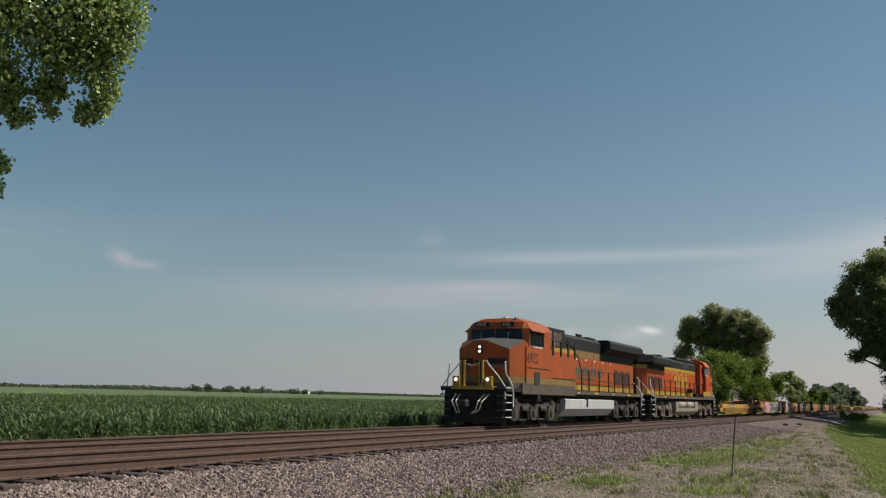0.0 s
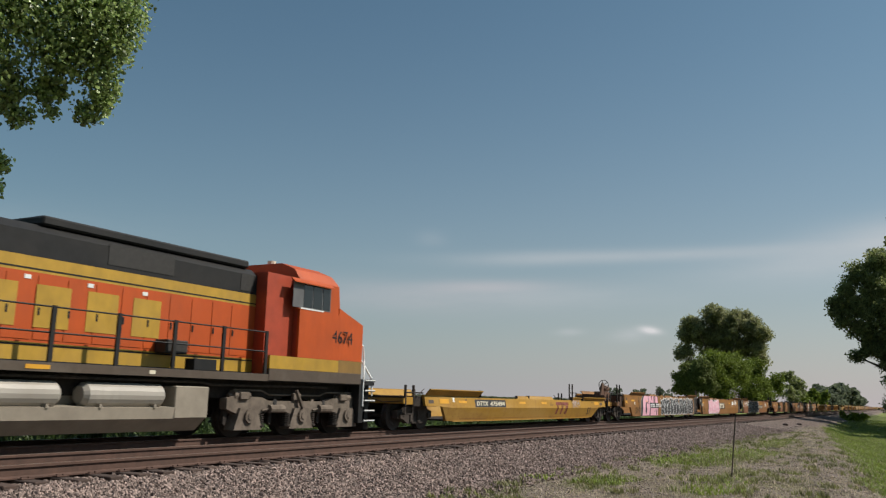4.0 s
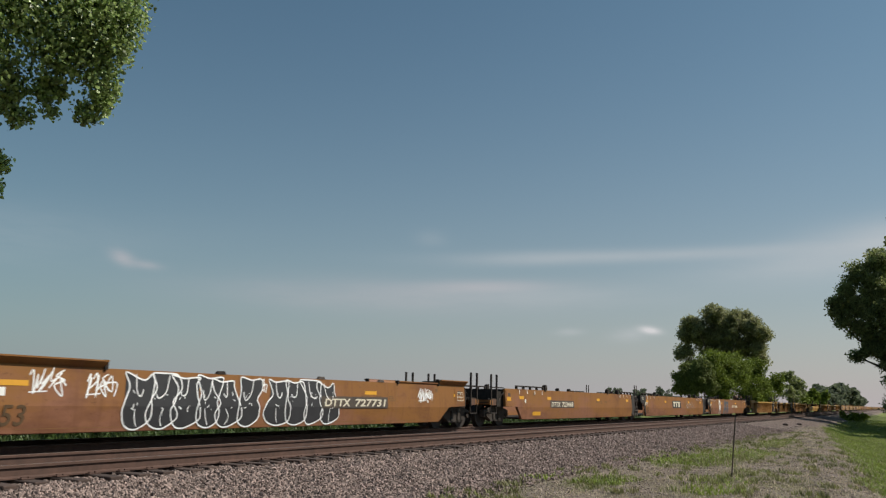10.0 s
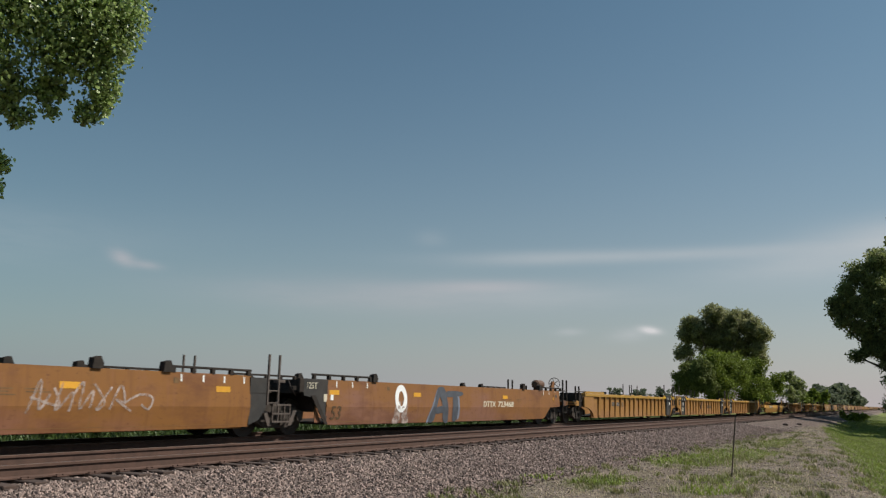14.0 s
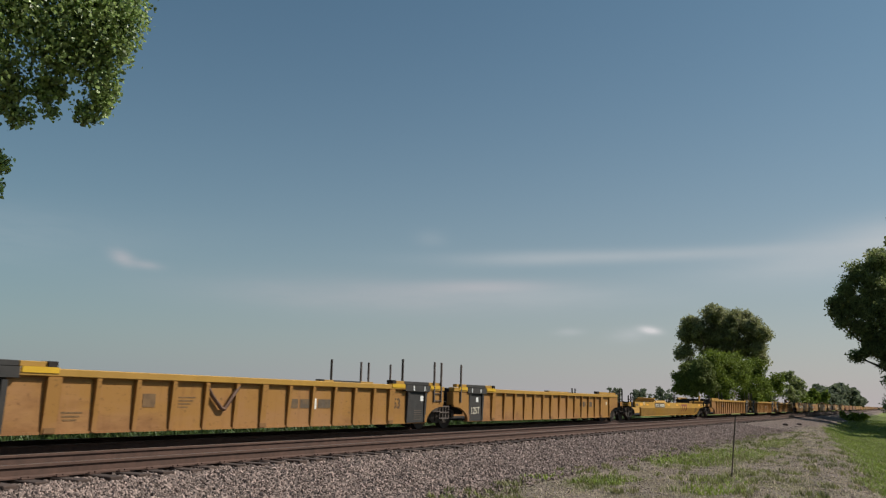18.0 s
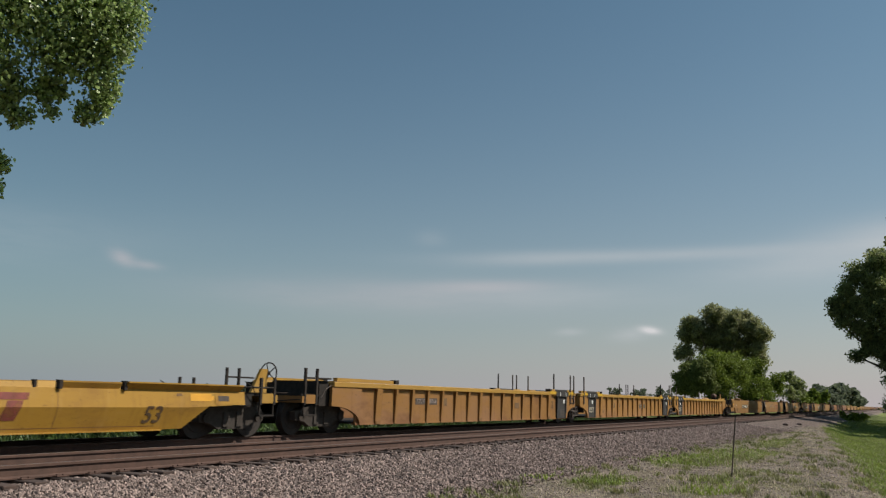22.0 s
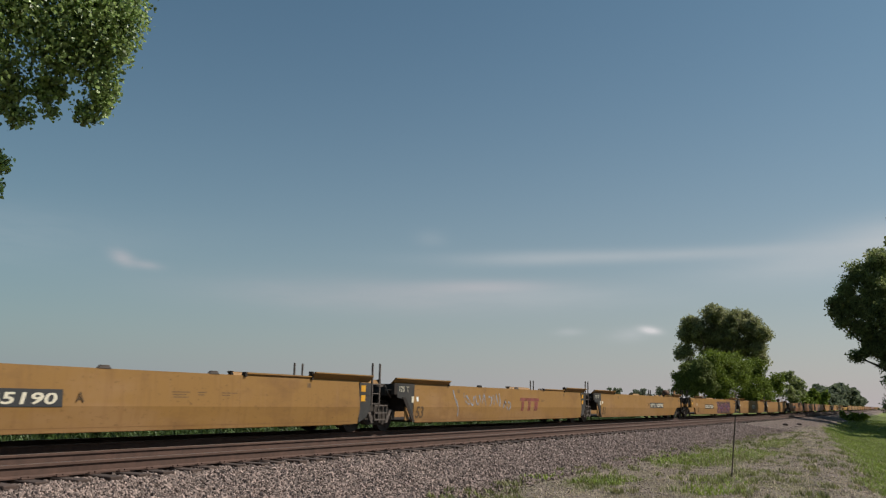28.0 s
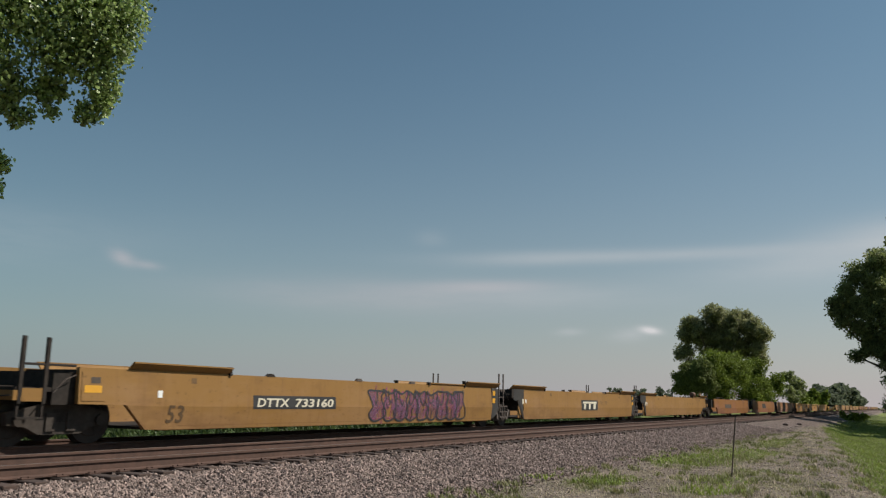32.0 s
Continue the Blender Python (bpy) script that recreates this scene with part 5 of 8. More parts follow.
    # headlights, in the nose on the newer one and over the cab glass on the older one
    for k in range(2):
        bm = bmesh.new()
        z = 3.02 + 0.19 * k
        tube(bm, (1.56 + o, 0, z), (1.70 + o, 0, z), 0.105, 14)
        h = P("headlight", bm, "black")
        if newer:
            bm = bmesh.new()
            tube(bm, (1.548, 0, z), (1.559, 0, z), 0.06, 14)
            part("lens", bm, M["headlamp"], h, "lit white lens")
    # plain emblem on the nose
    P("nose_emblem", bx(1.61 + o, 1.64 + o, -0.27, 0.27, 2.58, 2.66), "black")
    P("nose_emblem", bx(1.61 + o, 1.64 + o, -0.22, 0.22, 2.42, 2.48), "grey")
    for s in (-1, 1):
        for z0, z1, u0, u1 in ((2.52, 2.74, 0.10, 0.86), (2.34, 2.44, 0.16, 0.70)):
            xa, ya = 1.62 + o + 0.35 * u0, s * (0.28 + 0.89 * u0)
            xb, yb = 1.62 + o + 0.35 * u1, s * (0.28 + 0.89 * u1)
            P("nose_emblem", pri([(xa - 0.016, ya - s * 0.006), (xb - 0.016, yb - s * 0.006), (xb + 0.06, yb), (xa + 0.06, ya)], z0, z1, "z"), "black" if z1 > 2.5 else "grey")
    # pilot, plough, coupler and end gear
    for end in (0, 1):
        X = (lambda v: v) if end == 0 else (lambda v: 22.3 - v)
        b2 = lambda a, b, *r: bx(min(X(a), X(b)), max(X(a), X(b)), *r)
        P("pilot", b2(1.05, 1.24, -1.34, 1.34, 0.42, 1.40, ), "black")
        bm = bmesh.new()
        prism(bm, [(X(1.24), 0.10), (X(0.98), 0.12), (X(1.06), 0.75), (X(1.24), 0.75)], -1.32, 1.32, "y")
        P("snow_plough", bm, "dark")
        P("end_beam", b2(0.86, 1.24, -0.95, 0.95, 1.44, 1.58), "stripe" if end == 0 else "black")
        bm = bmesh.new()
        box(bm, min(X(0.12), X(0.85)), max(X(0.12), X(0.85)), -0.12, 0.12, 0.76, 1.0)
        box(bm, min(X(0.0), X(0.32)), max(X(0.0), X(0.32)), -0.18, 0.16, 0.72, 1.02, 0.04)
        P("coupler", bm, "grille")
        for s in (-1, 1):
            stair(loco, X(1.22), s, 1 if end == 0 else -1)
            post = "stripe" if (end == 0 and newer) else "black"
            gp = P("gate_post", b2(0.84, 0.96, s * 0.42 - 0.09, s * 0.42 + 0.09, 1.58, 2.62), post)
            if post == "stripe":
                part("groove", b2(0.832, 0.842, s * 0.42 - 0.03, s * 0.42 + 0.03, 1.62, 2.60), M["black"], gp)
                part("groove", b2(0.87, 0.93, s * 0.42 - s * 0.09 - 0.004, s * 0.42 - s * 0.09 + 0.004, 1.62, 2.60), M["black"], gp)
            if end == 0 and newer:
                bm = bmesh.new()
                box(bm, 0.86, 1.04, s * 0.74 - 0.15, s * 0.74 + 0.15, 1.58, 1.98, 0.02)
                d = P("ditch_light", bm, "stripe")
                bm = bmesh.new()
                tube(bm, (0.842, s * 0.72, 1.84), (0.858, s * 0.72, 1.84), 0.075, 14)
                part("lens", bm, M["headlamp"], d, "lit white lens")
            # white grab rails from the gate round to the stair
            P("grab_rail", rod([(X(0.98), s * 0.46, 2.60), (X(1.00), s * 0.62, 2.60), (X(1.01), s * 0.68, 2.46), (X(1.03), s * 1.10, 2.02), (X(1.03), s * 1.42, 1.58), (X(1.02), s * 1.44, 1.08)], 0.026, 6), "white")
            P("grab_rail", rod([(X(1.44), s * 1.24, 2.58), (X(1.34), s * 1.28, 2.54), (X(1.32), s * 1.32, 2.11), (X(1.58), s * 1.51, 1.62), (X(1.62), s * 1.52, 1.3), (X(1.62), s * 1.52, 0.78)], 0.026, 6), "white")
            for zh in (0.55, 0.75):
                P("air_hose", rod([(X(0.95), s * zh, 1.25), (X(0.45), s * zh * 0.9, 0.95), (X(0.5), s * zh * 0.7, 0.62), (X(0.35), s * zh * 0.5, 0.5)], 0.025, 5), "cream" if newer and end == 0 else "dark")
        P("chain", rod([(X(0.88), -0.36, 2.5), (X(0.88), 0, 2.4), (X(0.88), 0.36, 2.5)], 0.012, 4), "cream")
    # hood
    hx0, hx1 = (8.954, 20.95) if newer else (5.804, 20.45)
    w = 0.95
    stripe_x = 14.6 if newer else 15.8
    sz = (3.28, 3.62) if newer else (3.26, 3.56)
    low = (1.62, 1.90) if newer else (1.60, 1.93)
    hb = lambda a, b, z0, z1, y=w: bx(a, b, -y, y, z0, z1)
    P("hood_base", hb(hx0, hx1, 1.56, low[0]), "black")
    P("hood_low_stripe", hb(hx0, hx1, low[0], low[1]), "stripe")
    P("hood", hb(hx0, hx1, low[1], sz[0]), "orange")
    P("hood_stripe", hb(hx0, stripe_x, sz[0], sz[1]), "dull_stripe" if newer else "stripe")
    P("hood_upper", hb(stripe_x, hx1, sz[0], sz[1]), "black")
    zt = 4.36 if newer else 4.22
    if not newer:
        for name, mat, z0, z1 in (("hood_end_base", "black", 1.56, low[0]), ("hood_end_stripe", "stripe", low[0], low[1]), ("hood_end", "orange", low[1], 3.26), ("hood_end_top_stripe", "stripe", 3.264, 3.50), ("hood_end_top", "black", 3.504, 4.0)):
            P(name, pri([(20.454, -w), (20.95, -0.42), (20.95, 0.42), (20.454, w)], z0, z1, "z"), mat)
    top = [(-w, sz[1]), (w, sz[1]), (w, zt - 0.18), (w - 0.22, zt), (-w + 0.22, zt), (-w, zt - 0.18)]
    P("hood_top", pri(top, hx0, hx1), "black")
    if newer:
        P("cabinet", bx(5.86, 8.95, -1.0, 1.0, 3.464, 4.46, 0.02), "black")
        for s in (-1, 1):
            for a, b in ((6.15, 7.0), (7.55, 8.3)):
                P("cabinet_louvre", bx(a, b, min(s * 1.0, s * 1.012), max(s * 1.0, s * 1.012), 3.62, 4.28), "grille")
            P("cabinet_panel", bx(7.10, 7.46, min(s * 1.0, s * 1.012), max(s * 1.0, s * 1.012), 3.6, 4.3), "black")
            for a, b in ((6.18, 6.97), (7.58, 8.27)):
                for q in range(7):
                    P("louvre_slat", pri([(s * 1.012, 3.65 + 0.09 * q), (s * 1.030, 3.66 + 0.09 * q), (s * 1.012, 3.70 + 0.09 * q)], a, b), "browntank")
            for px in (6.10, 7.05, 7.50, 8.35):
                P("cabinet_upright", bx(px - 0.012, px + 0.012, s * 1.02 - 0.012, s * 1.02 + 0.012, 3.58, 4.32), "cream")
            for px in (5.95, 6.95, 7.9, 8.8):
                P("rail_post", bx(px - 0.07, px + 0.07, s * 1.56 - 0.03, s * 1.56 + 0.03, 3.10, 3.75), "black")
            P("handrail", rod([(5.95, s * 1.54, 3.75), (8.8, s * 1.54, 3.75)], 0.02, 5), "black")
            P("brace", rod([(9.3, s * 1.0, 4.0), (10.0, s * 1.3, 3.2), (10.0, s * 1.46, 2.6)], 0.03, 5), "black")
            for q in range(9):
                P("stripe_seam", bx(9.25 + 0.6 * q, 9.27 + 0.6 * q, min(s * w, s * (w + 0.006)), max(s * w, s * (w + 0.006)), 3.28, 3.62), "sill")
            for a in (0.30, 0.38, 0.46, 0.54):
                P("vent_slit", bx(9.0 + a, 9.03 + a, min(s * w, s * (w + 0.008)), max(s * w, s * (w + 0.008)), 3.32, 3.58), "black")
    else:
        P("engine_hatch", bx(6.0, 11.9, -0.84, 0.84, 4.224, 4.42, 0.04), "black", "black raised roof hatch")
        for s in (-1, 1):
            P("hood_window", bx(8.6, 10.4, min(s * w, s * (w + 0.01)), max(s * w, s * (w + 0.01)), 3.66, 4.1), "grille")
            P("hood_window", bx(5.95, 6.4, min(s * w, s * (w + 0.01)), max(s * w, s * (w + 0.01)), 3.62, 4.05), "grille")
            P("battery_box", bx(7.6, 8.3, s * 1.35 - 0.15, s * 1.35 + 0.15, 1.56, 1.82, 0.01), "black")
            P("sand_box", bx(8.35, 9.0, s * 1.15 - 0.18, s * 1.15 + 0.18, 1.9, 2.2, 0.02), "grille")
    # roof fittings
    bm = bmesh.new()
    for k in range(5):
        tube(bm, (11.72 + 0.15 * k, -0.62, zt), (11.72 + 0.15 * k, -0.62, zt + 0.10), 0.05, 8)
        tube(bm, (11.66 + 0.15 * k, -0.62, zt + 0.12), (11.80 + 0.15 * k, -0.62, zt + 0.12), 0.06, 8)
    box(bm, 11.6, 12.45, -0.70, -0.54, zt, zt + 0.04)
    if newer:
        P("horn", bm, "black")
    P("exhaust_stack", bx(13.3, 14.6, -0.70, 0.70, zt, zt + 0.12, 0.04) if newer else bx(14.5, 15.3, -0.5, 0.5, zt, zt + 0.22, 0.05), "black")
    for s in (-1, 1):
        for z in (low[1] - 0.06, sz[0] + 0.05) if not newer else ():
            P("pinstripe", bx(hx0, stripe_x if z > 3 else hx1, min(s * w, s * (w + 0.006)), max(s * w, s * (w + 0.006)), z, z + 0.03), "black")
    # hood doors
    for s in (-1, 1):
        k = 0
        px = hx0 + 0.25
        while px < (15.0 if newer else 15.6):
            P("hood_door", bx(px, px + 0.60, min(s * w, s * (w + 0.012)), max(s * w, s * (w + 0.012)), low[1] + 0.06, sz[0] - 0.06), "orange")
            P("door_latch", bx(px + 0.52, px + 0.56, min(s * (w + 0.012), s * (w + 0.03)), max(s * (w + 0.012), s * (w + 0.03)), 2.45, 2.60), "black")
            px += 0.66
        n = 5 if newer else 9
        gx0, gx1 = (17.1, 20.2) if newer else (16.55, 20.35)
        step = (gx1 - gx0) / n
        for k in range(n):
            a = gx0 + k * step
            z1 = 2.86 - 0.1 * (k % 2)
            P("hood_frame", bx(a + 0.01, a + step - 0.05, min(s * w, s * (w + 0.014)), max(s * w, s * (w + 0.014)), 1.98, z1 + 0.06), "orange")
            P("grille", bx(a + 0.06, a + step - 0.10, min(s * (w + 0.014), s * (w + 0.026)), max(s * (w + 0.014), s * (w + 0.026)), 2.02, z1), "grille")
        for k in range(6):
            P("reflector", bx(9.3 + 1.4 * k, 9.44 + 1.4 * k, min(s * (w + 0.013), s * (w + 0.022)), max(s * (w + 0.013), s * (w + 0.022)), 3.12, 3.20), "white")
    # radiator wings
    rx0, rx1 = (14.8, 21.35) if newer else (15.75, 21.95)
    wing = [(-0.8, 3.55), (0.8, 3.55), (0.955, 3.64 if newer else 3.50), (1.42, 3.90 if newer else 3.56), (1.47, 3.94 if newer else 3.60), (1.47, 4.26 if newer else 3.93), (1.34, 4.40 if newer else 4.06), (-1.34, 4.40 if newer else 4.06), (-1.47, 4.26 if newer else 3.93), (-1.47, 3.94 if newer else 3.60), (-1.42, 3.90 if newer else 3.56), (-0.955, 3.64 if newer else 3.50)]
    if newer:
        P("radiator_wing", pri(wing, rx0, rx1), "black", "black overhanging radiator housing")
    else:
        wing = [(y, z + 0.05 if abs(z - 3.55) > 0.02 else 3.55) for y, z in wing]
        P("radiator_wing", pri(wing, rx0, 20.55), "black", "black overhanging radiator housing")
        P("radiator_wing_end", pri([(20.554, -1.46), (21.45, -0.62), (21.45, 0.62), (20.554, 1.46)], 3.66, 4.04, "z"), "black")
        bm = bmesh.new()
        for k in range(5):
            tube(bm, (13.3 + 0.17 * k, -0.5, 4.32), (13.42 + 0.17 * k, -0.5, 4.36 + 0.02 * (k % 2)), 0.07, 8)
        box(bm, 13.2, 14.2, -0.58, -0.42, 4.22, 4.28)
        P("horn", bm, "black")
        P("grab_rail", rod([(21.3, -0.5, 4.03), (21.3, -0.5, 4.2), (20.8, -0.5, 4.2), (20.8, -0.5, 4.03)], 0.015, 5), "grey")
    # fuel tank
    for s in (-1, 1):
        if newer:
            P("fuel_tank_side", pri([(s * 0.02, 0.34), (s * 1.12, 0.34), (s * 1.48, 0.70), (s * 1.50, 1.12), (s * 1.42, 1.16), (s * 0.02, 1.16)], 7.7, 15.25), "silver", "silver-white fuel tank flank")
            P("tank_bracket", bx(10.7, 10.85, s * 1.50 - 0.03, s * 1.50 + 0.03, 0.8, 1.25, 0.01), "dark")
            P("tank_end", bx(7.2, 7.68, s * 0.9 - 0.35, s * 0.9 + 0.35, 0.55, 1.15, 0.03), "dark")
        else:
            P("fuel_tank_side", pri([(s * 0.02, 0.22), (s * 1.15, 0.22), (s * 1.45, 0.50), (s * 1.47, 0.74), (s * 0.95, 0.78), (s * 0.95, 1.16), (s * 0.02, 1.16)], 7.8, 14.9), "dusty", "dusty grey fuel tank flank")
            P("tank_end_block", bx(14.0, 14.9, min(s * 0.95, s * 1.47), max(s * 0.95, s * 1.47), 0.76, 1.16, 0.02), "dusty")
            P("tank_end_block", bx(7.75, 8.75, min(s * 0.6, s * 1.475), max(s * 0.6, s * 1.475), 0.5, 1.20, 0.02), "dusty")
            for a, b in ((11.60, 13.48), (9.05, 10.92)):
                bm = bmesh.new()
                tube(bm, (a, s * 1.22, 0.98), (b, s * 1.22, 0.98), 0.25, 18)
                tube(bm, (a - 0.09, s * 1.22, 0.98), (a, s * 1.22, 0.98), 0.17, 18, 0.25)
                tube(bm, (b, s * 1.22, 0.98), (b + 0.09, s * 1.22, 0.98), 0.25, 18, 0.17)
                r = P("air_reservoir", bm, "resv", "silver air reservoir")
                for c in (a + 0.25, b - 0.25):
                    part("strap", bx(c - 0.03, c + 0.03, s * 1.22 - 0.27, s * 1.22 + 0.27, 0.72, 0.80), M["dusty"], r)
    # piping under the deck
    for s in (-1, 1):
        P("air_pipe", rod([(3.0, s * 1.25, 1.28), (7.5, s * 1.25, 1.25), (7.8, s * 1.28, 1.30), (15.0, s * 1.28, 1.30), (20.0, s * 1.25, 1.28)], 0.03, 5), "truck")
        for px in (1.9, 6.6, 15.6, 20.6):
            P("sand_pipe", rod([(px, s * 1.2, 1.35), (px + 0.1, s * 1.15, 0.8), (px - 0.1, s * 0.9, 0.2)], 0.02, 5), "dark")
    hand_rails(loco, (10.05, 11.18, 12.8, 14.4, 15.45, 17.05, 18.3, 19.6, 20.9) if newer else (5.9, 7.4, 8.9, 10.4, 11.9, 13.4, 14.9, 16.4, 17.9, 19.4, 20.7), 1.47, 2.62, 1.56, M["black"])
    # writing: road number, plain blocks for the maker's lettering
    for s in (-1, 1):
        f = s > 0
        x = 3.05 if newer else (2.2 if not f else 3.3)
        if newer:
            lettering("road_number", number, 0.44, M["black"], loco, upright(2.98 if not f else 4.6, s * 1.548, 2.63, f))
        else:
            lettering("road_number", number, 0.36, M["black"], loco, upright(1.9 if not f else 3.25, s * (1.535), 2.52, f))
        lx0, lx1, z0, z1 = (10.4, 15.0, 2.36, 2.80) if newer else (8.9, 13.5, 2.22, 3.04)
        lw = (lx1 - lx0) / 4
        for k in range(4):
            a = lx0 + k * lw + (0.12 if newer else 0.0)
            sl = 0.16 if newer else 0.0
            for (u0, u1, v0, v1) in ((0.0, 0.66, 0, 1),):
                bm = bmesh.new()
                za, zb = z0 + v0 * (z1 - z0), z0 + v1 * (z1 - z0)
                xa, xb = a + u0 * lw, a + u1 * lw
                ya, yb = (s * (w + 0.0135), s * (w + 0.021))
                prism(bm, [(xa + sl * v0, za), (xb + sl * v0, za), (xb + sl * v1, zb), (xa + sl * v1, zb)], min(ya, yb), max(ya, yb), "y")
                P("logo_block", bm, "logo_green" if newer else "stripe")
        if newer:
            P("logo_bar", bx(lx0 - 0.1, lx1 - 1.2, min(s * (w + 0.0135), s * (w + 0.021)), max(s * (w + 0.0135), s * (w + 0.021)), 2.20, 2.27), "logo_green")
    ws = []
    for xc in (4.2, 18.1):
        ws += [(o, xc + x, r) for o, x, r in loco_truck(loco, xc, newer)]
    return loco, ws


THINGS = []      # every piece of rolling stock: object, place of its x = 0 at 0 s, turned round or not
l1, w1 = locomotive(True, 29.45, False, "6922", "orange and black six-axle diesel locomotive with lit headlights")
THINGS.append((l1, 29.45, False, w1))
l2, w2 = locomotive(False, 74.05, True, "4674", "orange, black and yellow-striped diesel locomotive running backwards")
THINGS.append((l2, 74.05, True, w2))


# ---------------------------------------------------------------- well cars
def side_y(z, low=False):
    """How far out the side of a smooth well lies: widest at the crease, leaning in below and a little above."""
    c, top, yt = (0.74, 1.10, 1.43) if low else (0.76, 1.50, 1.45)
    return 1.50 - (0.16 if low else 0.045) * (c - z) / (c - 0.27) if z < c else 1.50 - (1.50 - yt) * (z - c) / (top - c)


def well_side(bm, stations, s, low=False):
    """A side wall from stations (x, bottom, top), creased along its middle."""
    crease = 0.74 if low else 0.76
    cols = []
    for x, b, t in stations:
        zs = (b, max(b + 0.001, crease), t)
        outer = [bm.verts.new((x, s * side_y(z, low), z)) for z in zs]
        inner = [bm.verts.new((x, s * (side_y(z, low) - 0.10), z)) for z in zs]
        cols.append((outer, inner))
    for (o1, i1), (o2, i2) in zip(cols, cols[1:]):
        for k in range(2):
            bm.faces.new((o1[k], o2[k], o2[k + 1], o1[k + 1]))
            bm.faces.new((i1[k], i1[k + 1], i2[k + 1], i2[k]))
        bm.faces.new((o1[2], o2[2], i2[2], i1[2]))
        bm.faces.new((o1[0], i1[0], i2[0], o2[0]))
    for (o, i) in (cols[0], cols[-1]):
        for k in range(2):
            bm.faces.new((o[k], o[k + 1], i[k + 1], i[k]))
    bmesh.ops.recalc_face_normals(bm, faces=bm.faces[:])


def lay(bm, x, z, out, low=False):
    """A vertex on the near side wall, out metres proud of it."""
    return bm.verts.new((x, -(side_y(z, low) + out), z))


def curve(pts, closed=False, n=6):
    """A smooth line through a few points."""
    out = []
    m = len(pts)
    for i in range(m if closed else m - 1):
        p = [pts[(i + k) % m] if closed else pts[min(m - 1, max(0, i + k))] for k in (-1, 0, 1, 2)]
        for j in range(n):
            t = j / n
            out.append(tuple(0.5 * (2 * p[1][a] + (p[2][a] - p[0][a]) * t + (2 * p[0][a] - 5 * p[1][a] + 4 * p[2][a] - p[3][a]) * t * t + (3 * p[1][a] - p[0][a] - 3 * p[2][a] + p[3][a]) * t ** 3) for a in (0, 1)))
    return out + [out[0] if closed else tuple(pts[-1])]


def sprayed(bm, pts, out, low=False):
    """A filled outline of (x, z) points that lies on the creased wall."""
    tmp = bmesh.new()
    tmp.faces.new([tmp.verts.new((x, 0, z)) for x, z in pts])
    bmesh.ops.triangulate(tmp, faces=tmp.faces[:])
    bmesh.ops.bisect_plane(tmp, geom=tmp.verts[:] + tmp.edges[:] + tmp.faces[:], plane_co=(0, 0, 0.74 if low else 0.76), plane_no=(0, 0, 1))
    copies = {v: lay(bm, v.co.x, v.co.z, out, low) for v in tmp.verts}
    for f in tmp.faces:
        bm.faces.new([copies[v] for v in f.verts])
    tmp.free()


def stroke(bm, pts, width, out, low=False):
    """A painted line of the given width along (x, z) points on the wall."""
    prev = None
    for i, (x, z) in enumerate(pts):
        a, b = pts[max(0, i - 1)], pts[min(len(pts) - 1, i + 1)]
        dx, dz = b[0] - a[0], b[1] - a[1]
        l = math.hypot(dx, dz) or 1.0
        nx, nz = -dz / l * width / 2, dx / l * width / 2
        c = (lay(bm, x + nx, z + nz, out, low), lay(bm, x - nx, z - nz, out, low))
        if prev:
            bm.faces.new((prev[0], prev[1], c[1], c[0]))
        prev = c


def face_camera(bm):
    bmesh.ops.recalc_face_normals(bm, faces=bm.faces[:])
    for f in bm.faces:
        if f.normal.y > 0:
            f.normal_flip()


def shape(car, x0, x1, z0, z1, pts, mat, out=0.012, smooth=True, parent=None):
    """One painted shape, its points given as shares of the field it stands in."""
    q = [(x0 + u * (x1 - x0), z0 + v * (z1 - z0)) for u, v in pts]
    bm = bmesh.new()
    sprayed(bm, curve(q, True)[:-1] if smooth else q, out)
    face_camera(bm)
    return part("spray_shape", bm, M[mat], parent or car)


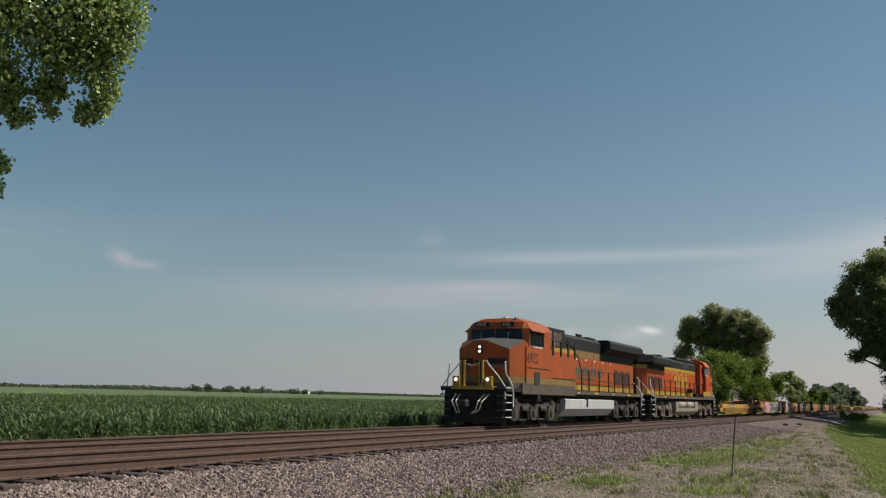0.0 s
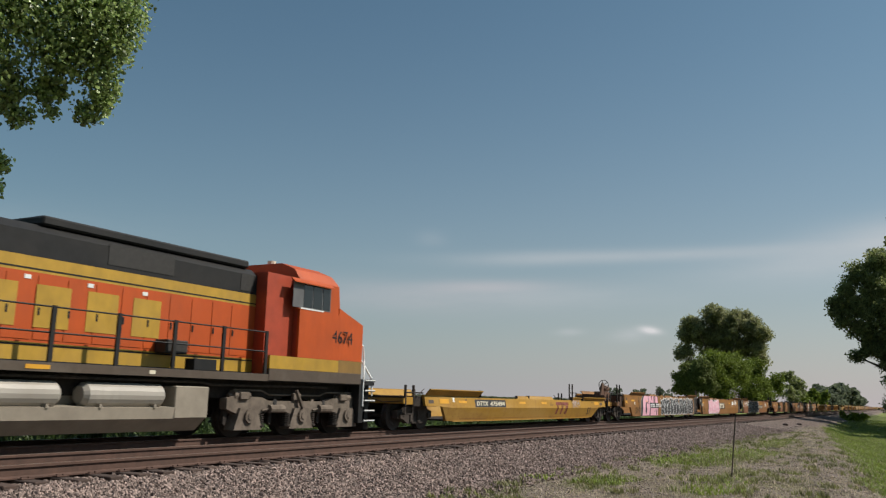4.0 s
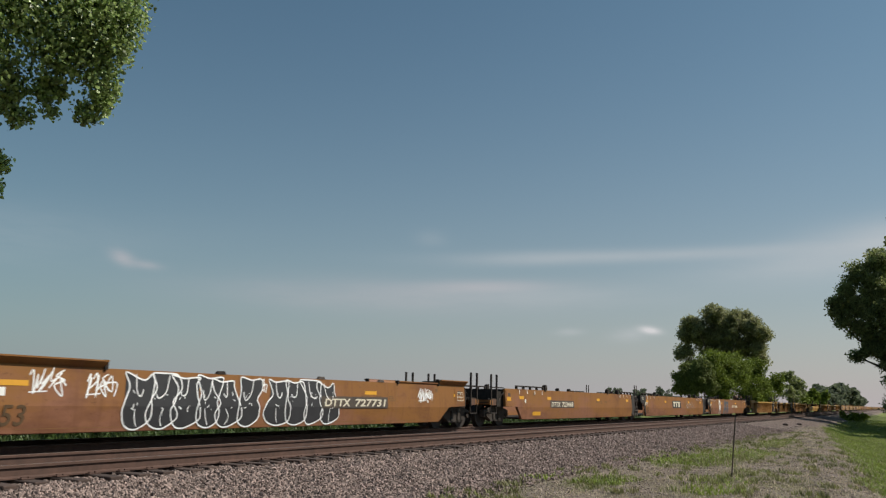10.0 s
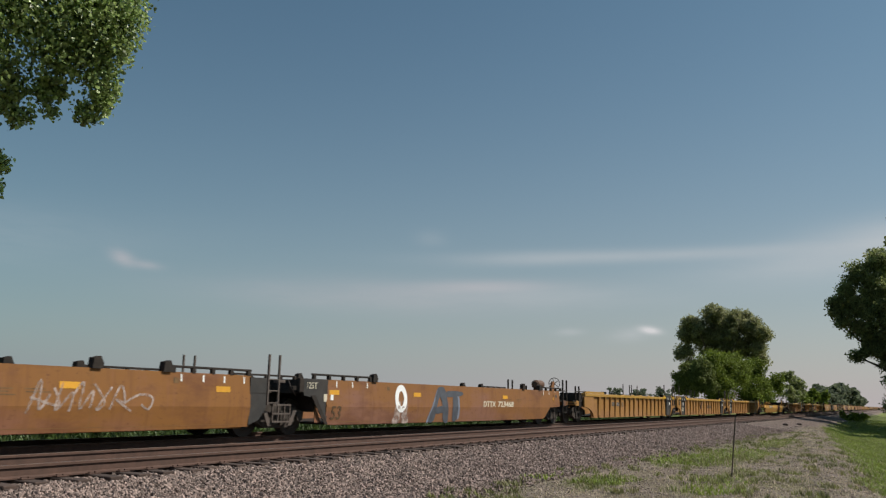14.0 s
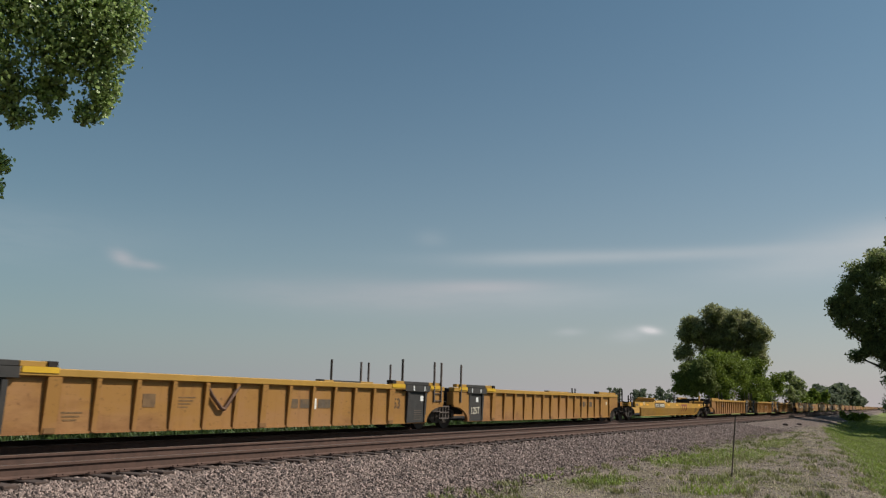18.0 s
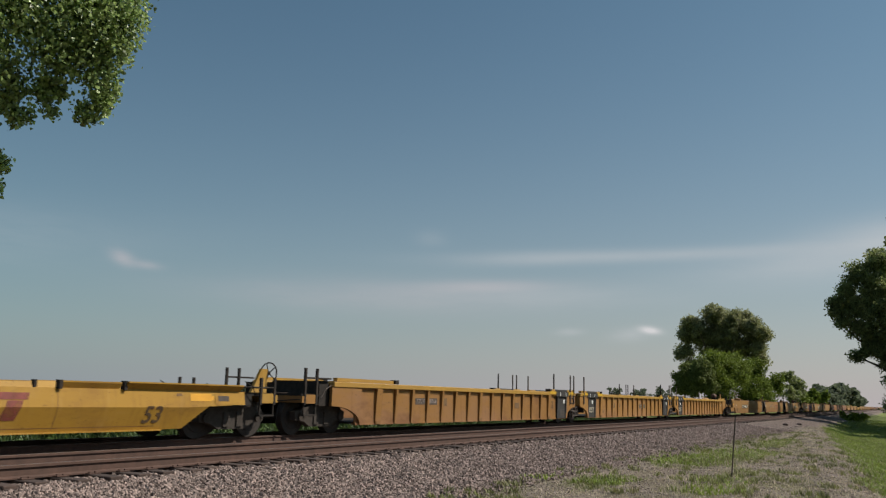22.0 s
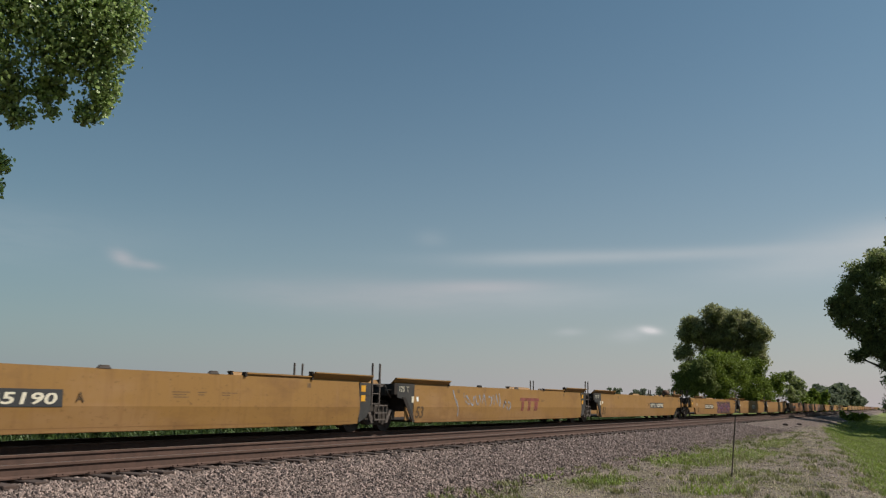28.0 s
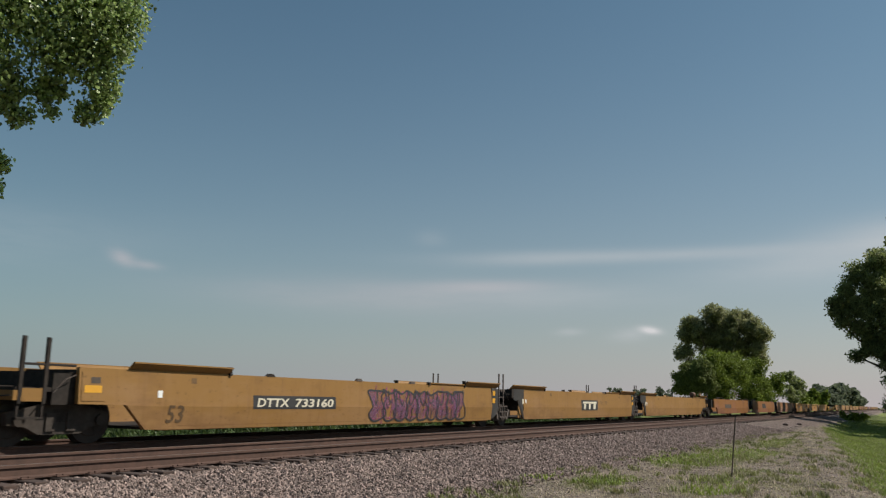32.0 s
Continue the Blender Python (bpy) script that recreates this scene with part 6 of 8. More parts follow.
def piece(car, x0, x1, z0, z1, count, fill, line, seed, back=None, width=0.034):
    """A spray-painted piece: swollen, leaning shapes that overlap, with outlines and short inner strokes; they spell nothing."""
    rng = random.Random(seed)
    w, h = (x1 - x0) / count, z1 - z0
    if back:
        edge = [(x0 - 0.12 + (x1 - x0 + 0.24) * k / 9, z1 + 0.02 + rng.uniform(-0.05, 0.0)) for k in range(10)]
        edge += [(x1 + 0.12 - (x1 - x0 + 0.24) * k / 9, z0 - 0.01 + rng.uniform(0.0, 0.04)) for k in range(10)]
        bm = bmesh.new()
        sprayed(bm, [(x, min(1.47, max(0.285, z))) for x, z in edge], 0.004)
        face_camera(bm)
        part("spray_field", bm, M[back], car)
    for k in range(count):
        cx = x0 + (k + 0.5) * w
        j = lambda a: rng.uniform(-a, a)
        top = z1 - h * rng.choice((0.0, 0.0, 0.02, 0.06))
        lean = w * j(0.22)
        neck = rng.uniform(0.38, 0.60)
        foot = rng.uniform(0.50, 0.68)
        rim = [(cx + lean * 0.2 + w * j(0.1), z0), (cx + foot * w, z0 + h * (0.12 + j(0.05))), (cx + w * (foot + 0.05), z0 + h * (0.34 + j(0.06))), (cx + w * neck, z0 + h * (0.56 + j(0.08))), (cx + lean + w * rng.uniform(0.46, 0.70), z0 + h * (0.78 + j(0.06))), (cx + lean + w * (0.52 + j(0.14)), top - h * 0.03), (cx + lean + w * j(0.2), top - h * rng.choice((0.0, 0.06, 0.14))), (cx + lean - w * (0.52 + j(0.1)), top - h * 0.01), (cx + lean - w * rng.uniform(0.28, 0.56), z0 + h * (0.72 + j(0.08))), (cx - w * neck * 0.9, z0 + h * (0.5 + j(0.08))), (cx - w * (foot + j(0.08)), z0 + h * (0.28 + j(0.06))), (cx - w * foot * 0.7, z0 + h * 0.07)]
        rim = [(x, min(z1, max(z0, z))) for x, z in curve(rim, True, 5)]
        lift = 0.008 + 0.0014 * k
        bm = bmesh.new()
        sprayed(bm, rim[:-1], lift)
        face_camera(bm)
        sh = part("spray_shape", bm, M[fill], car)
        bm = bmesh.new()
        stroke(bm, rim, width, lift + 0.003)
        # a hooked stroke from the upper edge, a rib in the foot and some short scratches
        a = rng.choice((-1, 1))
        stroke(bm, curve([(cx + lean + a * 0.12 * w, top - 0.04 * h), (cx + lean * 0.6 + a * 0.05 * w, z0 + 0.66 * h), (cx - a * 0.14 * w, z0 + (0.55 + j(0.06)) * h), (cx - a * 0.24 * w, z0 + (0.66 + j(0.05)) * h)]), width * 0.8, lift + 0.004)
        if rng.random() < 0.7:
            stroke(bm, curve([(cx + j(0.12) * w, z0 + 0.05 * h), (cx + j(0.1) * w, z0 + 0.20 * h), (cx + j(0.2) * w, z0 + 0.36 * h)]), width * 0.7, lift + 0.004)
        for _ in range(rng.randrange(3, 8)):
            ex, ez = cx + w * j(0.3), z0 + h * rng.uniform(0.35, 0.72)
            stroke(bm, [(ex, ez), (ex + w * j(0.12), ez + h * j(0.07))], width * 0.6, lift + 0.005)
        face_camera(bm)
        part("spray_outline", bm, M[line], sh)


def scrawl(car, x0, x1, z0, z1, mat, seed, low=False, width=0.030):
    """A quick tag of strokes and loops that spells nothing."""
    rng = random.Random(seed)
    bm = bmesh.new()
    h = z1 - z0
    n = max(3, int((x1 - x0) / (0.42 * h)))
    w = (x1 - x0) / n
    for k in range(n):
        a = x0 + k * w
        g = rng.randrange(4)
        if g == 0:
            pts = [(0.1, 0.7), (0.5, 1.1), (0.3, -0.2), (0.7, 0.9), (0.55, 0.2), (1.2, 0.8)]
        elif g == 1:
            pts = [(0.9, 1.1), (0.2, 0.8), (0.8, 0.55), (0.1, 0.3), (0.7, -0.3), (0.5, 0.6), (1.1, 0.2)]
        elif g == 2:
            pts = [(-0.1, 0.2), (0.6, 1.0), (0.5, 0.1), (0.1, 0.5), (1.0, 0.6), (0.8, -0.1)]
        else:
            pts = [(0.6, 1.2), (0.3, 0.4), (0.9, 0.7), (0.2, 0.0), (0.7, 0.3), (1.2, 0.9)]
        stroke(bm, curve([(a + w * (1.5 * u - 0.25 + rng.uniform(-0.2, 0.2)), z0 + h * (v + rng.uniform(-0.12, 0.12))) for u, v in pts], False, 5), width, 0.007 + 0.0004 * (k % 3), low)
    if n > 3:
        stroke(bm, [(x0 - 0.02, z0 - 0.12 * h), (x0 + 0.5 * (x1 - x0), z0 - 0.05 * h)], width * 0.8, 0.0085, low)
    face_camera(bm)
    part("spray_tag", bm, M[mat], car)


def patch(car, name, x0, x1, z0, z1, mat, out=0.005, low=False, skew=0.0, side=-1):
    """A painted or fixed plate on the side."""
    bm = bmesh.new()
    zs = [z0, z1]
    c = 0.74 if low else 0.76
    if z0 < c < z1:
        zs = [z0, c, z1]
    rows = []
    for z in zs:
        d = skew * (z - z0)
        rows.append([bm.verts.new((x + d, side * (side_y(z, low) + out), z)) for x in (x0, x1)])
    for a, b in zip(rows, rows[1:]):
        bm.faces.new((a[0], a[1], b[1], b[0]) if side < 0 else (a[1], a[0], b[0], b[1]))
    return part(name, bm, M[mat], car)


def emblem(car, x0, x1, z0, z1, mat, low=False, out=0.006):
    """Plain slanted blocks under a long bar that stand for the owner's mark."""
    w, h = (x1 - x0) / 3, z1 - z0
    for k in range(3):
        a = x0 + k * w
        patch(car, "emblem_block", a + w * 0.24, a + w * (0.62 if k < 2 else 0.76), z0, z1 - 0.28 * h, mat, out, low, 0.3)
    patch(car, "emblem_bar", x0 + 0.22 * h, x1 + 0.22 * h - 0.1 * w, z1 - 0.25 * h, z1, mat, out, low, 0.3)


def reporting(car, x0, x1, z0, number, mat, panel=None, low=False, h=0.21, lift=0.0, panel_to=None):
    """The car's code and number, on a dark panel where it has one."""
    if panel:
        patch(car, "mark_panel", x0 - 0.12, panel_to or x1 + 0.12, z0 - 0.06, z0 + h + 0.06, panel, 0.004 + lift, low)
    mid = x0 + 0.43 * (x1 - x0)
    for name, text, a, b in (("car_code", "DTTX", x0, mid - 0.03 * (x1 - x0)), ("car_number", number, mid + 0.03 * (x1 - x0), x1)):
        ob = lettering(name, text, h, M[mat], car, upright(a, -(side_y(z0, low) + 0.008 + lift), z0, False, 3.5 if not low else 8), shear=0.14, bold=0.006)
        ob.scale = ((b - a) / max(v.co.x for v in ob.data.vertices), 1, 1)


def guide(car, x0, x1, s, paint, z0=1.47, z1=1.64, y0=1.40, y1=1.57):
    part("container_guide", pri([(s * y0, z0), (s * (y0 - 0.05), z0), (s * (y1 - 0.05), z1), (s * (y1 - 0.05), z1 + 0.02), (s * (y1 + 0.01), z1 + 0.02), (s * (y1 + 0.01), z1 - 0.01)], x0, x1), M[paint], car, "flared container guide")
    part("guide_stop", bx(x0 - 0.05 if x0 > 6 else x1 - 0.02, x0 + 0.02 if x0 > 6 else x1 + 0.05, s * 1.44 - 0.06, s * 1.44 + 0.06, z0, z1 + 0.03), M["dark"], car)


def brake_gear(car, x, paint, back=-0.23, drop=0.0):
    """Brake wheel, its stand and the reservoir at a coupler end."""
    part("brake_stand", pri([(x - 0.5, 1.3 + drop), (x + 0.1, 1.3 + drop), (x + 0.1, 1.95 + drop), (x - 0.12, 1.95 + drop)], -1.0, -0.92, "y"), M[paint], car)
    bm = bmesh.new()
    n = 18
    for i in range(n):
        a, b = 2 * math.pi * i / n, 2 * math.pi * (i + 1) / n
        tube(bm, (x + 0.2, -0.95 + 0.27 * math.cos(a), 1.85 + drop + 0.27 * math.sin(a)), (x + 0.2, -0.95 + 0.27 * math.cos(b), 1.85 + drop + 0.27 * math.sin(b)), 0.018, 5)
    for i in range(5):
        a = 2 * math.pi * i / 5
        tube(bm, (x + 0.2, -0.95, 1.85 + drop), (x + 0.2, -0.95 + 0.27 * math.cos(a), 1.85 + drop + 0.27 * math.sin(a)), 0.014, 5)
    tube(bm, (x + 0.05, -0.95, 1.85 + drop), (x + 0.22, -0.95, 1.85 + drop), 0.05, 8)
    part("brake_wheel", bm, M["dark"], car, "spoked hand brake wheel")
    if back is None:
        return
    reservoir(car, x + back)


def reservoir(car, e):
    """A rusty air tank that ends at e, on its bracket."""
    bm = bmesh.new()
    tube(bm, (e - 0.92, -0.55, 1.78), (e - 0.27, -0.55, 1.78), 0.20, 14)
    tube(bm, (e - 0.99, -0.55, 1.78), (e - 0.92, -0.55, 1.78), 0.13, 14, 0.20)
    tube(bm, (e - 0.27, -0.55, 1.78), (e - 0.20, -0.55, 1.78), 0.20, 14, 0.13)
    r = part("brake_reservoir", bm, M["browntank"], car, "rusty brown brake reservoir")
    part("bracket", bx(e - 0.80, e - 0.38, -0.7, -0.4, 1.45, 1.6), M["dark"], r)


def coupler_end(car, L, end, paint, keep, dark="dark", low=False, tall=2.02):
    """A coupler end: platform over its own truck, stanchions, coupler."""
    X = (lambda v: v) if end == 0 else (lambda v: L - v)
    b2 = lambda a, b, *r: bx(min(X(a), X(b)), max(X(a), X(b)), *r)
    part("end_sill", b2(0.55, 3.3, -0.35, 0.35, 0.80, 1.12), M[dark], car)
    part("end_platform", b2(0.55, 1.9, -1.3, 1.3, 1.02, 1.10), M[dark], car)
    part("cross_beam", b2(0.5, 0.75, -1.42, 1.42, 0.86, 1.04), M[paint], car)
    part("bolster_box", b2(1.35, 3.0, -1.32, 1.32, 0.78, 1.06 if low else 1.40), M[dark], car)
    part("end_bulkhead", b2(2.6, 2.75, -1.34, 1.34, 0.78, 1.08 if low else 1.48), M["dark"], car)
    bm = bmesh.new()
    a, b = sorted((X(0.12), X(0.6)))
    box(bm, a, b, -0.11, 0.11, 0.78, 0.98)
    a, b = sorted((X(-0.02), X(0.26)))
    box(bm, a, b, -0.2, 0.16, 0.72, 1.04, 0.03)
    part("coupler", bm, M["dark"], car)
    part("uncoupling_rod", rod([(X(0.45), -1.4, 0.95), (X(0.42), -0.7, 0.90), (X(0.3), -0.1, 1.08)], 0.015, 5), M[dark], car)
    part("air_hose", rod([(X(0.4), 0.25, 0.8), (X(0.15), 0.28, 0.5), (X(0.0), 0.25, 0.45)], 0.025, 5), M["dark"], car)
    for s in (-1, 1):
        for d in (0.62, 1.12):
            part("stanchion", bx(X(d) - 0.035, X(d) + 0.035, s * 1.40 - 0.03, s * 1.40 + 0.03, 0.80, 1.46 if low else tall), M["dark"], car)
        part("sill_plate", b2(0.66, 1.08, s * 1.385 - 0.03, s * 1.385 + 0.03, 0.84, 1.08), M["browntank" if paint in ("rustorange", "rustpink") or dark == "browntank" else paint], car)
        part("platform_rail", rod([(X(0.62), s * 1.40, 1.52 - 0.3 * low), (X(1.75), s * 1.40, 1.52 - 0.3 * low)], 0.025, 5), M["dark"], car)
        part("step_plate", b2(0.6, 1.15, s * 1.36 - 0.06, s * 1.36 + 0.06, 0.52, 0.56), M["dark"], car)
        for d in (0.62, 1.12):
            part("step_hanger", bx(X(d) - 0.02, X(d) + 0.02, s * 1.38 - 0.02, s * 1.38 + 0.02, 0.54, 0.9), M["dark"], car)
        part("grab_iron", rod([(X(1.3), s * 1.42, 1.0), (X(1.5), s * 1.46, 1.25), (X(1.75), s * 1.44, 1.35)], 0.012, 5), M["step" if end == 0 else "dark"], car)
    keep += freight_truck(car, X(1.75))


def joint_end(car, L, end, paint, keep):
    """An end that shares its truck with the next well; the trailing one carries the truck and the ladder."""
    X = (lambda v: v) if end == 0 else (lambda v: L - v)
    b2 = lambda a, b, *r: bx(min(X(a), X(b)), max(X(a), X(b)), *r)
    part("end_beam", b2(0.12, 1.7, -0.5, 0.5, 0.55, 1.15), M["dark"], car)
    part("end_bulkhead", b2(1.2, 1.35, -1.36, 1.36, 0.62, 1.48), M["dark"], car)
    part("end_cap", b2(0.35, 1.2, -1.2, 1.2, 1.10, 1.30), M["dark"], car)
    for s in (-1, 1):
        if end == 0:
            part("corner_panel", pri([(0.62, 1.50), (1.67, 1.50), (1.67, 0.34), (1.52, 0.40), (1.14, 0.98), (0.62, 1.06)], s * 1.457 - 0.02, s * 1.457 + 0.02, "y"), M["corner"], car, "dark grey corner panel")
            part("corner_brace", pri([(0.92, 1.06), (1.12, 1.06), (1.72, 0.29), (1.58, 0.29)], s * 1.486 - 0.012, s * 1.486 + 0.012, "y"), M["dark"], car)
            part("corner_plate", pri([(1.22, 0.78), (1.52, 0.34), (1.22, 0.34)], s * 1.40 - 0.01, s * 1.40 + 0.01, "y"), M[paint], car)
            part("data_plate", bx(1.50, 1.64, s * 1.482 - 0.006, s * 1.482 + 0.006, 0.90, 1.10), M["cream"], car)
            part("corner_socket", bx(0.44, 0.62, s * 1.42 - 0.06, s * 1.42 + 0.06, 1.14, 1.50, 0.01), M["dark"], car)
            part("air_hose", rod([(0.30, s * 1.20, 1.45), (0.36, s * 1.28, 1.22), (0.52, s * 1.30, 1.04)], 0.018, 5), M["step"], car)
        else:
            part("corner_panel", pri([(X(1.46), 1.46), (X(0.86), 1.46), (X(0.86), 0.72), (X(1.10), 0.44), (X(1.46), 0.32)], s * 1.46 - 0.02, s * 1.46 + 0.02, "y"), M["corner"], car, "dark grey end panel beside the ladder")
            part("panel_seam", bx(X(1.46), X(0.86), s * 1.482 - 0.003, s * 1.482 + 0.003, 1.08, 1.095), M["dark"], car)
            if paint == "tan2":
                for z in (0.92, 1.20):
                    part("reflector", bx(X(1.38), X(1.16), s * 1.484 - 0.004, s * 1.484 + 0.004, z, z + 0.18), M["ochre"], car)
            for d in (-0.2, 0.2):
                part("ladder_post", bx(X(0.62) + d - 0.025, X(0.62) + d + 0.025, s * 1.48 - 0.022, s * 1.48 + 0.022, 0.80, 2.05), M["step"], car)
            for z in (0.84, 1.14, 1.42):
                part("rung", bx(X(0.62) - 0.18, X(0.62) + 0.18, s * 1.48 - 0.014, s * 1.48 + 0.014, z, z + 0.028), M["step"], car)
            part("top_bracket", bx(X(0.34), X(0.0), s * 1.30 - 0.06, s * 1.30 + 0.06, 1.36, 1.44, 0.01), M["step"], car)
            # the caged step that hangs over the shared truck
            for d in (-0.34, -0.12, 0.12, 0.34):
                part("step_post", bx(X(0.1) + d - 0.018, X(0.1) + d + 0.018, s * 1.34 - 0.02, s * 1.34 + 0.02, 0.36, 0.82), M["step"], car)
            for z in (0.36, 0.56, 0.78):
                part("truck_step", bx(X(0.1) - 0.36, X(0.1) + 0.36, s * 1.32 - 0.05, s * 1.32 + 0.05, z, z + 0.04), M["step"], car)
            part("step_brace", pri([(X(0.1) - 0.66, 0.66), (X(0.1) - 0.52, 0.66), (X(0.1) - 0.32, 0.28), (X(0.1) - 0.46, 0.28)], s * 1.30 - 0.02, s * 1.30 + 0.02, "y"), M["step"], car)
            part("step_brace", pri([(X(0.1) + 0.52, 0.66), (X(0.1) + 0.66, 0.66), (X(0.1) + 0.46, 0.28), (X(0.1) + 0.32, 0.28)], s * 1.30 - 0.02, s * 1.30 + 0.02, "y"), M["step"], car)
    if end == 1:
        keep += freight_truck(car, L)


def smooth_well(L, lead, trail, paint, label, rails=False, low=False, brake=True, rusty=False):
    """A smooth-sided well; lead and trail are 'K' (coupler) or 'A' (shared truck)."""
    car = empty("well_car")
    tagged(car, label, "freight car", "well cars of the train")
    keep = []
    top = 1.10 if low else 1.50
    st = []
    if lead == 'K':
        st += [(1.80, 0.80, top if not low else 1.16), (2.95, 0.78, top if not low else 1.16), (3.5, 0.28, top), (4.3, 0.27, top)]
    else:
        st += [(1.62, 0.42, top), (1.72, 0.28, top), (2.6, 0.27, top)]
    if low:
        st += [(15.9, 0.265, top), (15.95, 0.265, top)]
    else:
        st += [(L / 2, 0.265, top)]
    if trail == 'K':
        st += [(L - 4.3, 0.27, top), (L - 3.6, 0.28, top), (L - 2.95, 0.76, top), (L - 1.75, 0.80, top)]
    else:
        st += [(L - 2.4, 0.27, top), (L - 1.44, 0.29, top)]
    for s in (-1, 1):
        bm = bmesh.new()
        well_side(bm, st, s, low)
        part("side_wall", bm, M[paint], car)
        part("bottom_flange", bx(3.9 if lead == 'K' else 2.0, L - (4.2 if trail == 'K' else 1.6), s * 1.33 - 0.06, s * 1.33 + 0.04, 0.25, 0.275), M[paint], car)
        patch(car, "bottom_seam", 4.4 if lead == 'K' else 2.2, L - (4.4 if trail == 'K' else 1.8), 0.345, 0.357, "seam", 0.003, low, 0, s)
        for px in (L * 0.36, L * 0.7):
            patch(car, "side_seam", px, px + 0.012, 0.29, top - 0.03, "seam", 0.003, low, 0, s)
    part("well_floor", bx(3.6 if lead == 'K' else 1.8, L - (3.6 if trail == 'K' else 1.6), -1.26, 1.26, 0.27, 0.33), M["dark"], car)
    for px in np.arange(5.0, L - 4, 2.6):
        part("floor_beam", bx(px, px + 0.2, -1.2, 1.2, 0.235, 0.268), M["dark"], car)
    if lead == 'K':
        coupler_end(car, L, 0, paint, keep, "browntank" if rusty else "dark", low)
    else:
        joint_end(car, L, 0, paint, keep)
    if trail == 'K':
        coupler_end(car, L, 1, paint, keep, "dark", low)
        if brake:
            brake_gear(car, L - 1.25 if not low else L - 0.55, "browntank" if brake == 2 else paint, None if low else -0.23, 0.12 if brake == 2 else -0.25 if low else 0.0)
    else:
        joint_end(car, L, 1, paint, keep)
    for s in (-1, 1):
        if rails:
            for a, b in ((2.9, 6.0) if lead == 'K' else (1.0, 3.9), (L - 4.0, L - 1.4)):
                part("top_rail", rod([(a, s * 1.42, 1.62), (b, s * 1.42, 1.62)], 0.03, 5), M["dark"], car)
                for px in np.linspace(a + 0.1, b - 0.1, 5):
                    part("rail_stud", bx(px - 0.05, px + 0.05, s * 1.42 - 0.04, s * 1.42 + 0.04, 1.49, 1.62), M["dark"], car)
                for px in np.linspace(a + 0.3, b - 0.3, 4):
                    patch(car, "reflector", px, px + 0.05, 1.30, 1.46, "white", 0.006, low, 0, s)
            for px in (6.1 if lead == 'K' else 4.0, L - 5.9, L - 4.1):
                part("stacking_cone", pri([(px - 0.12, 1.49), (px - 0.10, 1.70), (px + 0.06, 1.74), (px + 0.14, 1.60), (px + 0.12, 1.49)], s * 1.42 - 0.08, s * 1.42 + 0.08, "y"), M["dark"], car)
        elif low:
            guide(car, 1.9, 5.9, s, paint, 1.12, 1.34, 1.40, 1.60)
            guide(car, L - 6.8, L - 5.4, s, paint, 1.08, 1.22, 1.40, 1.46)
            guide(car, L - 5.3, L - 1.9, s, paint, 1.08, 1.24, 1.40, 1.55)
        else:
            for px in (L * 0.34, L * 0.52, L * 0.66):
                part("top_lug", pri([(px - 0.16, 1.497), (px - 0.08, 1.57), (px + 0.10, 1.57), (px + 0.16, 1.497)], s * 1.41 - 0.05, s * 1.41 + 0.03, "y"), M["dark" if px < L * 0.4 else "step"], car)
            a = 3.0 if lead == 'K' else 0.4
            guide(car, a, 5.9 if lead == 'K' else 4.0, s, paint)
            guide(car, L - 6.3, L - 3.75, s, paint, 1.47, 1.55, 1.40, 1.48)
            guide(car, L - 3.7, L - (1.7 if trail == 'K' else 0.9), s, paint, 1.47, 1.66, 1.40, 1.58)
        for px in ((4.2, 9.6, 12.0, L - 3.4) if low else () if paint == "tan2" else (3.2 if lead == 'K' else 1.75, 6.3, 13.2, L - 2.6)):
            patch(car, "reflector_strip", px, px + (0.46 if rails else 0.62), (1.09 if rails else 1.12) if not low else 0.90, 1.22 if not low else 0.99, "ochre", 0.006, low, 0, s)
        patch(car, "data_label", 3.75 if lead == 'K' else 1.8, 3.88 if lead == 'K' else 1.93, 0.94, 1.09, "white", 0.006, low, 0, s)
        rng = random.Random(int(L * 100) + len(paint))
        for k in range(3):
            for q in range(rng.randrange(2, 5)):
                px = 11.0 + 0.75 * k + (2.0 if L > 20 else 0) + 0.02 * q
                z = (1.06 if not low else 0.94) - 0.055 * q
                patch(car, "faded_line", px, px + rng.uniform(0.2, 0.55), z, z + 0.022, "faded", 0.004, low, 0, s)
        for px in (4.7, L - 3.9):
            patch(car, "data_label", px, px + 0.16, 1.26 if not low else 0.98, 1.38 if not low else 1.04, "faded", 0.004, low, 0, s)
        for end, kind in ((0, lead), (1, trail)):
            if kind == 'K' and not low:
                a, b = (1.86, 2.42) if end == 0 else (L - 2.5, L - 1.85)
                patch(car, "end_plate", a, b, 0.86, 1.43, paint, 0.012, low, 0, s)
                patch(car, "data_label", a + 0.2, a + 0.42, 1.20, 1.32, "brownpanel", 0.016, low, 0, s)
                if end == 0:
                    patch(car, "reflector_strip", a + 0.06, b - 0.1, 1.02, 1.16, "ochre", 0.016, low, 0, s)
            elif kind == 'K':
                a, b = (1.90, 2.75) if end == 0 else (L - 2.75, L - 1.9)
                patch(car, "end_plate", a, b, 0.80, 1.06, paint, 0.012, low, 0, s)
                patch(car, "data_label", a + 0.1, a + 0.45, 0.88, 1.0, "brownpanel", 0.016, low, 0, s)
                patch(car, "reflector_strip", b + 0.05 if end == 0 else a - 0.75, b + 0.7 if end == 0 else a - 0.1, 0.88, 1.04, "ochre", 0.006, low, 0, s)
    return car, keep


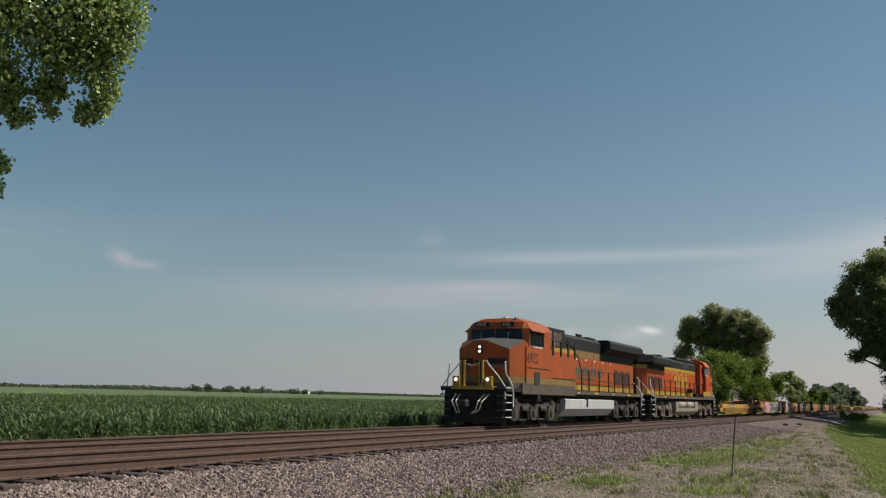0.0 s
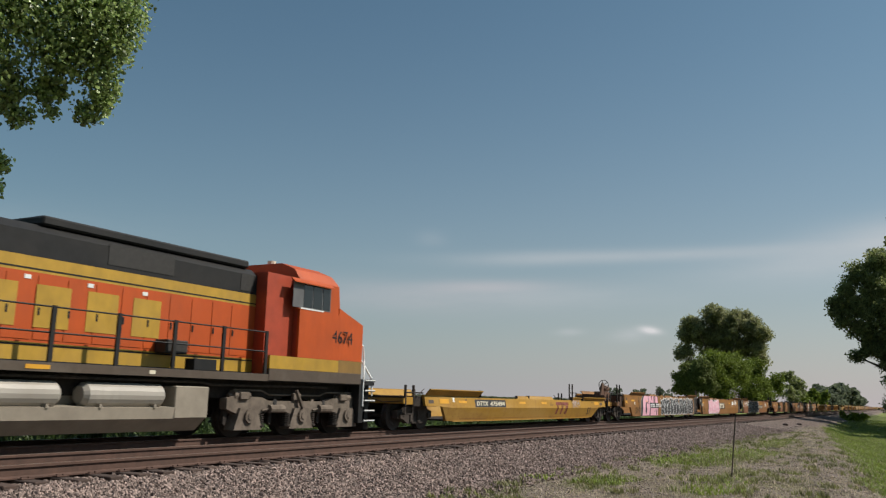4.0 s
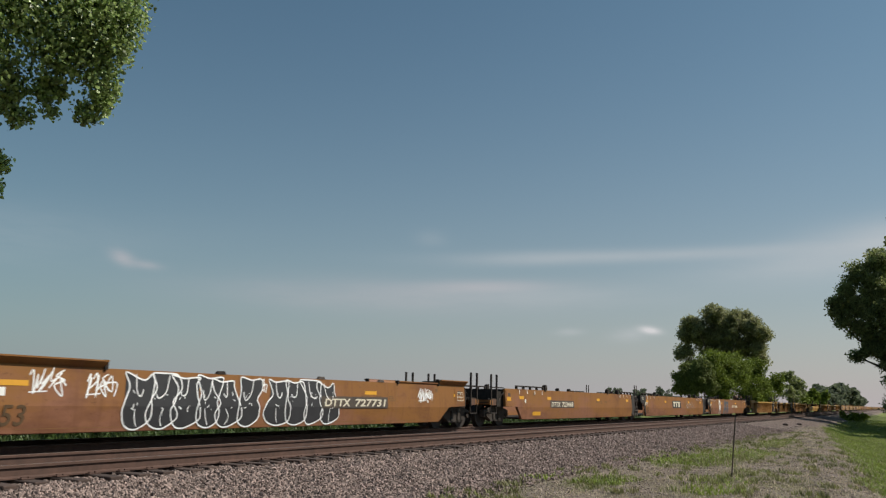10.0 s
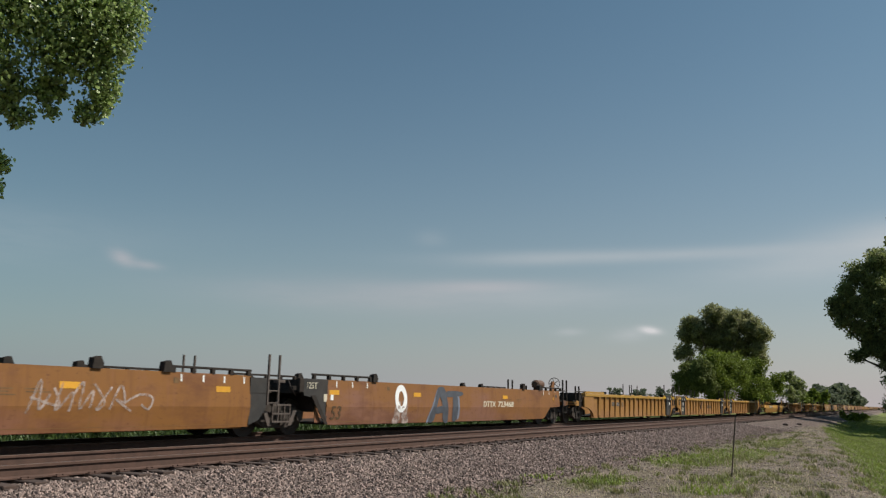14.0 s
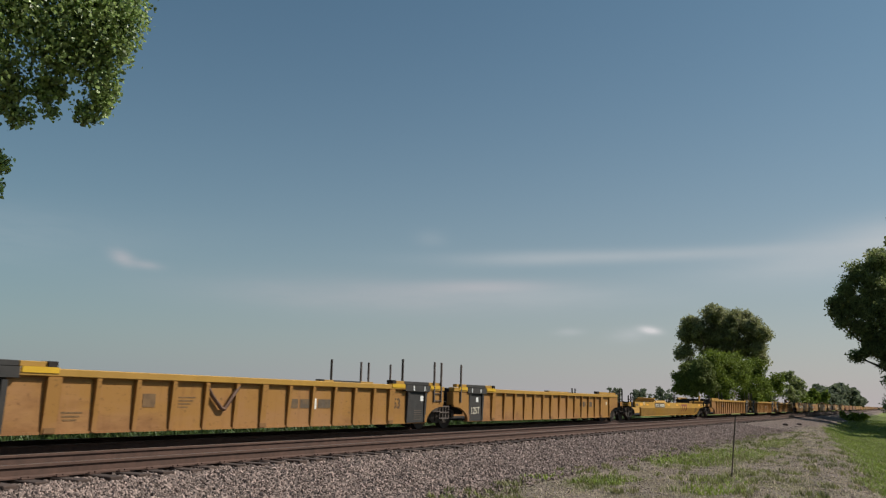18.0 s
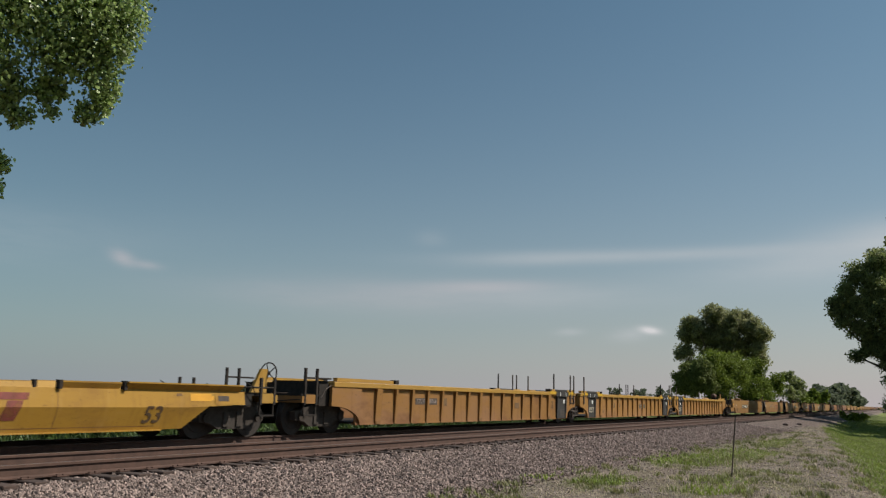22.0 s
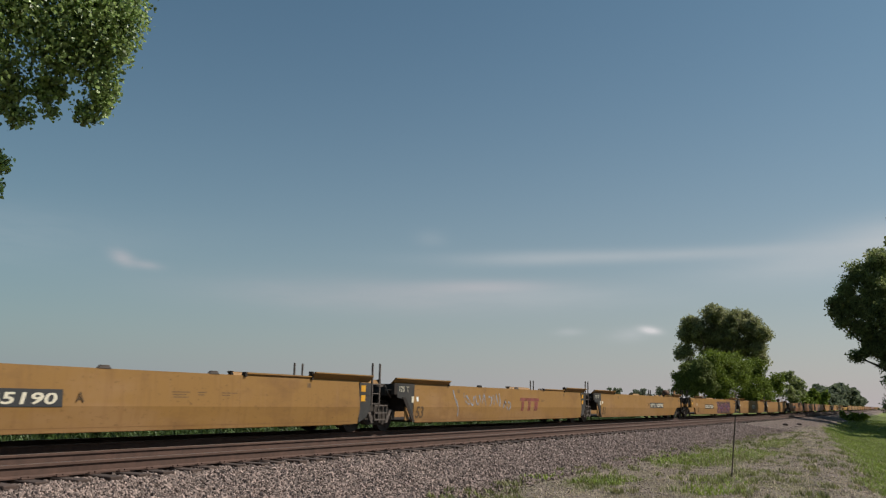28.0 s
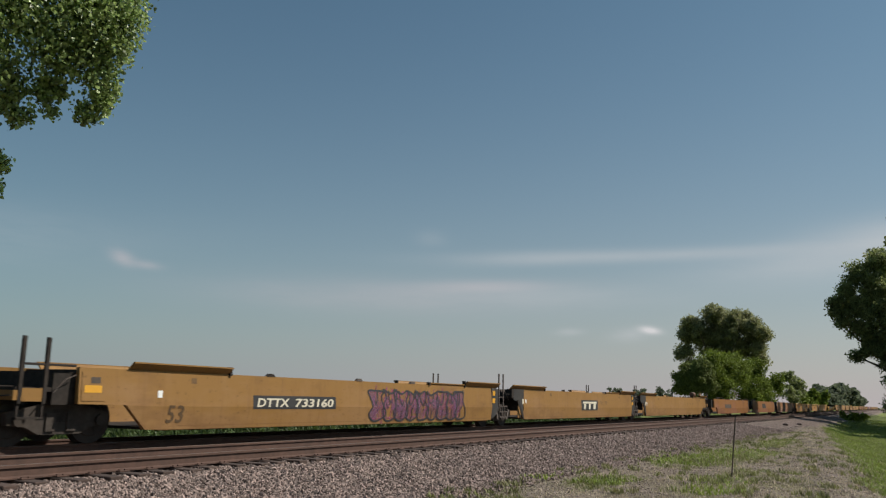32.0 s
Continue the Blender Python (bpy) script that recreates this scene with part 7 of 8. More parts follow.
def ribbed_well(L, lead, trail, label, brake=True, paint="ribyellow"):
    """A well with ribbed sides under a square top rail."""
    car = empty("well_car")
    tagged(car, label, "freight car", "well cars of the train")
    keep = []
    P = lambda name, bm, mat, lab="": part(name, bm, M[mat], car, lab)
    a = 1.5 if lead == 'A' else 3.0
    b = L - (1.5 if trail == 'A' else 3.0)
    ta = 0.35 if lead == 'A' else 1.8
    tb = L - (0.35 if trail == 'A' else 1.8)
    for s in (-1, 1):
        P("side_panel", bx(a, b, min(s * 1.34, s * 1.40), max(s * 1.34, s * 1.40), 0.25, 1.30), paint)
        P("top_rail", bx(ta, tb, min(s * 1.26, s * 1.50), max(s * 1.26, s * 1.50), 1.30, 1.45, 0.015), "ribrail", "square yellow top rail")
        P("bottom_rail", bx(a, b, min(s * 1.28, s * 1.42), max(s * 1.28, s * 1.43), 0.24, 0.29), paint)
        P("wear_strip", bx(a + 0.3, b - 0.3, min(s * 1.40, s * 1.415), max(s * 1.40, s * 1.415), 1.20, 1.23), "ribyellow")
        x = 3.70 if lead == 'A' else a + 1.15
        span = (L - 3.70 if trail == 'A' else b - 1.55) - x
        n = 2 * round(span / 1.97) if trail == 'A' else round(span / 1.02)
        for k in range(n + 1):
            w = 0.15 if k in (0, n) else 0.10 if k == n // 2 else 0.055
            px = x + k * span / n
            key = ("rib", w, s, paint)
            if key not in MESH:
                bm = bmesh.new()
                prism(bm, [(s * 1.402, 0.26), (s * 1.445, 0.26), (s * 1.50, 1.297), (s * 1.402, 1.297)], -w, w)
                o = part("side_rib", bm, M[paint])
                MESH[key] = o.data
                bpy.data.objects.remove(o)
            share("side_rib", MESH[key], car, pose(px, 0, 0))
            if k in (0, n // 2, n):
                P("rib_foot", bx(px - 0.12, px + 0.12, min(s * 1.41, s * 1.465), max(s * 1.41, s * 1.465), 0.26, 0.36), "seam")
        for end, kind in ((0, lead), (1, trail)):
            X = (lambda v: v) if end == 0 else (lambda v: L - v)
            pr = lambda pts: [(X(u), v) for u, v in pts]
            ya, yb = sorted((s * 1.38, s * 1.47))
            if kind == 'A':
                arch = [(0.40 + 1.10 * math.sin(q), 0.27 + 0.51 * math.cos(q)) for q in np.linspace(0, math.pi / 2, 7)]
                P("end_plate", pri(pr([(0.40, 1.297), (1.62, 1.297), (1.62, 0.26)] + arch[::-1]), ya, yb, "y"), paint, "yellow end plate with an arch over the truck")
                P("data_panel", bx(min(X(1.54), X(2.76)), max(X(1.54), X(2.76)), min(s * 1.404, s * 1.44), max(s * 1.404, s * 1.44), 0.27, 1.297), "corner", "dark grey lettered data panel")
                for d in (1.62, 2.70):
                    P("panel_rib", pri([(s * 1.44, 0.27), (s * 1.46, 0.27), (s * 1.50, 1.22), (s * 1.44, 1.22)], X(d) - 0.06, X(d) + 0.06), "corner")
                P("rail_cover", bx(min(X(1.40), X(2.95)), max(X(1.40), X(2.95)), min(s * 1.24, s * 1.515), max(s * 1.24, s * 1.515), 1.26, 1.46), "corner")
                for d0, d1 in ((0.72, 1.36), (2.99, 3.75)):
                    P("guide_flap", bx(min(X(d0), X(d1)), max(X(d0), X(d1)), min(s * 1.48, s * 1.518), max(s * 1.48, s * 1.518), 1.36, 1.47), "bright_yellow", "bright yellow guide flap")
                for d in (1.75, 2.45):
                    P("reflector", bx(X(d) - 0.025, X(d) + 0.025, s * 1.52 - 0.004, s * 1.52 + 0.004, 1.28, 1.44), "white")
                P("top_guide", bx(min(X(0.6), X(1.38)), max(X(0.6), X(1.38)), min(s * 1.30, s * 1.46), max(s * 1.30, s * 1.46), 1.464, 1.57, 0.01), "ribrail")
                P("top_guide", bx(min(X(2.97), X(3.6)), max(X(2.97), X(3.6)), min(s * 1.30, s * 1.46), max(s * 1.30, s * 1.46), 1.464, 1.57, 0.01), "ribrail")
                P("top_guide", bx(min(X(1.39), X(2.96)), max(X(1.39), X(2.96)), min(s * 1.30, s * 1.46), max(s * 1.30, s * 1.46), 1.464, 1.57, 0.01), "corner", "black middle of the guide")
                P("guide_stop", bx(X(3.62) - 0.1, X(3.62) + 0.1, min(s * 1.28, s * 1.5), max(s * 1.28, s * 1.5), 1.46, 1.58), "dark")
                P("corner_block", bx(min(X(0.35), X(0.72)), max(X(0.35), X(0.72)), min(s * 1.2, s * 1.47), max(s * 1.2, s * 1.47), 0.84, 1.297, 0.02), paint)
                for d in ((0.85,) if end == 0 else (0.62, 1.10)):
                    P("tall_stanchion", bx(X(d) - 0.03, X(d) + 0.03, s * 1.50 - 0.025, s * 1.50 + 0.025, 0.92, 2.26), "step")
                if end:
                    for z in (0.60, 0.96, 1.20):
                        P("rung", bx(X(1.10), X(0.62), s * 1.50 - 0.012, s * 1.50 + 0.012, z, z + 0.026), "step")
                    P("tall_stanchion", bx(X(3.0) - 0.03, X(3.0) + 0.03, s * 1.40 - 0.025, s * 1.40 + 0.025, 1.57, 2.26), "dark")
                for k in range(5 if end else 0):
                    P("data_line", bx(min(X(1.8), X(2.3)), max(X(1.8), X(2.3)), s * 1.442 - 0.004, s * 1.442 + 0.004, 0.36 + 0.07 * k, 0.385 + 0.07 * k), "sill")
                P("data_label", bx(min(X(1.72 + 0.48 * (1 - end)), X(1.9 + 0.48 * (1 - end))), max(X(1.72 + 0.48 * (1 - end)), X(1.9 + 0.48 * (1 - end))), s * 1.442 - 0.004, s * 1.442 + 0.004, 0.95, 1.12), "white")
            else:
                arch = [(1.75 + 1.40 * math.sin(q), 0.27 + 0.51 * math.cos(q)) for q in np.linspace(0, math.pi / 2, 7)]
                P("end_plate", pri(pr([(1.75, 1.297), (3.2, 1.297), (3.2, 0.26)] + arch[::-1]), ya, yb, "y"), paint, "yellow end plate with an arch over the truck")
                P("top_guide", bx(min(X(2.0), X(5.0)), max(X(2.0), X(5.0)), min(s * 1.30, s * 1.44), max(s * 1.30, s * 1.44), 1.46, 1.56), "ribrail")
                P("guide_stop", bx(X(5.1) - 0.1, X(5.1) + 0.1, min(s * 1.28, s * 1.5), max(s * 1.28, s * 1.5), 1.46, 1.58), "dark")
    P("well_floor", bx(a, b, -1.28, 1.28, 0.27, 0.33), "dark")
    for px in np.arange(a + 1, b - 1, 2.6):
        P("floor_beam", bx(px, px + 0.2, -1.2, 1.2, 0.235, 0.268), "dark")
    for end, kind in ((0, lead), (1, trail)):
        X = (lambda v: v) if end == 0 else (lambda v: L - v)
        if kind == 'K':
            coupler_end(car, L, end, paint, keep, "dark", False, 1.78)
        else:
            P("end_bulkhead", bx(min(X(1.25), X(1.4)), max(X(1.25), X(1.4)), -1.3, 1.3, 0.5, 1.42), "dark")
            P("end_beam", bx(min(X(0.1), X(1.4)), max(X(0.1), X(1.4)), -0.5, 0.5, 0.55, 1.15), "dark")
            P("cross_rail", bx(min(X(0.3), X(0.42)), max(X(0.3), X(0.42)), -1.3, 1.3, 1.32, 1.42), "dark")
            for s in (-1, 1):
                if end == 1:
                    for z in (0.36, 0.56, 0.76):
                        P("truck_step", bx(X(0.1) - 0.34, X(0.1) + 0.34, s * 1.32 - 0.05, s * 1.32 + 0.05, z, z + 0.04), "step")
                    for d in (-0.32, -0.1, 0.1, 0.32):
                        P("step_post", bx(X(0.1) + d - 0.018, X(0.1) + d + 0.018, s * 1.34 - 0.02, s * 1.34 + 0.02, 0.36, 0.80), "step")
            if end == 1:
                keep += freight_truck(car, L)
    if trail == 'K' and brake:
        brake_gear(car, L - 1.3, paint)
    return car, keep


def place(car_and_wheels, s0):
    THINGS.append((car_and_wheels[0], s0, False, car_and_wheels[1]))
    return car_and_wheels[0]


def capacity(car, x, z=0.42, mat="faint", h=0.38, low=False):
    z = 0.42
    lettering("length_mark", "53", h, M[mat], car, upright(x, -(side_y(z, low) + 0.006), z, False, -18.8 if low else -5.3), shear=0.1, bold=0.006)


def weight_mark(car, x=0.70, y=-1.480, z=1.24, text="125T", h=0.17):
    lettering("weight_mark", text, h, M["cream"], car, upright(x, y, z))


TAN = "tan smooth-sided well car"
# one yellow low car behind the locomotives
c = place(smooth_well(22.7, 'K', 'K', "wellyellow", "bright yellow low-sided well car with dark red slanted marks", low=True, brake=2), 74.4)
reporting(c, 5.6, 8.1, 0.82, "475494", "cream", "panelblack", True, 0.16)
emblem(c, 13.6, 15.3, 0.46, 1.00, "spray_red", True)
capacity(c, 18.0, 0.46, low=True)
scrawl(c, 15.9, 16.9, 0.82, 1.08, "pale_tag", 3, True, 0.035)
# three wells covered with spray paint
c = place(smooth_well(21.35, 'K', 'A', "smooth", TAN + " under pink and black spray paint", rusty=True), 97.1)
reservoir(c, 1.62)
part("valve_box", bx(-0.05, 0.75, -0.9, -0.3, 1.10, 1.62, 0.02), M["browntank"], c, "rust-brown valve box")
part("valve_bracket", bx(0.62, 1.6, -0.7, -0.4, 1.08, 1.56), M["browntank"], c)
capacity(c, 3.95)
PINK = (5.62, 9.25, 0.285, 1.47)
shape(c, *PINK, [(0, 0), (1, 0), (1, 1), (0.06, 1), (0, 0.6)], "pink", 0.006, False)
shape(c, *PINK, [(-0.13, 0), (-0.15, 0.4), (-0.11, 0.78), (0.0, 1), (0.11, 1), (0.03, 0.8), (0.0, 0.5), (0.0, 0)], "spray_grey", 0.007, False)
shape(c, *PINK, [(-0.11, 0), (-0.125, 0.4), (-0.085, 0.76), (0.025, 1), (0.09, 1), (0.01, 0.78), (-0.02, 0.5), (-0.02, 0)], "spray_black", 0.009, False)
shape(c, *PINK, [(0.355, 1), (0.385, 1), (0.345, 0.60), (0.23, 0.63), (0.185, 0.52), (0.165, 0.32), (0.195, 0.38), (0.255, 0.35), (0.235, 0.16), (0.20, 0.08), (0.15, 0.22), (0.145, 0.45), (0.175, 0.62), (0.23, 0.69), (0.32, 0.66)], "spray_black", 0.009, False)
shape(c, *PINK, [(0.545, 1), (0.605, 1), (0.59, 0.84), (0.575, 0.72)], "spray_black", 0.009, False)
shape(c, *PINK, [(0.70, 1), (0.73, 1), (0.72, 0.6), (0.69, 0.6)], "spray_black", 0.009, False)
shape(c, *PINK, [(0.78, 1), (0.84, 1), (0.80, 0.78), (0.79, 0.6), (0.745, 0.6), (0.75, 0.8)], "spray_black", 0.009, False)
shape(c, *PINK, [(0.42, 0), (0.49, 0), (0.485, 0.2), (0.475, 0.72), (0.455, 0.72), (0.45, 0.28), (0.425, 0.2)], "spray_black", 0.009, False)
shape(c, *PINK, [(0.87, 0), (0.915, 0), (0.92, 0.33), (0.87, 0.33), (0.88, 0.2)], "spray_black", 0.009, False)
shape(c, *PINK, [(0.69, 0.12), (0.76, 0.25), (0.80, 0.33), (0.79, 0.16), (0.775, 0.22), (0.73, 0.2)], "spray_black", 0.009, False)
shape(c, *PINK, [(0.985, 0), (1.005, 0), (0.998, 1), (0.98, 1)], "spray_black", 0.009, False)
reporting(c, 7.3, 9.95, 0.80, "727731", "spray_white", "spray_black", lift=0.012, panel_to=9.28)
for k, z in enumerate((0.46, 0.74, 1.02)):
    scrawl(c, 4.66, 4.86, z, z + 0.2, "spray_black", 17 + k, False, 0.02)
piece(c, 9.95, 15.75, 0.29, 1.44, 7, "spray_black", "spray_white", 12)
piece(c, 15.95, 19.5, 0.30, 1.46, 5, "spray_black", "spray_white", 13)
scrawl(c, 10.1, 10.9, 0.72, 0.98, "spray_white", 14)
scrawl(c, 15.55, 15.95, 1.26, 1.40, "spray_white", 15)
c = place(smooth_well(19.5, 'A', 'A', "smooth", TAN + " with pink spray and black panel"), 118.45)
capacity(c, 2.05)
weight_mark(c)
piece(c, 4.0, 8.45, 0.30, 1.44, 5, "pink", "spray_white", 21, "spray_black")
patch(c, "mark_panel", 8.45, 10.95, 0.68, 1.20, "brownpanel", 0.016)
emblem(c, 8.6, 10.6, 0.75, 1.13, "cream", out=0.019)
scrawl(c, 14.6, 15.6, 1.05, 1.33, "spray_white", 22)
scrawl(c, 16.1, 17.0, 1.10, 1.40, "spray_white", 23)
c = place(smooth_well(21.35, 'A', 'K', "rustorange", "reddish tan smooth-sided well car with black spray outlined in white", brake=False), 137.95)
capacity(c, 1.85)
weight_mark(c)
scrawl(c, 2.4, 3.1, 1.05, 1.40, "spray_white", 31)
scrawl(c, 3.6, 4.25, 1.02, 1.36, "spray_white", 32)
piece(c, 4.5, 8.5, 0.29, 1.46, 6, "spray_black", "spray_white", 33)
scrawl(c, 8.45, 8.8, 1.1, 1.4, "spray_white", 36)
piece(c, 8.9, 11.8, 0.30, 1.46, 4, "spray_black", "spray_white", 34)
reporting(c, 11.2, 14.3, 0.78, "727731", "cream", "brownpanel", lift=0.012)
scrawl(c, 16.3, 17.2, 1.0, 1.3, "spray_white", 35)
part("end_shelf", bx(18.2, 19.7, -1.42, -0.5, 1.60, 1.64), M["sill"], c)
for px in (18.4, 19.0, 19.6):
    part("shelf_post", bx(px - 0.05, px + 0.05, -1.42, -1.36, 1.48, 1.60), M["smooth"], c)
for a, b, z0, z1 in ((19.0, 19.45, 1.26, 1.28), (19.0, 19.45, 0.98, 1.0), (19.0, 19.02, 1.0, 1.26), (19.43, 19.45, 1.0, 1.26), (19.24, 19.26, 1.0, 1.26), (19.02, 19.43, 1.1, 1.12)):
    patch(c, "label_frame", a, b, z0, z1, "cream", 0.020)
# three reddish wells with studded top rails
RED = "weathered reddish well car with studded rail"
c = place(smooth_well(21.0, 'K', 'A', "rustorange", RED, True), 159.3)
reporting(c, 6.75, 9.6, 0.80, "723468", "cream", "brownpanel")
patch(c, "paint_patch", 4.6, 5.5, 0.42, 0.58, "ochre", 0.004)
c = place(smooth_well(19.9, 'A', 'A', "rustorange", RED + " and a black mark panel", True), 180.3)
capacity(c, 1.8)
weight_mark(c)
patch(c, "mark_panel", 8.4, 10.9, 0.74, 1.24, "corner", 0.007)
emblem(c, 8.55, 10.65, 0.82, 1.17, "cream", out=0.009)
bm = bmesh.new()
for pts in ([(12.55, 0.62), (12.82, 1.24), (12.80, 0.70), (13.02, 0.98)], [(12.62, 0.92), (13.20, 0.78), (13.10, 1.10)], [(13.28, 1.20), (13.14, 0.68), (13.50, 1.02), (13.44, 0.66)], [(13.52, 0.98), (13.74, 1.22), (13.66, 0.70), (13.96, 1.06), (13.90, 0.72)], [(13.98, 1.20), (14.24, 0.84), (14.05, 0.70), (14.40, 1.14)], [(14.36, 0.70), (14.62, 1.18), (14.72, 0.86), (14.50, 0.90), (14.90, 0.66)], [(14.70, 0.82), (15.10, 1.00), (15.44, 0.94), (15.34, 0.70), (15.14, 0.80)]):
    stroke(bm, curve(pts, False, 5), 0.05, 0.0075)
face_camera(bm)
part("spray_tag", bm, M["pale_tag"], c, "thin pale sprayed tag")
c = place(smooth_well(21.2, 'A', 'K', "rustpink", RED + ", white and blue spray", True), 200.2)
weight_mark(c)
capacity(c, 1.8)
bm = bmesh.new()
stroke(bm, [(5.52 + 0.26 * math.cos(a), 1.02 + 0.33 * math.sin(a)) for a in np.linspace(0, 6.2832, 26)], 0.20, 0.010)
face_camera(bm)
part("spray_ring", bm, M["spray_white"], c, "white sprayed ring")
for pts in ([(0.02, 0), (0.42, 0), (0.44, 0.6), (0.46, 1), (0.16, 1), (0.15, 0.5)], [(0.56, 0), (0.98, 0), (0.86, 0.5), (0.86, 1), (0.56, 1), (0.58, 0.5)]):
    shape(c, 5.02, 6.02, 0.29, 0.92, pts, "pale_tag", 0.007)
# two big blunt letters with pale blue shading
for pts in ([(0.0, 0), (0.25, 0), (0.40, 0.55), (0.62, 1), (0.42, 1), (0.24, 0.55)], [(0.40, 1), (0.78, 1), (0.95, 0), (0.70, 0), (0.62, 0.55)], [(0.30, 0.22), (0.80, 0.28), (0.78, 0.46), (0.36, 0.42)]):
    shape(c, 7.3, 8.75, 0.32, 1.36, pts, "slate_spray", 0.010)
shape(c, 7.3, 8.75, 0.32, 1.36, [(0.02, 0), (-0.08, 0), (0.28, 0.75), (0.40, 1), (0.45, 1), (0.25, 0.55)], "spray_blue", 0.008)
for pts in ([(0.0, 0.80), (1.0, 0.86), (1.0, 1), (0.0, 1)], [(0.40, 0), (0.72, 0.05), (0.70, 0.84), (0.42, 0.84)]):
    shape(c, 8.55, 9.65, 0.34, 1.30, pts, "slate_spray", 0.010)
shape(c, 8.55, 9.65, 0.34, 1.30, [(0.70, 0.05), (0.86, 0.12), (0.84, 0.80), (0.70, 0.82)], "spray_blue", 0.008)
reporting(c, 11.4, 14.2, 0.78, "723468", "cream")


def ribbed_set(start, lengths, brake):
    out = []
    for k, L in enumerate(lengths):
        lead, trail = ('K', 'A') if k == 0 else ('A', 'K') if k == 2 else ('A', 'A')
        lab = "ochre-yellow ribbed well car" + (" with black data panels" if k else " with brown end platform")
        car = place(ribbed_well(L, lead, trail, lab, brake, "ribbrown" if brake and k == 0 and start < 306 else "ribyellow"), start)
        if lead == 'A':
            lettering("weight_mark", "125T", 0.26, M["cream"], car, upright(1.76, -1.443, 0.52))
        if trail == 'A':
            lettering("length_mark", "53", 0.32, M["faint"], car, upright(L - 3.52, -1.404, 0.72), bold=0.008)
        if k == 1:
            for a, b in ((10.62, 11.0), (11.08, 11.48), (11.86, 12.42)):
                part("mark_panel", bx(a, b, -1.407, -1.401, 0.72, 0.96), M["worn_panel"], car)
            part("mark_bar", bx(11.62, 11.78, -1.410, -1.402, 0.70, 0.98), M["white"], car)
            part("mark_panel", bx(5.86, 6.20, -1.407, -1.401, 0.74, 1.02), M["worn_label"], car)
            for q in range(4):
                part("faded_line", bx(6.85, 7.35 - 0.07 * q, -1.406, -1.401, 0.94 - 0.07 * q, 0.965 - 0.07 * q), M["faded"], car)
            for q in range(3):
                part("faded_line", bx(3.95 + 0.02 * q, 4.42 - 0.06 * q, -1.406, -1.401, 0.62 - 0.07 * q, 0.65 - 0.07 * q), M["faded"], car)
        elif k == 0:
            for a, b in ((6.40, 7.02), (7.14, 7.86)):
                part("mark_panel", bx(a, b, -1.407, -1.401, 0.84, 1.05), M["brownpanel"], car)
            lettering("car_code", "DTTX", 0.14, M["pale_tag"], car, upright(6.48, -1.409, 0.88), shear=0.1)
            for q in range(5):
                part("mark_bar", bx(7.22 + 0.12 * q, 7.29 + 0.12 * q, -1.410, -1.405, 0.88, 1.02), M["pale_tag"], car)
            part("mark_panel", bx(8.24, 8.56, -1.407, -1.401, 0.80, 1.06), M["worn_label"], car)
            part("mark_panel", bx(14.40, 14.84, -1.407, -1.401, 0.72, 0.94), M["worn_label"], car)
        if k == 2:
            # a worn number panel and a stencilled length near the trailing coupler
            for a, b in ((L - 7.75, L - 7.05), (L - 6.70, L - 5.95)):
                part("mark_panel", bx(a, b, -1.407, -1.401, 0.80, 1.04), M["brownpanel"], car)
            for q in range(7):
                part("mark_bar", bx(L - 7.68 + 0.24 * q, L - 7.60 + 0.24 * q, -1.410, -1.403, 0.84, 1.0), M["worn_label"], car)
            lettering("length_mark", "53", 0.26, M["faded"], car, upright(L - 4.75, -1.404, 0.80), bold=0.006)
            part("data_label", bx(L - 3.62, L - 3.46, -1.408, -1.401, 0.90, 1.06), M["cream"], car)
        out.append(car)
        start += L
    return out


c = ribbed_set(221.4, (21.0, 19.2, 21.5), False)[1]
# a bent strap hangs from the rail of the middle car
part("bent_strap", rod([(7.62, -1.45, 1.24), (7.80, -1.47, 1.00), (8.10, -1.48, 0.72), (8.22, -1.47, 0.70), (8.44, -1.48, 0.98), (8.68, -1.46, 1.24)], 0.045, 6), M["browntank"], c, "bent rusty strap")
c = place(smooth_well(22.8, 'K', 'K', "wellyellow", "bright yellow low-sided well car with faded red slanted marks", low=True), 283.1)
reporting(c, 6.4, 8.7, 0.83, "470318", "cream", "panelblack", True, 0.16)
emblem(c, 13.5, 15.3, 0.50, 1.00, "spray_red", True)
capacity(c, 18.0, 0.46, low=True)
ribbed_set(305.9, (21.8, 19.4, 21.3), True)
FADED = "faded tan smooth-sided well car"
c = place(smooth_well(21.6, 'K', 'A', "tan2", FADED + " and a black number panel"), 368.4)
capacity(c, 3.95, 0.44)
reporting(c, 7.05, 10.2, 0.80, "765190", "cream", "panelblack")
lettering("end_letter", "A", 0.2, M["faint"], c, upright(10.6, -1.51, 0.84))
c = place(smooth_well(19.2, 'A', 'A', "tan2", FADED + ", red slanted marks and pale blue spray"), 390.0)
weight_mark(c, text="125  T")
capacity(c, 1.75, 0.42)
emblem(c, 10.1, 12.2, 0.62, 1.15, "spray_red")
bm = bmesh.new()
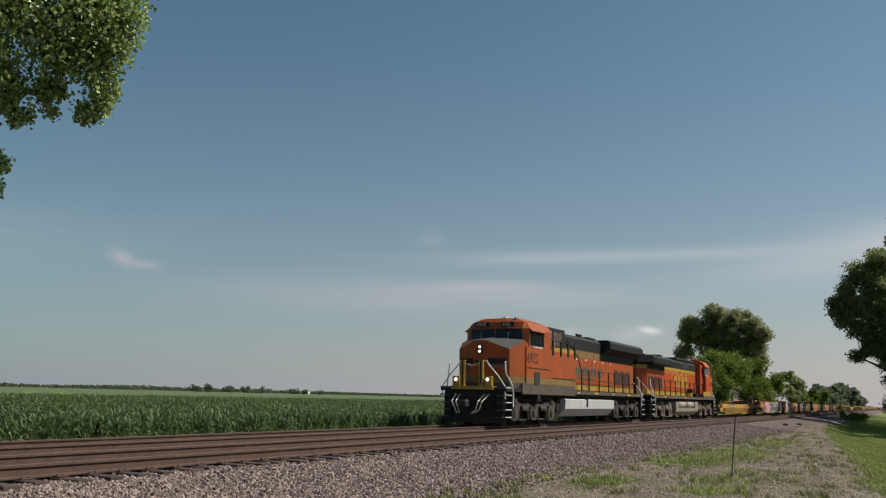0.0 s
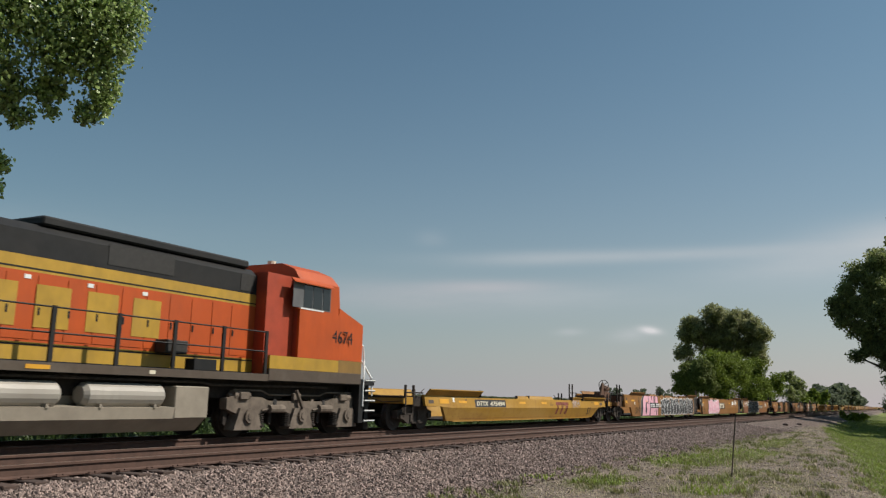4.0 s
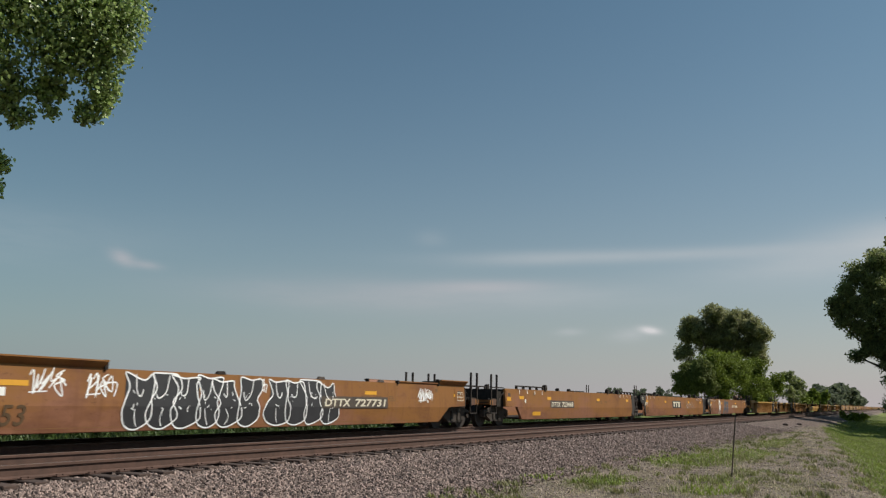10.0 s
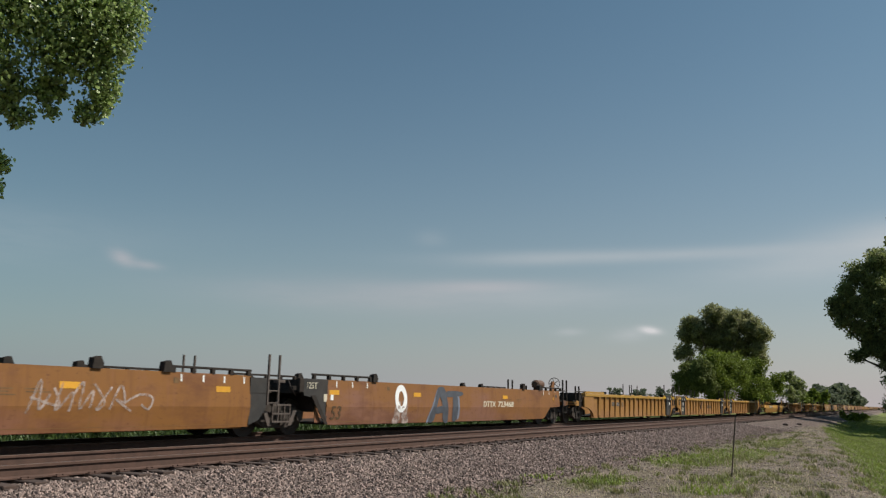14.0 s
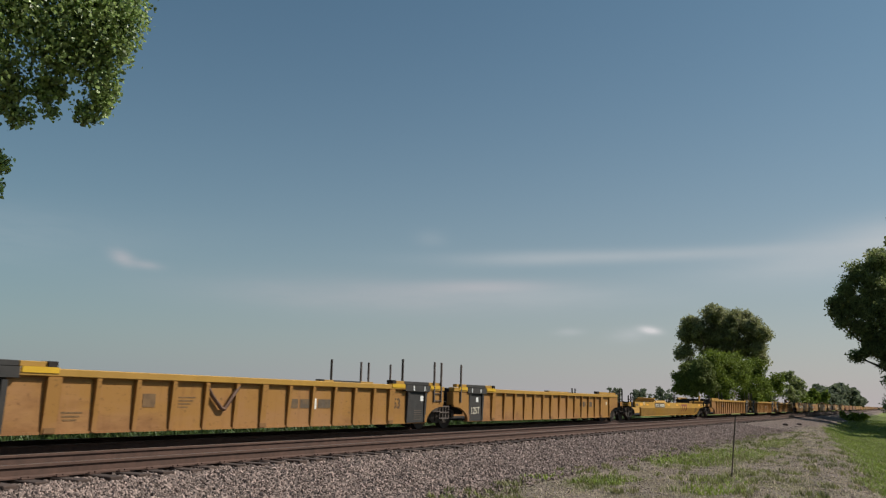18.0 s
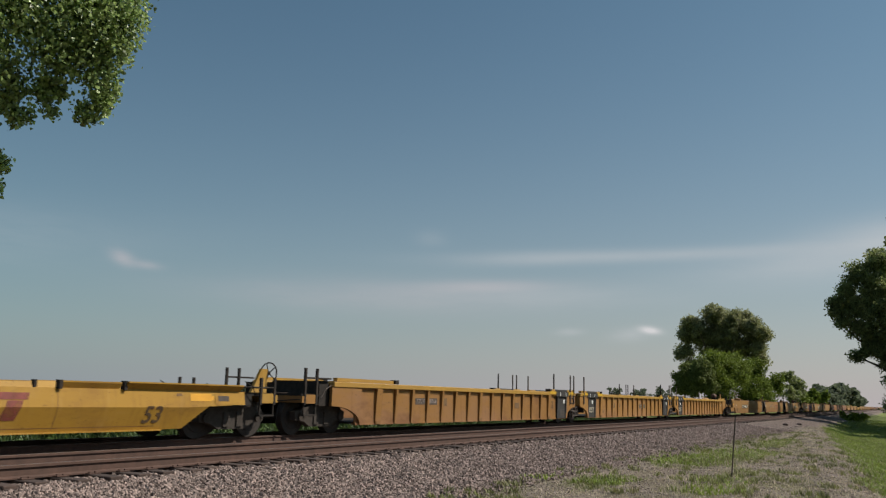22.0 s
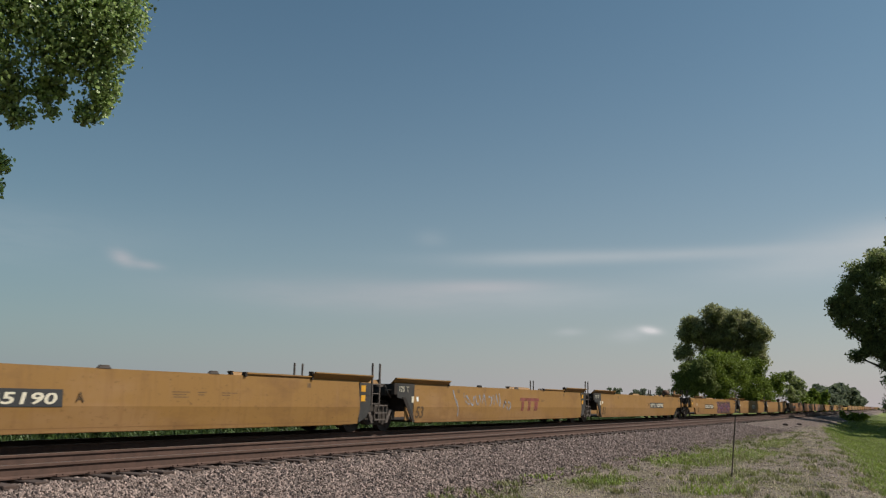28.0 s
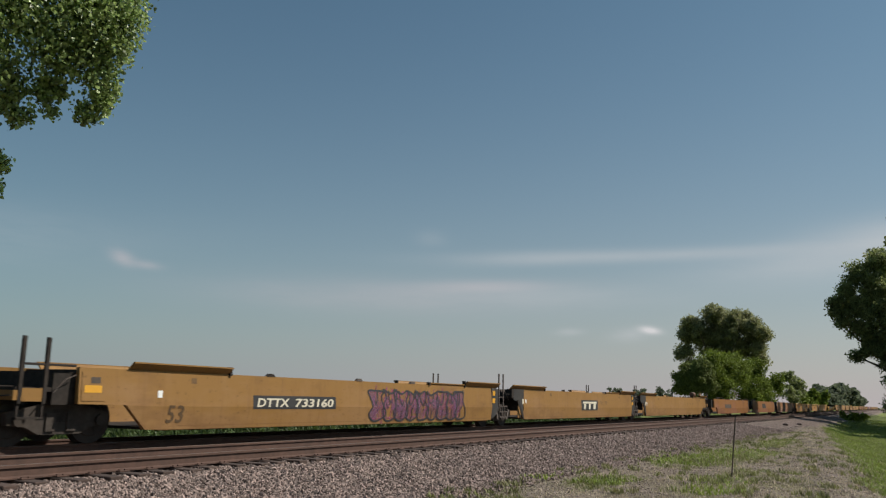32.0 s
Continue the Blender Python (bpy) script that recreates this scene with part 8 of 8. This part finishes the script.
for pts in ([(4.35, 1.36), (4.46, 1.10), (4.66, 0.80)], [(4.60, 1.04), (4.72, 0.62), (4.68, 0.44)], [(5.15, 1.26), (5.32, 0.96), (5.58, 0.86)], [(5.34, 1.18), (5.58, 1.02), (5.86, 0.84), (5.98, 1.16)], [(6.1, 1.2), (6.2, 0.88), (6.48, 0.98), (6.42, 1.22)], [(6.66, 0.9), (6.82, 1.24), (6.96, 0.84)], [(7.22, 1.16), (7.5, 1.1), (7.34, 0.80)], [(7.62, 1.22), (7.72, 0.98), (7.66, 0.86)], [(7.9, 1.28), (8.02, 0.92)], [(8.18, 1.3), (8.26, 0.98), (8.16, 0.8)], [(8.5, 0.72), (8.72, 0.98), (8.95, 0.66)], [(9.0, 0.96), (9.26, 0.88), (9.08, 0.64)]):
    stroke(bm, curve(pts, False, 6), 0.085, 0.0075)
face_camera(bm)
part("spray_tag", bm, M["pale_blue"], c, "worn pale blue spray strokes")
lettering("end_letter", "C", 0.2, M["faint"], c, upright(8.62, -1.51, 0.88))
c = place(smooth_well(21.3, 'A', 'K', "tan2", FADED + ", a number panel and a brake reservoir"), 409.2)
weight_mark(c, text="125  T")
capacity(c, 1.85, 0.40)
lettering("end_letter", "B", 0.2, M["faint"], c, upright(10.82, -1.51, 0.86))
reporting(c, 11.45, 14.5, 0.80, "765190", "cream", "panelblack")
c = place(smooth_well(21.7, 'K', 'A', "tan2", FADED + " and purple spray paint"), 430.5)
capacity(c, 4.0, 0.50)
reporting(c, 6.85, 10.0, 0.76, "733160", "cream", "panelblack")
piece(c, 11.9, 17.9, 0.34, 1.30, 9, "spray_purple", "spray_black", 61, None, 0.055)
scrawl(c, 12.0, 17.6, 0.5, 1.2, "spray_magenta", 63, False, 0.05)
c = place(smooth_well(19.0, 'A', 'A', "tan2", FADED + " and a small pale mark"), 452.2)
patch(c, "mark_panel", 8.8, 11.3, 0.62, 1.12, "panelblack", 0.007)
emblem(c, 8.95, 11.1, 0.68, 1.05, "cream", out=0.009)
c = place(smooth_well(21.3, 'A', 'K', "tan2", FADED), 471.2)
# the rest of the train repeats these cars
far = 492.5
BY = {k: i for i, k in enumerate("B C1 C2 C3 D1 D2 D3 E1 E2 E3 Y H1 H2 H3 F1 F2 F3 G1 G2 G3".split())}
LEN = (22.7, 21.35, 19.5, 21.35, 21.0, 19.9, 21.2, 21.0, 19.2, 21.5, 22.8, 21.8, 19.4, 21.3, 21.6, 19.2, 21.3, 21.7, 19.0, 21.3)
KEEP = ("side_wall", "side_panel", "top_rail", "truck", "side_frame", "corner_panel", "end_bulkhead", "data_panel", "spray_shape", "mark_panel", "well_floor", "bolster_box", "end_plate")


def far_car(ob, s0):
    """A copy of a car with only the parts that can be told apart from far off."""
    car = ob.copy()
    scene.collection.objects.link(car)
    for o in ob.children:
        if o.name.split(".")[0] not in KEEP:
            continue
        p = o.copy()
        scene.collection.objects.link(p)
        p.parent = car
        if o.name.startswith("truck"):
            for q in o.children:
                r = q.copy()
                scene.collection.objects.link(r)
                r.parent = p
    THINGS.append((car, s0, False, []))


for k in "D1 D2 D3 E1 E2 E3 Y F1 F2 F3 H1 H2 H3 D1 D2 D3 B C1 C2 C3 E1 E2 E3 G1 G2 G3".split():
    far_car(THINGS[2 + BY[k]][0], far)
    far += LEN[BY[k]]


# ---------------------------------------------------------------- the train's run
def travelled(t):
    return 13.022 * t + 0.0048 * t * t


def motions():
    for ob, s0, turned, ws in THINGS:
        rows = [(t, pose(s0 - travelled(t), TRACK_Y, 0, 0, 0, 180 if turned else 0)) for t in (0, 4, 8, 12, 16, 20, 24, 28, 32)]
        walk(ob, rows)
        # wheels roll while they pass near the camera, under 90 degrees from row to row
        for w, x, r in ws:
            way = -1 if turned else 1
            s = s0 + way * x
            t1 = (s - 48.0) / 13.05
            t2 = (s + 3.0) / 13.05
            if t2 < 0 or t1 > 32:
                continue
            base = w.matrix_basis.translation.copy()
            first, last = max(0, int(t1 * 30)), min(32 * 30, int(t2 * 30))
            spin = []
            for k in sorted({0, *range(first, last + 1), 32 * 30}):
                d = travelled(min(max(k, first), last) / 30) - travelled(first / 30)
                spin.append((k / 30, Matrix.Translation(base) @ Matrix.Rotation(-way * d / r, 4, 'Y')))
            walk(w, spin)


motions()
